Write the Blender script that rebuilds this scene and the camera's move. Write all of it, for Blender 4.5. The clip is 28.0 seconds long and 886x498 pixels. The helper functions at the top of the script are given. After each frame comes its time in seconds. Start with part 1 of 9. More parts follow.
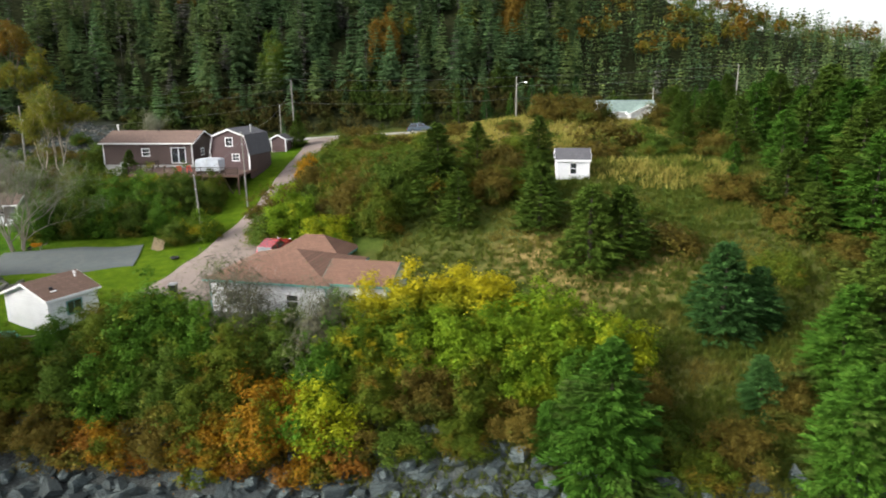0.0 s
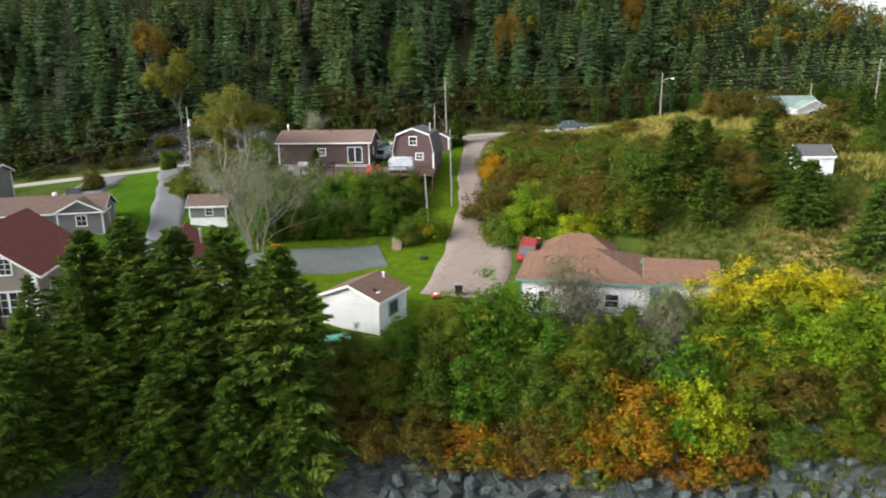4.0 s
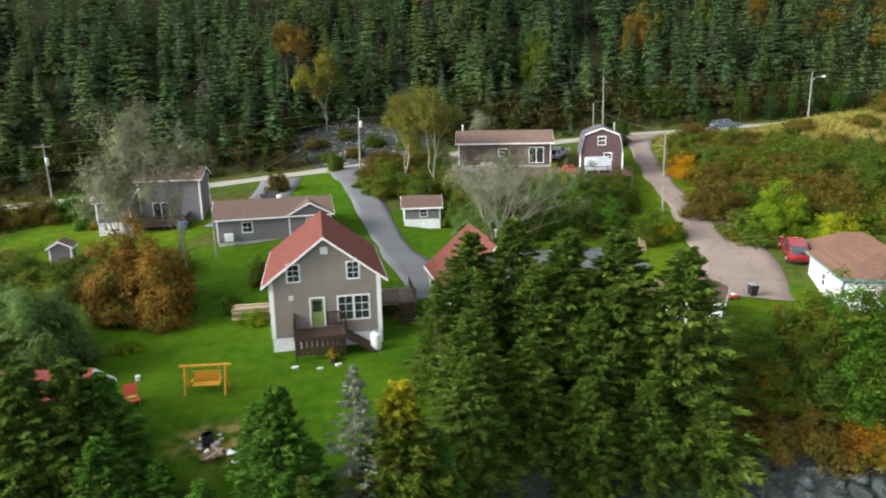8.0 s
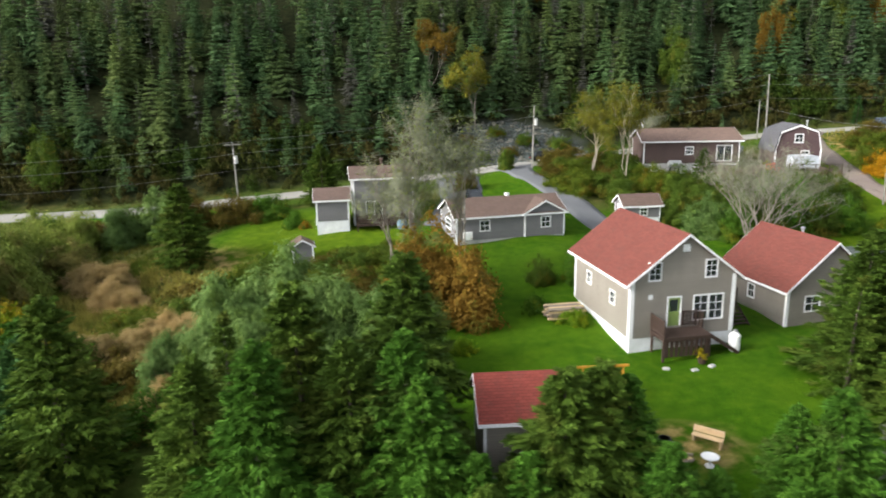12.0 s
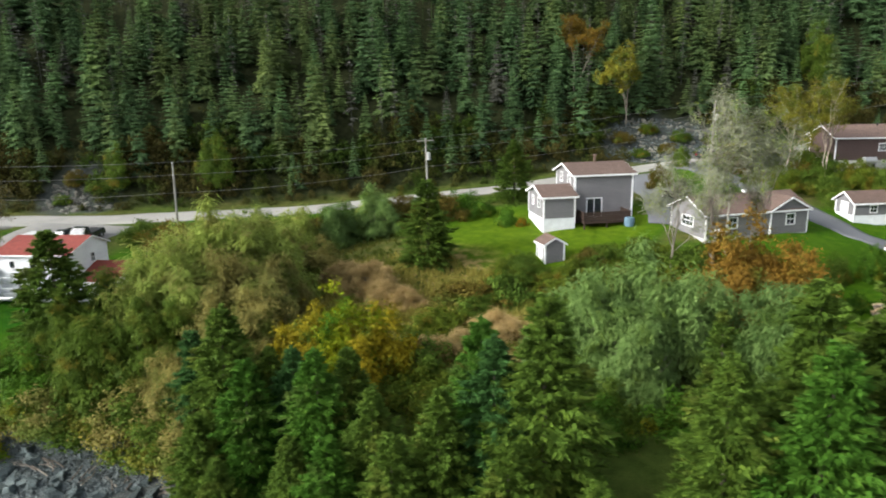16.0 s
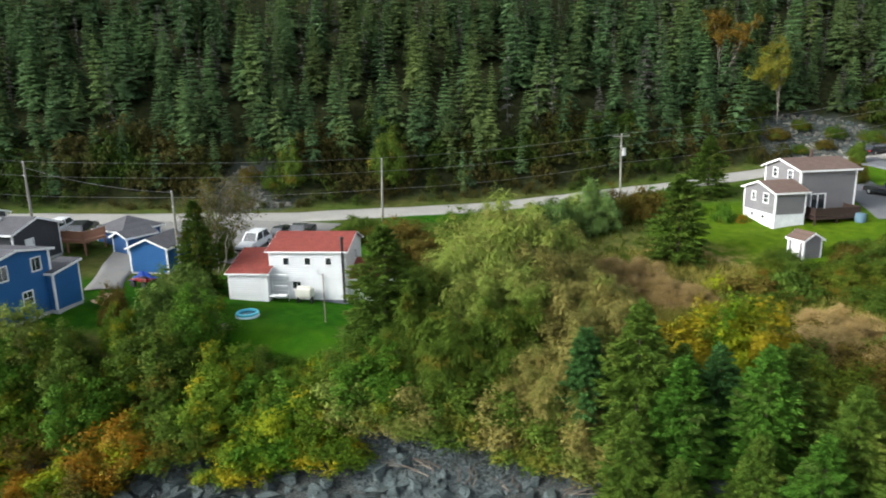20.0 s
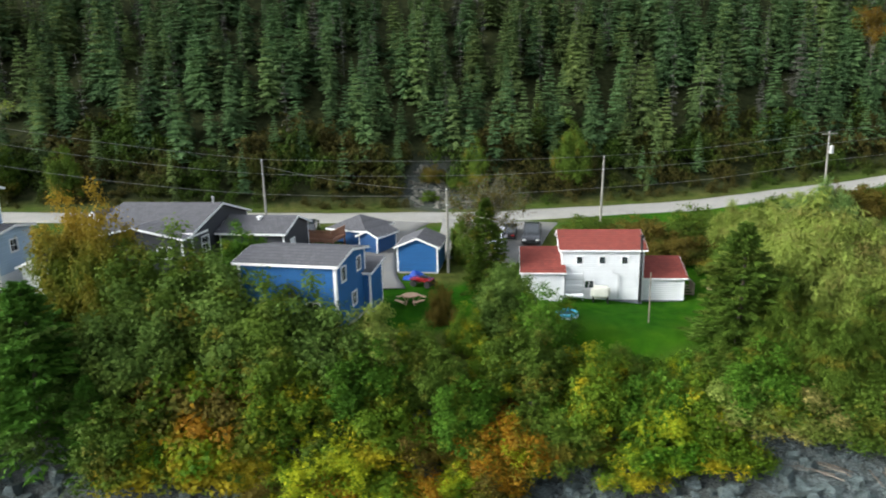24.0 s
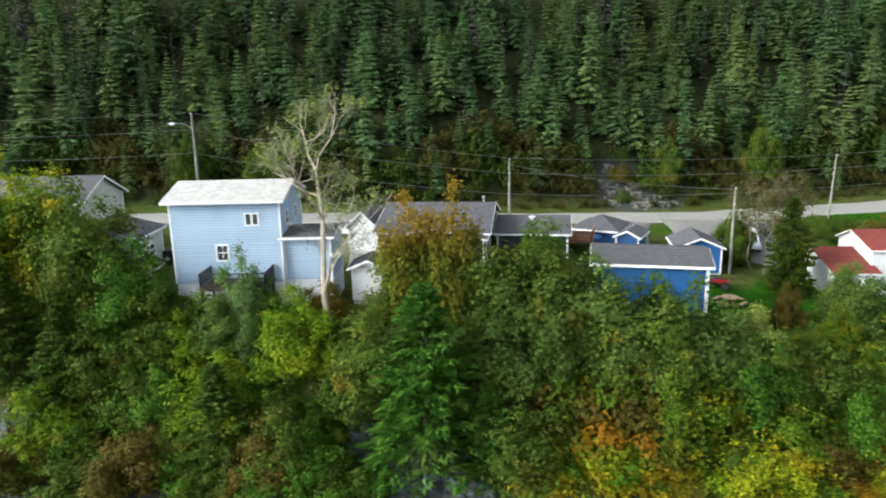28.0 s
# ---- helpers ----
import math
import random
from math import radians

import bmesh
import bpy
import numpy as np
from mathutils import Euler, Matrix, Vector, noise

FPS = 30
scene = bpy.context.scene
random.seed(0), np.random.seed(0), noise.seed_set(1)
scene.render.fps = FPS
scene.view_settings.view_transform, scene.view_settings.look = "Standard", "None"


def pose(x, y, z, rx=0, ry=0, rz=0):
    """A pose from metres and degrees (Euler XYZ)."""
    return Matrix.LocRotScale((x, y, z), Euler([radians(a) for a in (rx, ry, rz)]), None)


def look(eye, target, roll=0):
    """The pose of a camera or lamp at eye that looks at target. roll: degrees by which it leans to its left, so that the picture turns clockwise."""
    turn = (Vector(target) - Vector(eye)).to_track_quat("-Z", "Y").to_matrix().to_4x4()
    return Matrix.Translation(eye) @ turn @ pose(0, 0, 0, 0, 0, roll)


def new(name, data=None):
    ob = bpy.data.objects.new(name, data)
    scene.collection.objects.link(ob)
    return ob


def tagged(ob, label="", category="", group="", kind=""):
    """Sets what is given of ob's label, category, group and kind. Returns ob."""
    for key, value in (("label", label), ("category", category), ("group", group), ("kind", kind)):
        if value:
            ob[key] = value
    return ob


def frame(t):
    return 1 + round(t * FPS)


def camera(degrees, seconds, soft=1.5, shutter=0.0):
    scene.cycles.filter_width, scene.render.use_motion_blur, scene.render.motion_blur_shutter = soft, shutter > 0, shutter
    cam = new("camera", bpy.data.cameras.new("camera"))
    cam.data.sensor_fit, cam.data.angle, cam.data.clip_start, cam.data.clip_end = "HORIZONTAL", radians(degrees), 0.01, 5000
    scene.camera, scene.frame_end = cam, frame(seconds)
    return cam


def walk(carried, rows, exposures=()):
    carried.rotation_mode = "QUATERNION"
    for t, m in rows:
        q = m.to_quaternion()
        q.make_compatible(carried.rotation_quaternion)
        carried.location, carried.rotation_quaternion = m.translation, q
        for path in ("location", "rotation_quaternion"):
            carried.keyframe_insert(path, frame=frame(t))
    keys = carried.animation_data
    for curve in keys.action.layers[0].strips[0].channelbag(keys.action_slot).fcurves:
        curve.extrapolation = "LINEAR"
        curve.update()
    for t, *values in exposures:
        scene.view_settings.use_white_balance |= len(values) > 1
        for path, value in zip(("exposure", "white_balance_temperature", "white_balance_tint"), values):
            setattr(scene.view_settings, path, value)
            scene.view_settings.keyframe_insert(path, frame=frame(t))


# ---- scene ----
cam = camera(67.0, 28.0, soft=1.9, shutter=0.5)
# seconds, place, and pitch, lean and yaw of the drone
ROWS = [
    (0.0, -0.0, 3.063, 24.685, 3.764, -13.259, -0.274),
    (1.0, -6.005, 2.759, 24.716, 3.792, -13.324, -0.379),
    (2.0, -12.032, 2.455, 24.762, 3.832, -13.385, -0.487),
    (3.0, -18.134, 2.152, 24.849, 3.907, -13.437, -0.61),
    (4.0, -24.243, 1.839, 24.956, 3.991, -13.479, -0.732),
    (5.0, -30.253, 1.494, 25.08, 4.065, -13.511, -0.846),
    (6.0, -36.33, 1.152, 25.194, 4.121, -13.523, -0.948),
    (7.0, -42.691, 0.838, 25.273, 4.128, -13.5, -1.038),
    (8.0, -49.073, 0.559, 25.311, 4.138, -13.458, -1.107),
    (9.0, -55.222, 0.317, 25.279, 4.203, -13.409, -1.143),
    (10.0, -61.323, 0.154, 25.222, 4.296, -13.358, -1.16),
    (11.0, -67.493, 0.146, 25.175, 4.419, -13.316, -1.162),
    (12.0, -73.68, 0.194, 25.132, 4.538, -13.287, -1.158),
    (13.0, -79.879, 0.234, 25.097, 4.612, -13.282, -1.159),
    (14.0, -86.074, 0.236, 25.067, 4.667, -13.288, -1.159),
    (15.0, -92.244, 0.134, 25.039, 4.721, -13.294, -1.155),
    (16.0, -98.393, -0.03, 25.012, 4.767, -13.3, -1.153),
    (17.0, -104.52, -0.244, 24.988, 4.801, -13.301, -1.162),
    (18.0, -110.622, -0.476, 24.961, 4.831, -13.3, -1.178),
    (19.0, -116.675, -0.679, 24.922, 4.856, -13.303, -1.202),
    (20.0, -122.747, -0.882, 24.888, 4.885, -13.299, -1.229),
    (21.0, -128.904, -1.103, 24.875, 4.929, -13.279, -1.248),
    (22.0, -135.128, -1.332, 24.875, 4.974, -13.249, -1.269),
    (23.0, -141.439, -1.575, 24.893, 5.011, -13.213, -1.296),
    (24.0, -147.793, -1.802, 24.919, 5.039, -13.172, -1.325),
    (25.0, -154.17, -1.983, 24.948, 5.053, -13.125, -1.353),
    (26.0, -160.524, -2.13, 24.979, 5.068, -13.08, -1.378),
    (27.0, -166.778, -2.242, 25.008, 5.104, -13.047, -1.396),
    (28.0, -173.0, -2.338, 25.037, 5.145, -13.017, -1.41),
]
walk(cam, [(t, pose(x, y, z, 0, 0, yaw) @ pose(0, 0, 0, 90 + pitch, 0, 0) @ pose(0, 0, 0, 0, 0, roll)) for t, x, y, z, yaw, pitch, roll in ROWS],
     exposures=[(0.0, 0.92, 6500, 10), (9.0, 0.96, 6450, 9), (16.0, 0.95, 6350, 8), (21.0, 0.86, 6200, 7), (28.0, 0.86, 6150, 6)])

# ---- light ----
world = bpy.data.worlds.new("world")
scene.world = world
world.use_nodes = True
wn, wl = world.node_tree.nodes, world.node_tree.links
sky = wn.new("ShaderNodeTexSky")
sky.sky_type, sky.sun_disc = "NISHITA", False
sky.sun_elevation, sky.sun_rotation = radians(29.5), radians(247)
sky.air_density, sky.dust_density, sky.ozone_density = 1.0, 4.0, 1.0
pale = wn.new("ShaderNodeHueSaturation")
pale.inputs["Saturation"].default_value, pale.inputs["Value"].default_value = 0.25, 1.3
wl.new(sky.outputs["Color"], pale.inputs["Color"])
wl.new(pale.outputs["Color"], wn["Background"].inputs["Color"])
wn["Background"].inputs["Strength"].default_value = 0.15
sun = new("sun", bpy.data.lights.new("sun", "SUN"))
sun.data.energy, sun.data.angle, sun.data.color = 1.9, radians(22), (1.0, 0.94, 0.83)
# the sun stands behind thin cloud, over the open water at the valley's lower end
sun.matrix_world = look((-86, -36.5, 53), (0, 0, 0))
scene.view_settings.exposure = 0.65

# ---- materials ----
MATS = {}


def nodes_of(name):
    m = bpy.data.materials.new(name)
    m.use_nodes = True
    nt = m.node_tree
    return m, nt.nodes, nt.links, nt.nodes["Principled BSDF"]


def noise_node(N, L, scale, detail=4.0, vec=None):
    n = N.new("ShaderNodeTexNoise")
    n.inputs["Scale"].default_value, n.inputs["Detail"].default_value = scale, detail
    if vec is not None:
        L.new(vec, n.inputs["Vector"])
    return n.outputs["Fac"]


def ramp(N, L, fac, stops):
    r = N.new("ShaderNodeValToRGB")
    e = r.color_ramp.elements
    while len(e) < len(stops):
        e.new(0.5)
    for s, (p, c) in zip(e, stops):
        s.position, s.color = p, (*c, 1)
    L.new(fac, r.inputs["Fac"])
    return r.outputs["Color"]


def mathn(N, L, op, a, b=None):
    n = N.new("ShaderNodeMath")
    n.operation = op
    for i, v in enumerate((a, b)):
        if v is None:
            continue
        if isinstance(v, (int, float)):
            n.inputs[i].default_value = v
        else:
            L.new(v, n.inputs[i])
    return n.outputs[0]


def mixc(N, L, fac, a, b, mode="MIX"):
    n = N.new("ShaderNodeMix")
    n.data_type, n.blend_type = "RGBA", mode
    for sock, v in ((n.inputs[0], fac), (n.inputs[6], a), (n.inputs[7], b)):
        if isinstance(v, (int, float)):
            sock.default_value = v
        elif isinstance(v, tuple):
            sock.default_value = (*v, 1)
        else:
            L.new(v, sock)
    return n.outputs[2]


def scaled(c, k):
    return tuple(min(1.0, max(0.0, a * k)) for a in c)


def bumped(N, L, P, height, strength, dist=0.05):
    b = N.new("ShaderNodeBump")
    b.inputs["Strength"].default_value, b.inputs["Distance"].default_value = strength, dist
    L.new(height, b.inputs["Height"])
    L.new(b.outputs["Normal"], P.inputs["Normal"])


def plain(name, c, rough=0.7, var=0.2, scale=1.5, fine=30, bump=0.15, metal=0.0, spec=0.3):
    """Two scales of mottling and a fine relief over one colour."""
    if name in MATS:
        return MATS[name]
    m, N, L, P = nodes_of(name)
    vec = N.new("ShaderNodeTexCoord").outputs["Object"]
    big = noise_node(N, L, scale, 5, vec)
    small = noise_node(N, L, fine, 3, vec)
    col = ramp(N, L, big, [(0.25, scaled(c, 1 - var)), (0.75, scaled(c, 1 + var))])
    col = mixc(N, L, 0.5 * var + 0.05, col, ramp(N, L, small, [(0.3, scaled(c, 0.4)), (0.7, scaled(c, 1.5))]))
    L.new(col, P.inputs["Base Color"])
    P.inputs["Roughness"].default_value, P.inputs["Metallic"].default_value = rough, metal
    P.inputs["Specular IOR Level"].default_value = spec
    if bump:
        bumped(N, L, P, small, bump, 0.02)
    MATS[name] = m
    return m


def siding(name, c, course=0.14, vertical=False):
    """Overlapping clapboards: a shadow line painted into the colour and a tilt for every course."""
    if name in MATS:
        return MATS[name]
    m, N, L, P = nodes_of(name)
    vec = N.new("ShaderNodeTexCoord").outputs["Object"]
    sep = N.new("ShaderNodeSeparateXYZ")
    L.new(vec, sep.inputs[0])
    axis = sep.outputs[2]
    if vertical:
        axis = mathn(N, L, "ADD", sep.outputs[0], sep.outputs[1])
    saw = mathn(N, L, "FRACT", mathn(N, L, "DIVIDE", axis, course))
    # shade where the boards overlap, put into the colour
    lip_shade = ramp(N, L, saw, [(0.0, (0.38, 0.38, 0.40)), (0.16, (1, 1, 1)), (1.0, (0.9, 0.9, 0.9))])
    board = N.new("ShaderNodeTexWhiteNoise")
    board.noise_dimensions = "1D"
    L.new(mathn(N, L, "FLOOR", mathn(N, L, "DIVIDE", axis, course)), board.inputs["W"])
    big = noise_node(N, L, 0.5, 5, vec)
    col = ramp(N, L, big, [(0.3, scaled(c, 0.86)), (0.7, scaled(c, 1.06))])
    col = mixc(N, L, 0.10, col, ramp(N, L, board.outputs["Value"], [(0, scaled(c, 0.6)), (1, scaled(c, 1.3))]))
    streak = N.new("ShaderNodeMapping")
    streak.inputs["Scale"].default_value = (3, 3, 0.25)
    L.new(vec, streak.inputs["Vector"])
    col = mixc(N, L, mathn(N, L, "MULTIPLY", noise_node(N, L, 1.0, 6, streak.outputs[0]), 0.22), col, scaled(c, 0.55))
    col = mixc(N, L, 1.0, col, lip_shade, "MULTIPLY")
    L.new(col, P.inputs["Base Color"])
    P.inputs["Roughness"].default_value, P.inputs["Specular IOR Level"].default_value = 0.6, 0.3
    bumped(N, L, P, saw, 0.35, 0.03)
    MATS[name] = m
    return m


def shingles(name, c, dirt=(0.05, 0.045, 0.04), along="x"):
    """Asphalt shingles in courses, with streaks and faded patches."""
    if name in MATS:
        return MATS[name]
    m, N, L, P = nodes_of(name)
    vec = N.new("ShaderNodeTexCoord").outputs["Object"]
    sep = N.new("ShaderNodeSeparateXYZ")
    L.new(vec, sep.inputs[0])
    com = N.new("ShaderNodeCombineXYZ")
    L.new(sep.outputs[0] if along == "x" else sep.outputs[1], com.inputs[0])
    L.new(mathn(N, L, "MULTIPLY", sep.outputs[2], 1.7), com.inputs[1])
    br = N.new("ShaderNodeTexBrick")
    L.new(com.outputs[0], br.inputs["Vector"])
    br.inputs["Scale"].default_value = 1.0
    br.inputs["Brick Width"].default_value, br.inputs["Row Height"].default_value = 0.36, 0.17
    br.inputs["Mortar Size"].default_value = 0.012
    br.inputs["Color1"].default_value = (*scaled(c, 0.84), 1)
    br.inputs["Color2"].default_value = (*scaled(c, 1.12), 1)
    br.inputs["Mortar"].default_value = (*scaled(c, 0.5), 1)
    big = noise_node(N, L, 0.45, 6, vec)
    col = mixc(N, L, mathn(N, L, "MULTIPLY", big, 0.3), br.outputs["Color"], scaled(c, 1.2))
    streak = N.new("ShaderNodeMapping")
    streak.inputs["Scale"].default_value = (1.6, 1.6, 0.3)
    L.new(vec, streak.inputs["Vector"])
    st = ramp(N, L, noise_node(N, L, 1.3, 6, streak.outputs[0]), [(0.5, (0, 0, 0)), (0.75, (1, 1, 1))])
    col = mixc(N, L, mathn(N, L, "MULTIPLY", st, 0.22), col, dirt)
    L.new(col, P.inputs["Base Color"])
    P.inputs["Roughness"].default_value, P.inputs["Specular IOR Level"].default_value = 0.85, 0.25
    bumped(N, L, P, br.outputs["Fac"], 0.4, 0.02)
    MATS[name] = m
    return m


def leafy(name, cols, alt=None, patch=0.25, amount=0.0, gloss=0.6, through_light=0.35, gain=1.0, crown=None):
    """Leaves: a shade for every leaf and spray, a tint for every plant, patches of a second colour, and a turned crown."""
    if name in MATS:
        return MATS[name]
    mean = [sum(c[i] for c in cols) / len(cols) for i in range(3)]
    tune = lambda c: (c[0] * gain * 0.94, c[1] * gain * 1.14, c[2] * gain * (0.7 if through_light else 1.0))
    cols = [tune(tuple(0.6 * c[i] + 0.4 * mean[i] for i in range(3))) for c in cols]
    alt = tune(alt) if alt else None
    m, N, L, P = nodes_of(name)
    geo = N.new("ShaderNodeNewGeometry")
    info = N.new("ShaderNodeObjectInfo")
    vec = N.new("ShaderNodeTexCoord").outputs["Object"]
    k = len(cols)
    spray = noise_node(N, L, 1.1, 2, vec)
    mixed = mathn(N, L, "ADD", mathn(N, L, "MULTIPLY", geo.outputs["Random Per Island"], 0.5), mathn(N, L, "MULTIPLY", mathn(N, L, "SUBTRACT", spray, 0.25), 1.0))
    col = ramp(N, L, mixed, [((i + 0.5) / k, c) for i, c in enumerate(cols)])
    if alt:
        a = ramp(N, L, geo.outputs["Random Per Island"], [(0.1, scaled(alt, 0.75)), (0.9, scaled(alt, 1.2))])
        f = ramp(N, L, noise_node(N, L, patch, 4, vec), [(0.60 - amount * 0.4, (0, 0, 0)), (0.74 - amount * 0.4, (1, 1, 1))])
        col = mixc(N, L, f, col, a)
    if crown:
        c, z0, z1 = crown
        sep = N.new("ShaderNodeSeparateXYZ")
        L.new(vec, sep.inputs[0])
        up = mathn(N, L, "ADD", sep.outputs[2], mathn(N, L, "MULTIPLY", mathn(N, L, "SUBTRACT", noise_node(N, L, 0.8, 4, vec), 0.5), 2.6))
        f = ramp(N, L, mathn(N, L, "DIVIDE", mathn(N, L, "SUBTRACT", up, z0), z1 - z0), [(0, (0, 0, 0)), (1, (1, 1, 1))])
        col = mixc(N, L, f, col, ramp(N, L, geo.outputs["Random Per Island"], [(0.1, scaled(tune(c), 0.75)), (0.9, scaled(tune(c), 1.15))]))
    tone = ramp(N, L, info.outputs["Random"], [(0, (0.72, 0.76, 0.72)), (1, (1.0, 1.0, 0.95))])
    col = mixc(N, L, 1.0, col, tone, "MULTIPLY")
    L.new(col, P.inputs["Base Color"])
    P.inputs["Roughness"].default_value, P.inputs["Specular IOR Level"].default_value = gloss, 0.06
    if through_light:
        t = N.new("ShaderNodeBsdfTranslucent")
        L.new(col, t.inputs["Color"])
        mx = N.new("ShaderNodeMixShader")
        mx.inputs[0].default_value = through_light
        L.new(P.outputs[0], mx.inputs[1])
        L.new(t.outputs[0], mx.inputs[2])
        L.new(mx.outputs[0], N["Material Output"].inputs["Surface"])
    MATS[name] = m
    return m


def glassy(name="window_glass"):
    if name in MATS:
        return MATS[name]
    m, N, L, P = nodes_of(name)
    P.inputs["Base Color"].default_value = (0.05, 0.06, 0.07, 1)
    P.inputs["Roughness"].default_value = 0.04
    P.inputs["IOR"].default_value, P.inputs["Specular IOR Level"].default_value = 1.6, 1.0
    P.inputs["Transmission Weight"].default_value = 0.4
    MATS[name] = m
    return m


WHITE = plain("white_trim_paint", (0.78, 0.79, 0.80), 0.5, 0.06, 2, 20, 0.05)
GLASS = glassy()
DARKWOOD = plain("dark_stained_wood", (0.046, 0.029, 0.023), 0.7, 0.3, 2, 25, 0.3)
GREYWOOD = plain("weathered_wood", (0.20, 0.165, 0.13), 0.8, 0.3, 2, 25, 0.3)
POLEWOOD = plain("pole_wood", (0.21, 0.205, 0.18), 0.85, 0.3, 1, 25, 0.4)
BARK = plain("bark", (0.10, 0.085, 0.07), 0.9, 0.35, 2, 18, 0.6)
GREYBARK = plain("grey_bark", (0.20, 0.178, 0.15), 0.9, 0.3, 2, 14, 0.5)
PALEBARK = plain("pale_birch_bark", (0.33, 0.285, 0.225), 0.8, 0.35, 3, 10, 0.4)
CONCRETE = plain("concrete", (0.42, 0.42, 0.41), 0.85, 0.2, 1, 22, 0.2)
METAL = plain("galvanised_metal", (0.5, 0.51, 0.52), 0.4, 0.1, 3, 20, 0.05, 0.8)
BLACK = plain("black_plastic", (0.02, 0.02, 0.022), 0.5, 0.2, 3, 20, 0.05)
RUBBER = plain("tyre_rubber", (0.025, 0.025, 0.025), 0.8, 0.2, 3, 20, 0.1)

# ---- building blocks ----


def mesh_of(name, verts, faces, material, smooth=False):
    me = bpy.data.meshes.new(name)
    me.from_pydata([tuple(v) for v in verts], [], [tuple(f) for f in faces])
    me.materials.append(material)
    if smooth:
        me.shade_smooth()
    return me


def leaf_mesh(name, corners, material):
    """A mesh of loose small faces; corners: an array of shape (n, corners of a face, 3)."""
    corners = np.asarray(corners, np.float32)
    n, k = corners.shape[:2]
    me = bpy.data.meshes.new(name)
    me.vertices.add(k * n)
    me.vertices.foreach_set("co", corners.reshape(-1))
    me.loops.add(k * n)
    me.loops.foreach_set("vertex_index", np.arange(k * n, dtype=np.int32))
    me.polygons.add(n)
    me.polygons.foreach_set("loop_start", np.arange(0, k * n, k, dtype=np.int32))
    me.update(calc_edges=True)
    me.materials.append(material)
    return me


def place(name, me, parent=None, m=None, label=""):
    ob = new(name, me)
    if m is not None:
        ob.matrix_basis = m
    if parent is not None:
        ob.parent = parent
    if label:
        ob["label"] = label
    return ob


def part(name, bm, material, parent=None, label="", m=None):
    """Links a bmesh as one mesh object under a thing or a part."""
    me = bpy.data.meshes.new(name)
    bm.to_mesh(me)
    bm.free()
    me.materials.append(material)
    return place(name, me, parent, m, label)


def thing(name, m, label, category, group="", kind=""):
    ob = new(name)
    ob.empty_display_size = 0.2
    ob.matrix_basis = m
    return tagged(ob, label, category, group, kind)


def box(bm, a, b, m=None, bevel=0.0):
    """An upright block from corner a to corner b."""
    lo, hi = [min(p, q) for p, q in zip(a, b)], [max(p, q) for p, q in zip(a, b)]
    vs = [bm.verts.new((x, y, z)) for z in (lo[2], hi[2]) for x, y in ((lo[0], lo[1]), (hi[0], lo[1]), (hi[0], hi[1]), (lo[0], hi[1]))]
    fs = [bm.faces.new([vs[i] for i in f]) for f in ((3, 2, 1, 0), (4, 5, 6, 7), (0, 1, 5, 4), (1, 2, 6, 5), (2, 3, 7, 6), (3, 0, 4, 7))]
    if bevel:
        es = list({e for f in fs for e in f.edges})
        r = bmesh.ops.bevel(bm, geom=es, offset=bevel, segments=2, affect="EDGES")
        vs = list({v for f in r["faces"] for v in f.verts} | {v for v in vs if v.is_valid})
    if m is not None:
        bmesh.ops.transform(bm, matrix=m, verts=vs)
    return vs


def prism(bm, poly, a, b):
    """A solid between the polygon moved by a and the polygon moved by b."""
    n = len(poly)
    va = [bm.verts.new(Vector(p) + Vector(a)) for p in poly]
    vb = [bm.verts.new(Vector(p) + Vector(b)) for p in poly]
    bm.faces.new(va[::-1])
    bm.faces.new(vb)
    for i in range(n):
        bm.faces.new((va[i], va[(i + 1) % n], vb[(i + 1) % n], vb[i]))


def tube(bm, points, radii, sides=6):
    """A tapered round bar through the points."""
    rings = []
    for i, p in enumerate(points):
        p = Vector(p)
        d = Vector(points[min(i + 1, len(points) - 1)]) - Vector(points[max(i - 1, 0)])
        d = d.normalized() if d.length else Vector((0, 0, 1))
        u = d.orthogonal().normalized() if abs(d.z) < 0.95 else Vector((1, 0, 0))
        v = d.cross(u).normalized()
        u = v.cross(d).normalized()
        rings.append([bm.verts.new(p + radii[i] * (math.cos(2 * math.pi * k / sides) * u + math.sin(2 * math.pi * k / sides) * v)) for k in range(sides)])
    for r, s in zip(rings, rings[1:]):
        for k in range(sides):
            bm.faces.new((r[k], r[(k + 1) % sides], s[(k + 1) % sides], s[k]))
    bm.faces.new(rings[0][::-1])
    bm.faces.new(rings[-1])


# ---- the ground ----
STATIONS = np.array([-420, -205, -185, -165, -140, -120, -95, -68, -56, -45, -24, -8, 10, 60, 140])
SHORE_Y = np.array([34, 34, 34, 34, 38, 36, 22, 22, 23, 35.5, 40.5, 40.5, 37, 34, 34])
BANK_Y = np.array([41, 41, 41, 40.5, 44.5, 42, 29, 30, 29.5, 40.5, 47.5, 47, 44, 43, 44])
BANK_Z = np.array([10, 10.8, 10.0, 8.2, 7.6, 5.8, 4.8, 6.4, 5.8, 6.4, 7.0, 6.0, 4.5, 4.5, 5])
MID_Y = np.array([55, 52, 53, 53, 55, 56, 56, 48, 46, 56, 58, 58, 60, 62, 64])
MID_Z = np.array([11, 11.5, 10.5, 9.0, 7.2, 6.8, 6.5, 7.4, 7.3, 8.2, 7.7, 8.6, 10.5, 11, 12])
UPPER_Y = np.array([62, 62, 63, 64, 66, 70, 68, 74, 74, 76, 74, 74, 74, 80, 85])
UPPER_Z = np.array([12, 12, 11, 9.7, 8.7, 8.0, 9.3, 10.5, 8.7, 9.6, 9.8, 14.3, 17.0, 17.5, 18.5])
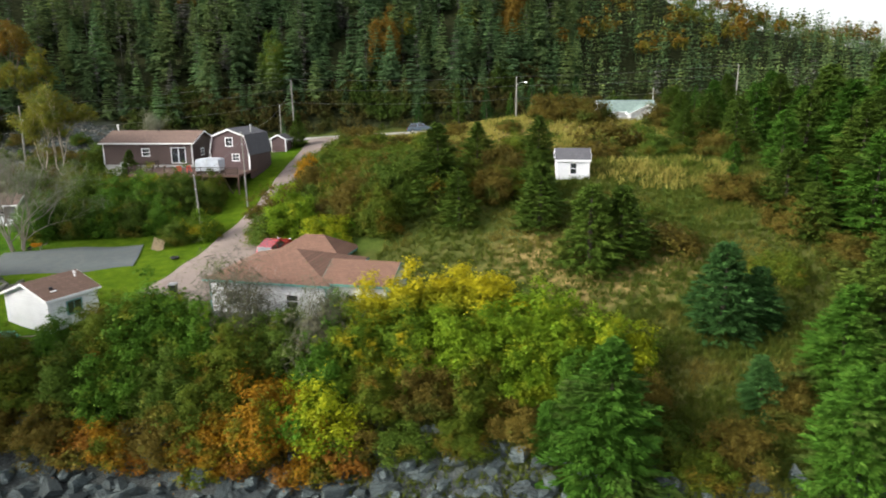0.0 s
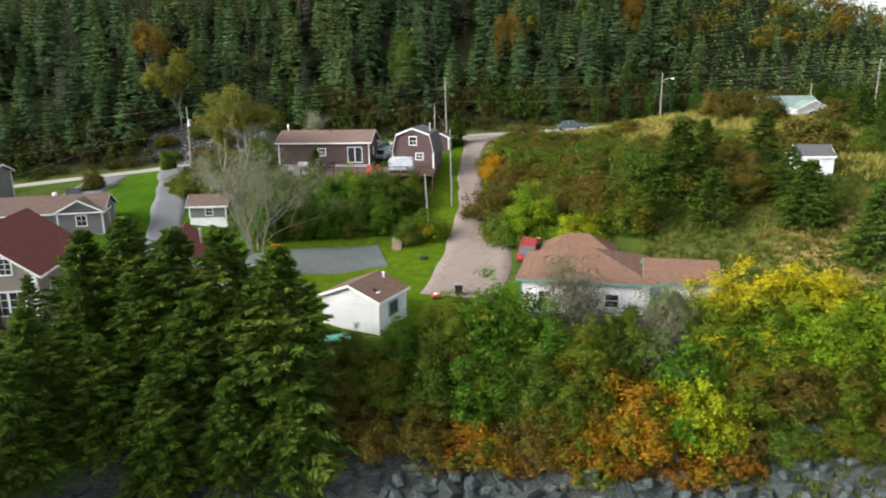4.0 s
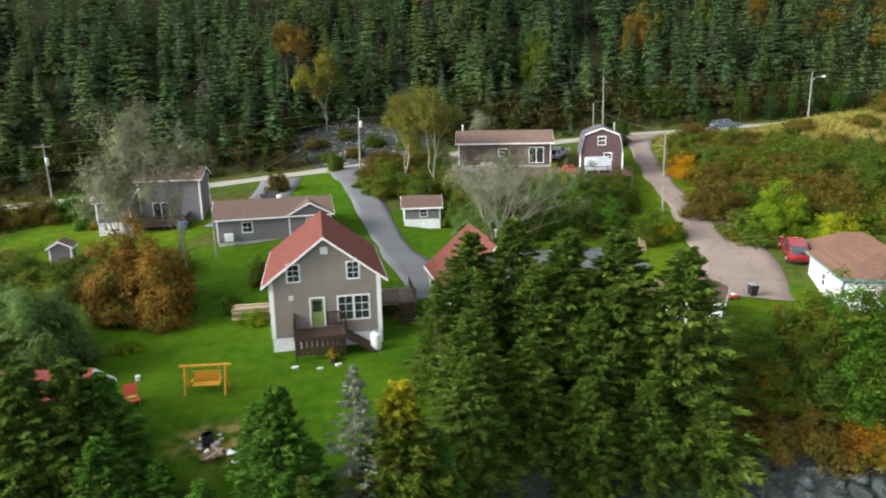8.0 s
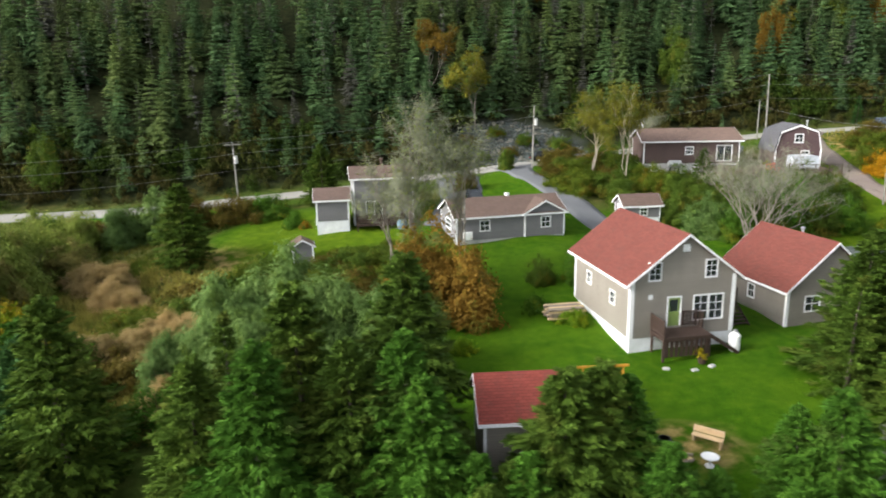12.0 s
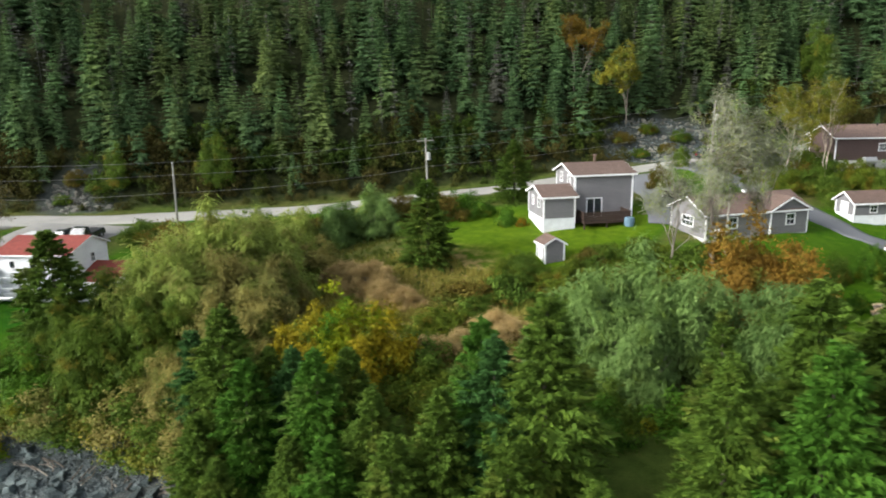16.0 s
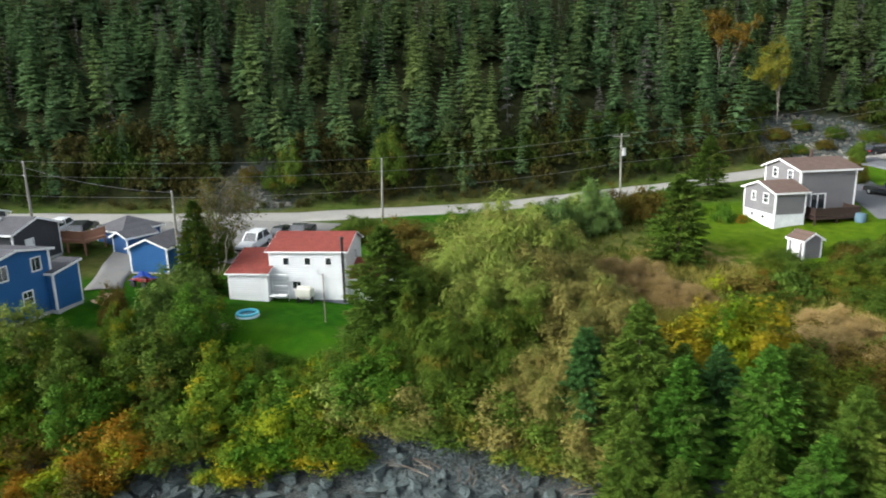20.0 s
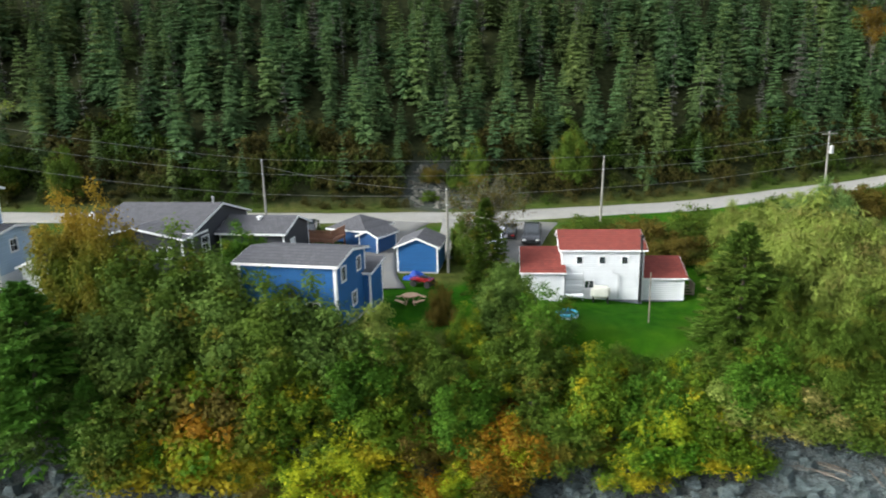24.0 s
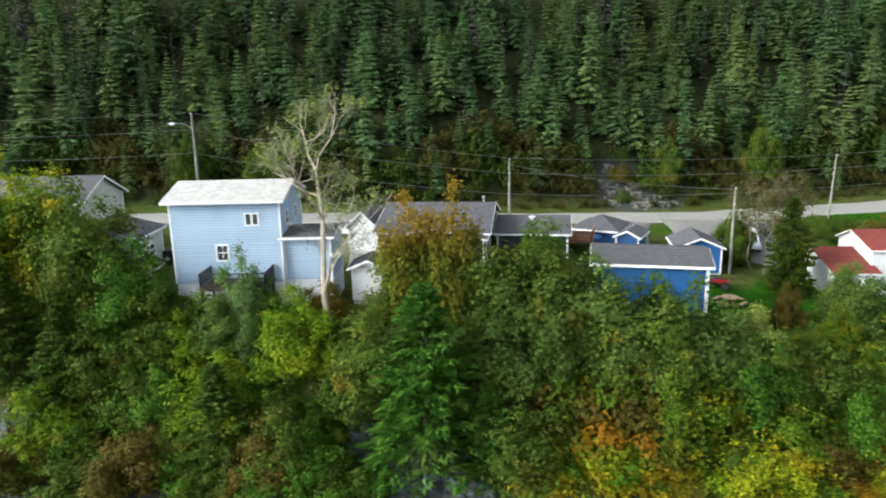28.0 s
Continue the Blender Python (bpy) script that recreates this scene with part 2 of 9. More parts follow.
ROAD_X = np.array([-420, -300, -250, -213, -190, -172, -149, -124, -98, -68, -50, -30, -10, 30, 80, 200])
ROAD_Y = np.array([40, 60, 67, 70.6, 72.5, 75.5, 79, 85.5, 94, 103.5, 109, 114.5, 116.5, 121, 128, 140])
ROAD_Z = np.array([13, 13, 12.5, 12, 11.5, 10.7, 10.1, 10.1, 11.5, 14.2, 15.7, 17.2, 18.2, 20.2, 21.5, 24])


def road_at(x):
    return np.interp(x, ROAD_X, ROAD_Y), np.interp(x, ROAD_X, ROAD_Z)


def ground_raw(x, y):
    x, y = np.broadcast_arrays(np.asarray(x, float), np.asarray(y, float))
    at = lambda a: np.interp(x, STATIONS, a)
    ry, rz = road_at(x)
    foot = np.maximum(0, x - 5) * 0.55
    ky = [-900 + 0 * x, at(SHORE_Y) - 14, at(SHORE_Y), at(BANK_Y), at(MID_Y), at(UPPER_Y), ry - 5.5, ry + 4.5, ry + 7.5 + foot, ry + 60 + foot, ry + 240 + foot, ry + 1500 + foot]
    kz = [-4 + 0 * x, -2.5 + 0 * x, 0.9 + 0 * x, at(BANK_Z), at(MID_Z), at(UPPER_Z), rz - 0.15, rz - 0.15, rz + 0.4 + foot * 0.05, rz + 36, rz + 120, rz + 120]
    z = np.array(kz[0], float)
    for a, b, za, zb in zip(ky, ky[1:], kz, kz[1:]):
        f = np.clip((y - a) / np.maximum(b - a, 1e-6), 0, 1)
        z = np.where(y > a, za + f * (zb - za), z)
    cap = np.interp(x, [-2000, -60, 20, 57, 82, 106, 134, 250, 500, 2000], [130, 120, 62, 43, 39.5, 36.5, 32.5, 22, 16, 14])
    return np.where(y > ry + 5, np.minimum(z, cap), z)


def ground(x, y):
    """The ground's height, with rounded breaks of slope and small lumps."""
    x, y = np.broadcast_arrays(np.asarray(x, float), np.asarray(y, float))
    z = sum(w * ground_raw(x, y + d) for d, w in ((-2.4, 0.15), (-1.2, 0.2), (0, 0.3), (1.2, 0.2), (2.4, 0.15)))
    z = z + 2.5 * np.exp(-((x - 7) / 17) ** 2 - ((y - 103) / 6) ** 2)
    ry, _ = road_at(x)
    wild = np.clip((np.abs(y - ry) - 5) / 4, 0, 1)
    return z + wild * (0.12 * np.sin(x * 0.7 + 1.3 * np.sin(y * 0.31)) * np.sin(y * 0.83 + 0.7) + 0.10 * np.sin(x * 0.23 + y * 0.19))


def gz(x, y):
    return float(ground(x, y))


def cover_masks(x, y):
    """How much of the ground is mown lawn, dry grass, bare earth and stone."""
    ry, rz = road_at(x)
    lawn = np.zeros_like(x)
    # mown yards as soft-edged ovals: centre, half sizes
    for cx, cy, ax, ay in ((-62, 41, 17, 12), (-74, 57, 14, 12), (-58, 66, 16, 16), (-37, 62, 13, 14), (-27, 86, 6, 24), (-30, 54, 11, 8), (-95, 72, 11, 11),
                           (-88, 76, 9, 9), (-71, 90, 5, 13), (-140, 52, 13, 9), (-131, 62, 9, 12), (-158, 50, 10, 6), (-115, 80, 24, 4), (-46, 70, 12, 6), (-72, 84, 8, 12)):
        d = np.sqrt(((x - cx) / ax) ** 2 + ((y - cy) / ay) ** 2) + 0.06 * np.sin(x * 0.9) * np.sin(y * 0.8)
        lawn = np.maximum(lawn, np.clip((1.05 - d) / 0.12, 0, 1))
    lawn = np.maximum(lawn, 0.7 * np.clip(1 - np.abs(y - ry + 6.5) / 2.0, 0, 1))
    dry = np.zeros_like(x)
    for cx, cy, ax, ay in ((4, 97, 30, 12), (18, 74, 5, 2.2), (17, 84, 6, 2.2), (-100, 52, 12, 7), (-106, 62, 9, 8), (-112, 55, 9, 12), (10, 60, 10, 6), (-20, 104, 6, 7), (-63.5, 33.5, 3.6, 2.2), (-56.5, 52.5, 1.6, 2.0)):
        d = np.sqrt(((x - cx) / ax) ** 2 + ((y - cy) / ay) ** 2)
        dry = np.maximum(dry, np.clip((1.1 - d) / 0.5, 0, 1))
    shore = np.interp(x, STATIONS, SHORE_Y)
    stone = np.clip((shore + 3.5 - y) / 2.0, 0, 1)
    for cx, cy, ax, ay in ((-70, 111.5, 12.5, 7), (-157.2, 87.2, 4.2, 6), (-152.5, 85.5, 2.8, 2.6)):
        d = np.sqrt(((x - cx) / ax) ** 2 + ((y - cy) / ay) ** 2) + 0.15 * np.sin(x * 1.3) * np.sin(y * 1.1)
        stone = np.maximum(stone, 0.8 * np.clip((1.1 - d) / 0.3, 0, 1))
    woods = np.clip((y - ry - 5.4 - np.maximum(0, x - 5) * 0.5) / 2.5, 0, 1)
    # mown grass painted lighter and yellower to look sunny, most in these yards
    pale = 0.4 * np.clip((x + 122) / 8, 0, 1)
    for cx, cy, ax, ay in ((-95, 72, 12, 12), (-88, 76, 10, 10), (-27, 86, 7, 25), (-37, 62, 14, 15), (-30, 54, 12, 9)):
        d = np.sqrt(((x - cx) / ax) ** 2 + ((y - cy) / ay) ** 2)
        pale = np.maximum(pale, np.clip((1.1 - d) / 0.5, 0, 1))
    return lawn * (1 - stone), dry * (1 - stone), stone, woods, pale


def ground_material():
    m, N, L, P = nodes_of("ground_cover")
    vec = N.new("ShaderNodeTexCoord").outputs["Object"]

    def mask(name):
        a = N.new("ShaderNodeAttribute")
        a.attribute_name = name
        return a.outputs["Fac"]

    big, mid, fine = noise_node(N, L, 0.12, 5, vec), noise_node(N, L, 1.1, 5, vec), noise_node(N, L, 9, 4, vec)
    rough_grass = ramp(N, L, mid, [(0.3, (0.042, 0.058, 0.012)), (0.5, (0.072, 0.082, 0.020)), (0.72, (0.108, 0.102, 0.031))])
    green_wild = ramp(N, L, mid, [(0.3, (0.035, 0.062, 0.010)), (0.7, (0.075, 0.105, 0.02))])
    wild = mixc(N, L, ramp(N, L, big, [(0.42, (0, 0, 0)), (0.58, (1, 1, 1))]), rough_grass, green_wild)
    lawn = ramp(N, L, mid, [(0.25, (0.011, 0.056, 0.002)), (0.55, (0.021, 0.086, 0.003)), (0.8, (0.044, 0.114, 0.004))])
    lawn = mixc(N, L, ramp(N, L, big, [(0.45, (0, 0, 0)), (0.7, (0.6, 0.6, 0.6))]), lawn, (0.058, 0.128, 0.005))
    # the sunny look, mixed into the lawn's colour
    lawn = mixc(N, L, mathn(N, L, "MULTIPLY", mask("pale"), 0.75), lawn, ramp(N, L, mid, [(0.3, (0.058, 0.108, 0.004)), (0.7, (0.115, 0.165, 0.008))]))
    dry = ramp(N, L, mid, [(0.28, (0.10, 0.075, 0.022)), (0.5, (0.21, 0.15, 0.055)), (0.72, (0.34, 0.25, 0.105))])
    stone = ramp(N, L, fine, [(0.3, (0.026, 0.031, 0.030)), (0.7, (0.095, 0.105, 0.102))])
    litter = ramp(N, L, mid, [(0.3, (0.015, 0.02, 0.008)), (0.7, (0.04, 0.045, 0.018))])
    broken = ramp(N, L, mid, [(0.35, (0, 0, 0)), (0.6, (1, 1, 1))])
    col = mixc(N, L, mask("lawn"), wild, lawn)
    col = mixc(N, L, mathn(N, L, "MULTIPLY", mask("dry"), broken), col, dry)
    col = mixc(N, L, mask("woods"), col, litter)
    col = mixc(N, L, mask("stone"), col, stone)
    col = mixc(N, L, 0.35, col, ramp(N, L, fine, [(0.3, (0.2, 0.2, 0.2)), (0.7, (1.0, 1.0, 1.0))]), "MULTIPLY")
    L.new(col, P.inputs["Base Color"])
    P.inputs["Roughness"].default_value, P.inputs["Specular IOR Level"].default_value = 0.95, 0.04
    bumped(N, L, P, mathn(N, L, "ADD", mid, fine), 0.5, 0.15)
    return m


def build_ground():
    gx = np.concatenate([np.linspace(-3000, -480, 14), np.arange(-460, -260, 8), np.arange(-260, 60, 1.25), np.arange(60, 300, 6), np.linspace(310, 3000, 14)])
    gy = np.concatenate([np.linspace(-3000, -60, 10), np.arange(-50, 20, 8), np.arange(20, 128, 1.25), np.arange(130, 420, 6), np.linspace(450, 3000, 14)])
    X, Y = np.meshgrid(gx, gy)
    Z = ground(X, Y)
    nx, ny = len(gx), len(gy)
    i = np.arange(nx * ny).reshape(ny, nx)
    faces = np.stack([i[:-1, :-1], i[:-1, 1:], i[1:, 1:], i[1:, :-1]], -1).reshape(-1, 4)
    me = bpy.data.meshes.new("ground")
    me.from_pydata(np.stack([X, Y, Z], -1).reshape(-1, 3).tolist(), [], faces.tolist())
    me.shade_smooth()
    me.materials.append(ground_material())
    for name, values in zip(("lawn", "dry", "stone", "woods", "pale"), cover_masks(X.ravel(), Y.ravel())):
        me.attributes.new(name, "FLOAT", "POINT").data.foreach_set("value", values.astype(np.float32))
    tagged(new("ground", me), "mown lawns, rough autumn grass and woodland floor on a valley side", "ground", kind="structure")


build_ground()


def ribbon(name, pts, widths, material, lift, label, kind="structure", category="road", skirt=0.25):
    """A paved strip draped over the ground along a line."""
    pts = [Vector((*p, 0)) for p in pts]
    dense = []
    for k in range(len(pts) - 1):
        p0, p1, p2, p3 = pts[max(k - 1, 0)], pts[k], pts[k + 1], pts[min(k + 2, len(pts) - 1)]
        n = max(2, int((p2 - p1).length / 1.0))
        for j in range(n):
            s = j / n
            q = 0.5 * (2 * p1 + (p2 - p0) * s + (2 * p0 - 5 * p1 + 4 * p2 - p3) * s * s + (3 * p1 - p0 - 3 * p2 + p3) * s ** 3)
            dense.append((q, widths[k] + (widths[k + 1] - widths[k]) * s))
    dense.append((pts[-1], widths[-1]))
    cross = [-1.0, -0.95, -0.6, -0.2, 0.2, 0.6, 0.95, 1.0]
    verts, faces = [], []
    for k, (q, w) in enumerate(dense):
        d = (dense[min(k + 1, len(dense) - 1)][0] - dense[max(k - 1, 0)][0]).normalized()
        side = Vector((d.y, -d.x, 0))
        wob = 0.12 * math.sin(k * 0.37) + 0.1 * math.sin(k * 0.91 + 1)
        for c in cross:
            p = q + side * c * (w / 2 + (wob if abs(c) > 0.9 else 0))
            edge = abs(c) == 1.0
            verts.append((p.x, p.y, gz(p.x, p.y) + lift + (-skirt if edge else 0.03 * (1 - c * c))))
    n = len(cross)
    for k in range(len(dense) - 1):
        for j in range(n - 1):
            faces.append((k * n + j, (k + 1) * n + j, (k + 1) * n + j + 1, k * n + j + 1)[::-1])
    return tagged(place(name, mesh_of(name, verts, faces, material, True)), label, category, kind=kind)


def tarmac(name, c, cracks=0.6, tint=None):
    m, N, L, P = nodes_of(name)
    vec = N.new("ShaderNodeTexCoord").outputs["Object"]
    big, mid, fine = noise_node(N, L, 0.25, 5, vec), noise_node(N, L, 1.6, 6, vec), noise_node(N, L, 30, 3, vec)
    col = ramp(N, L, big, [(0.3, scaled(c, 0.85)), (0.7, scaled(c, 1.15))])
    col = mixc(N, L, 0.3, col, ramp(N, L, fine, [(0.3, scaled(c, 0.6)), (0.7, scaled(c, 1.45))]))
    if tint:
        col = mixc(N, L, ramp(N, L, mid, [(0.45, (0, 0, 0)), (0.7, (0.7, 0.7, 0.7))]), col, tint)
    v = N.new("ShaderNodeTexVoronoi")
    v.feature = "DISTANCE_TO_EDGE"
    v.inputs["Scale"].default_value = 0.28
    warp = N.new("ShaderNodeVectorMath")
    warp.operation = "ADD"
    L.new(vec, warp.inputs[0])
    nz = N.new("ShaderNodeTexNoise")
    nz.inputs["Scale"].default_value = 0.9
    L.new(vec, nz.inputs["Vector"])
    L.new(nz.outputs["Color"], warp.inputs[1])
    L.new(warp.outputs[0], v.inputs["Vector"])
    crack = ramp(N, L, v.outputs["Distance"], [(0.0, (1, 1, 1)), (0.012, (0, 0, 0))])
    col = mixc(N, L, mathn(N, L, "MULTIPLY", crack, cracks), col, scaled(c, 0.3))
    L.new(col, P.inputs["Base Color"])
    P.inputs["Roughness"].default_value, P.inputs["Specular IOR Level"].default_value = 0.85, 0.25
    bumped(N, L, P, fine, 0.25, 0.02)
    return m


ROADTOP = tarmac("worn_road_surface", (0.25, 0.245, 0.23), 0.3, (0.30, 0.28, 0.25))
DRIVETOP = tarmac("pinkish_worn_driveway", (0.19, 0.155, 0.138), 0.8, (0.22, 0.178, 0.15))
NEWTOP = tarmac("dark_blue_grey_asphalt", (0.115, 0.12, 0.13), 0.1)
PADTOP = tarmac("blue_grey_asphalt", (0.085, 0.10, 0.10), 0.2, (0.11, 0.118, 0.11))
GRAVEL = tarmac("packed_grey_gravel", (0.17, 0.17, 0.165), 0.0, (0.22, 0.20, 0.17))

rx = np.arange(-400, 190, 6.0)
ribbon("road", list(zip(rx.tolist(), road_at(rx)[0].tolist())), [6.6] * len(rx), ROADTOP, 0.06, "two-lane rural road of pale worn asphalt")
ribbon("driveway", [(-25.0, 114), (-26.2, 106.6), (-26.8, 97), (-26.6, 88), (-25.8, 80), (-25.2, 71.5), (-25.6, 63.6), (-26.9, 56.2)], [9, 3.8, 3.2, 3.1, 4.4, 6.8, 7.6, 6.6],
       DRIVETOP, 0.07, "long cracked pinkish-grey asphalt driveway", category="driveway")
ribbon("driveway", [(-71, 102), (-70, 96), (-67.5, 90), (-64, 82), (-61, 74), (-58, 67), (-54.5, 60), (-53.6, 55.5)], [7, 3.7, 3.5, 3.9, 3.8, 4.2, 5.0, 4.4], NEWTOP, 0.08,
       "curving driveway of fresh dark blue-grey asphalt", category="driveway")
ribbon("driveway", [(-47.4, 62.2), (-40, 64.6), (-34.8, 66.3)], [7.6, 8.2, 7.0], PADTOP, 0.09, "dark blue-grey asphalt parking pad beside the lawn", category="driveway")
ribbon("driveway", [(-79, 95), (-78, 86), (-78.5, 78), (-79.5, 73)], [6, 5.5, 5.5, 4.5], NEWTOP, 0.08, "dark asphalt forecourt beside the grey house", category="driveway")
ribbon("driveway", [(-148, 76), (-149, 68), (-150, 61)], [14, 11, 6], GRAVEL, 0.09, "gravel yard with parked vehicles off the road", category="driveway")
ribbon("driveway", [(-160, 74.5), (-160.5, 66), (-159, 58), (-157.5, 53)], [8, 5, 3.2, 2.8], GRAVEL, 0.1, "narrow gravel drive between blue buildings", category="driveway")
ribbon("driveway", [(-186, 72), (-185, 62), (-184.5, 54)], [9, 6, 4], GRAVEL, 0.09, "gravel yard beside the pale blue house", category="driveway")

# water below the shore, out to the horizon
m, N, L, P = nodes_of("dark_river_water")
P.inputs["Base Color"].default_value, P.inputs["Roughness"].default_value = (0.02, 0.035, 0.04, 1), 0.08
bumped(N, L, P, noise_node(N, L, 1.2, 5, N.new("ShaderNodeTexCoord").outputs["Object"]), 0.35, 0.08)
tagged(place("water", mesh_of("water", [(-3000, -3000, 0.25), (3000, -3000, 0.25), (3000, 60, 0.25), (-3000, 60, 0.25)], [(0, 1, 2, 3)], m)),
       "dark rippled water below the rocky shore", "water", kind="structure")

# ---- houses ----


def wall_solid(bm, m, length, tops, gaps, th=0.15, bottom=0.0):
    """A wall in its own plane (u along it, v up, thickness inwards), its top following tops, with gaps cut through."""
    us = sorted({0.0, length, *[u for u, _ in tops], *[g[0] for g in gaps], *[g[0] + g[2] for g in gaps]})
    tu, tv = zip(*tops)
    top = lambda u: float(np.interp(u, tu, tv))
    for a, b in zip(us, us[1:]):
        if b - a < 1e-4:
            continue
        mid = (a + b) / 2
        cuts = sorted((g[1], g[1] + g[3]) for g in gaps if g[0] < mid < g[0] + g[2])
        lo = bottom
        spans = []
        for c, d in cuts:
            spans.append((lo, lo, c, c))
            lo = d
        spans.append((lo, lo, top(b), top(a)))
        for v0, v1, v2, v3 in spans:
            if min(v2 - v1, v3 - v0) <= 0.001 and max(v2 - v1, v3 - v0) <= 0.001:
                continue
            poly = [m @ Vector((a, 0, v0)), m @ Vector((b, 0, v1)), m @ Vector((b, 0, max(v2, v1))), m @ Vector((a, 0, max(v3, v0)))]
            inward = (m.to_3x3() @ Vector((0, th, 0)))
            prism(bm, poly, (0, 0, 0), inward)


def window_in(parent, m, u, v, w, h, name="window", cols=2, rows=2, trim=0.10, frame_mat=None, pane_mat=None):
    """Casing, sash bars and glass set into a gap."""
    f = frame_mat or WHITE
    bm = bmesh.new()
    for a, b in (((u - trim, -0.04, v - trim), (u, 0.10, v + h + trim)), ((u + w, -0.04, v - trim), (u + w + trim, 0.10, v + h + trim)),
                 ((u, -0.04, v + h), (u + w, 0.10, v + h + trim)), ((u, -0.06, v - trim), (u + w, 0.10, v))):
        box(bm, a, b)
    bmesh.ops.transform(bm, matrix=m, verts=bm.verts[:])
    win = part(name, bm, f, parent)
    bm = bmesh.new()
    s = 0.09 if h > 1.8 else 0.03
    for i in range(1, cols):
        box(bm, (u + w * i / cols - s / 2, 0.02, v), (u + w * i / cols + s / 2, 0.07, v + h))
    for i in range(1, rows):
        t = 0.05 if rows == 2 else s
        box(bm, (u, 0.015, v + h * i / rows - t / 2), (u + w, 0.075, v + h * i / rows + t / 2))
    if len(bm.verts):
        bmesh.ops.transform(bm, matrix=m, verts=bm.verts[:])
        part("sash_bar", bm, f, win)
    else:
        bm.free()
    bm = bmesh.new()
    box(bm, (u, 0.04, v), (u + w, 0.05, v + h))
    bmesh.ops.transform(bm, matrix=m, verts=bm.verts[:])
    part("pane", bm, pane_mat or GLASS, win)
    return win


def door_in(parent, m, u, v, w, h, door_mat=None, glazed=False, frame_mat=None, name="door"):
    f = frame_mat or WHITE
    bm = bmesh.new()
    t = 0.1
    for a, b in (((u - t, -0.04, v), (u, 0.12, v + h + t)), ((u + w, -0.04, v), (u + w + t, 0.12, v + h + t)), ((u, -0.04, v + h), (u + w, 0.12, v + h + t))):
        box(bm, a, b)
    bmesh.ops.transform(bm, matrix=m, verts=bm.verts[:])
    frame_ob = part(name, bm, f, parent)
    bm = bmesh.new()
    box(bm, (u, 0.03, v), (u + w, 0.08, v + h * 0.5))
    box(bm, (u, 0.03, v + h * 0.92), (u + w, 0.08, v + h))
    box(bm, (u, 0.03, v + h * 0.5), (u + 0.14, 0.08, v + h * 0.92))
    box(bm, (u + w - 0.14, 0.03, v + h * 0.5), (u + w, 0.08, v + h * 0.92))
    bmesh.ops.transform(bm, matrix=m, verts=bm.verts[:])
    part("door_leaf", bm, door_mat or WHITE, frame_ob)
    bm = bmesh.new()
    box(bm, (u + 0.14, 0.05, v + h * 0.5), (u + w - 0.14, 0.06, v + h * 0.92))
    bmesh.ops.transform(bm, matrix=m, verts=bm.verts[:])
    part("pane", bm, GLASS if glazed else (door_mat or WHITE), frame_ob)
    bm = bmesh.new()
    box(bm, (u + w - 0.11, -0.02, v + 0.95), (u + w - 0.06, 0.03, v + 1.1))
    bmesh.ops.transform(bm, matrix=m, verts=bm.verts[:])
    part("handle", bm, METAL, frame_ob)
    return frame_ob


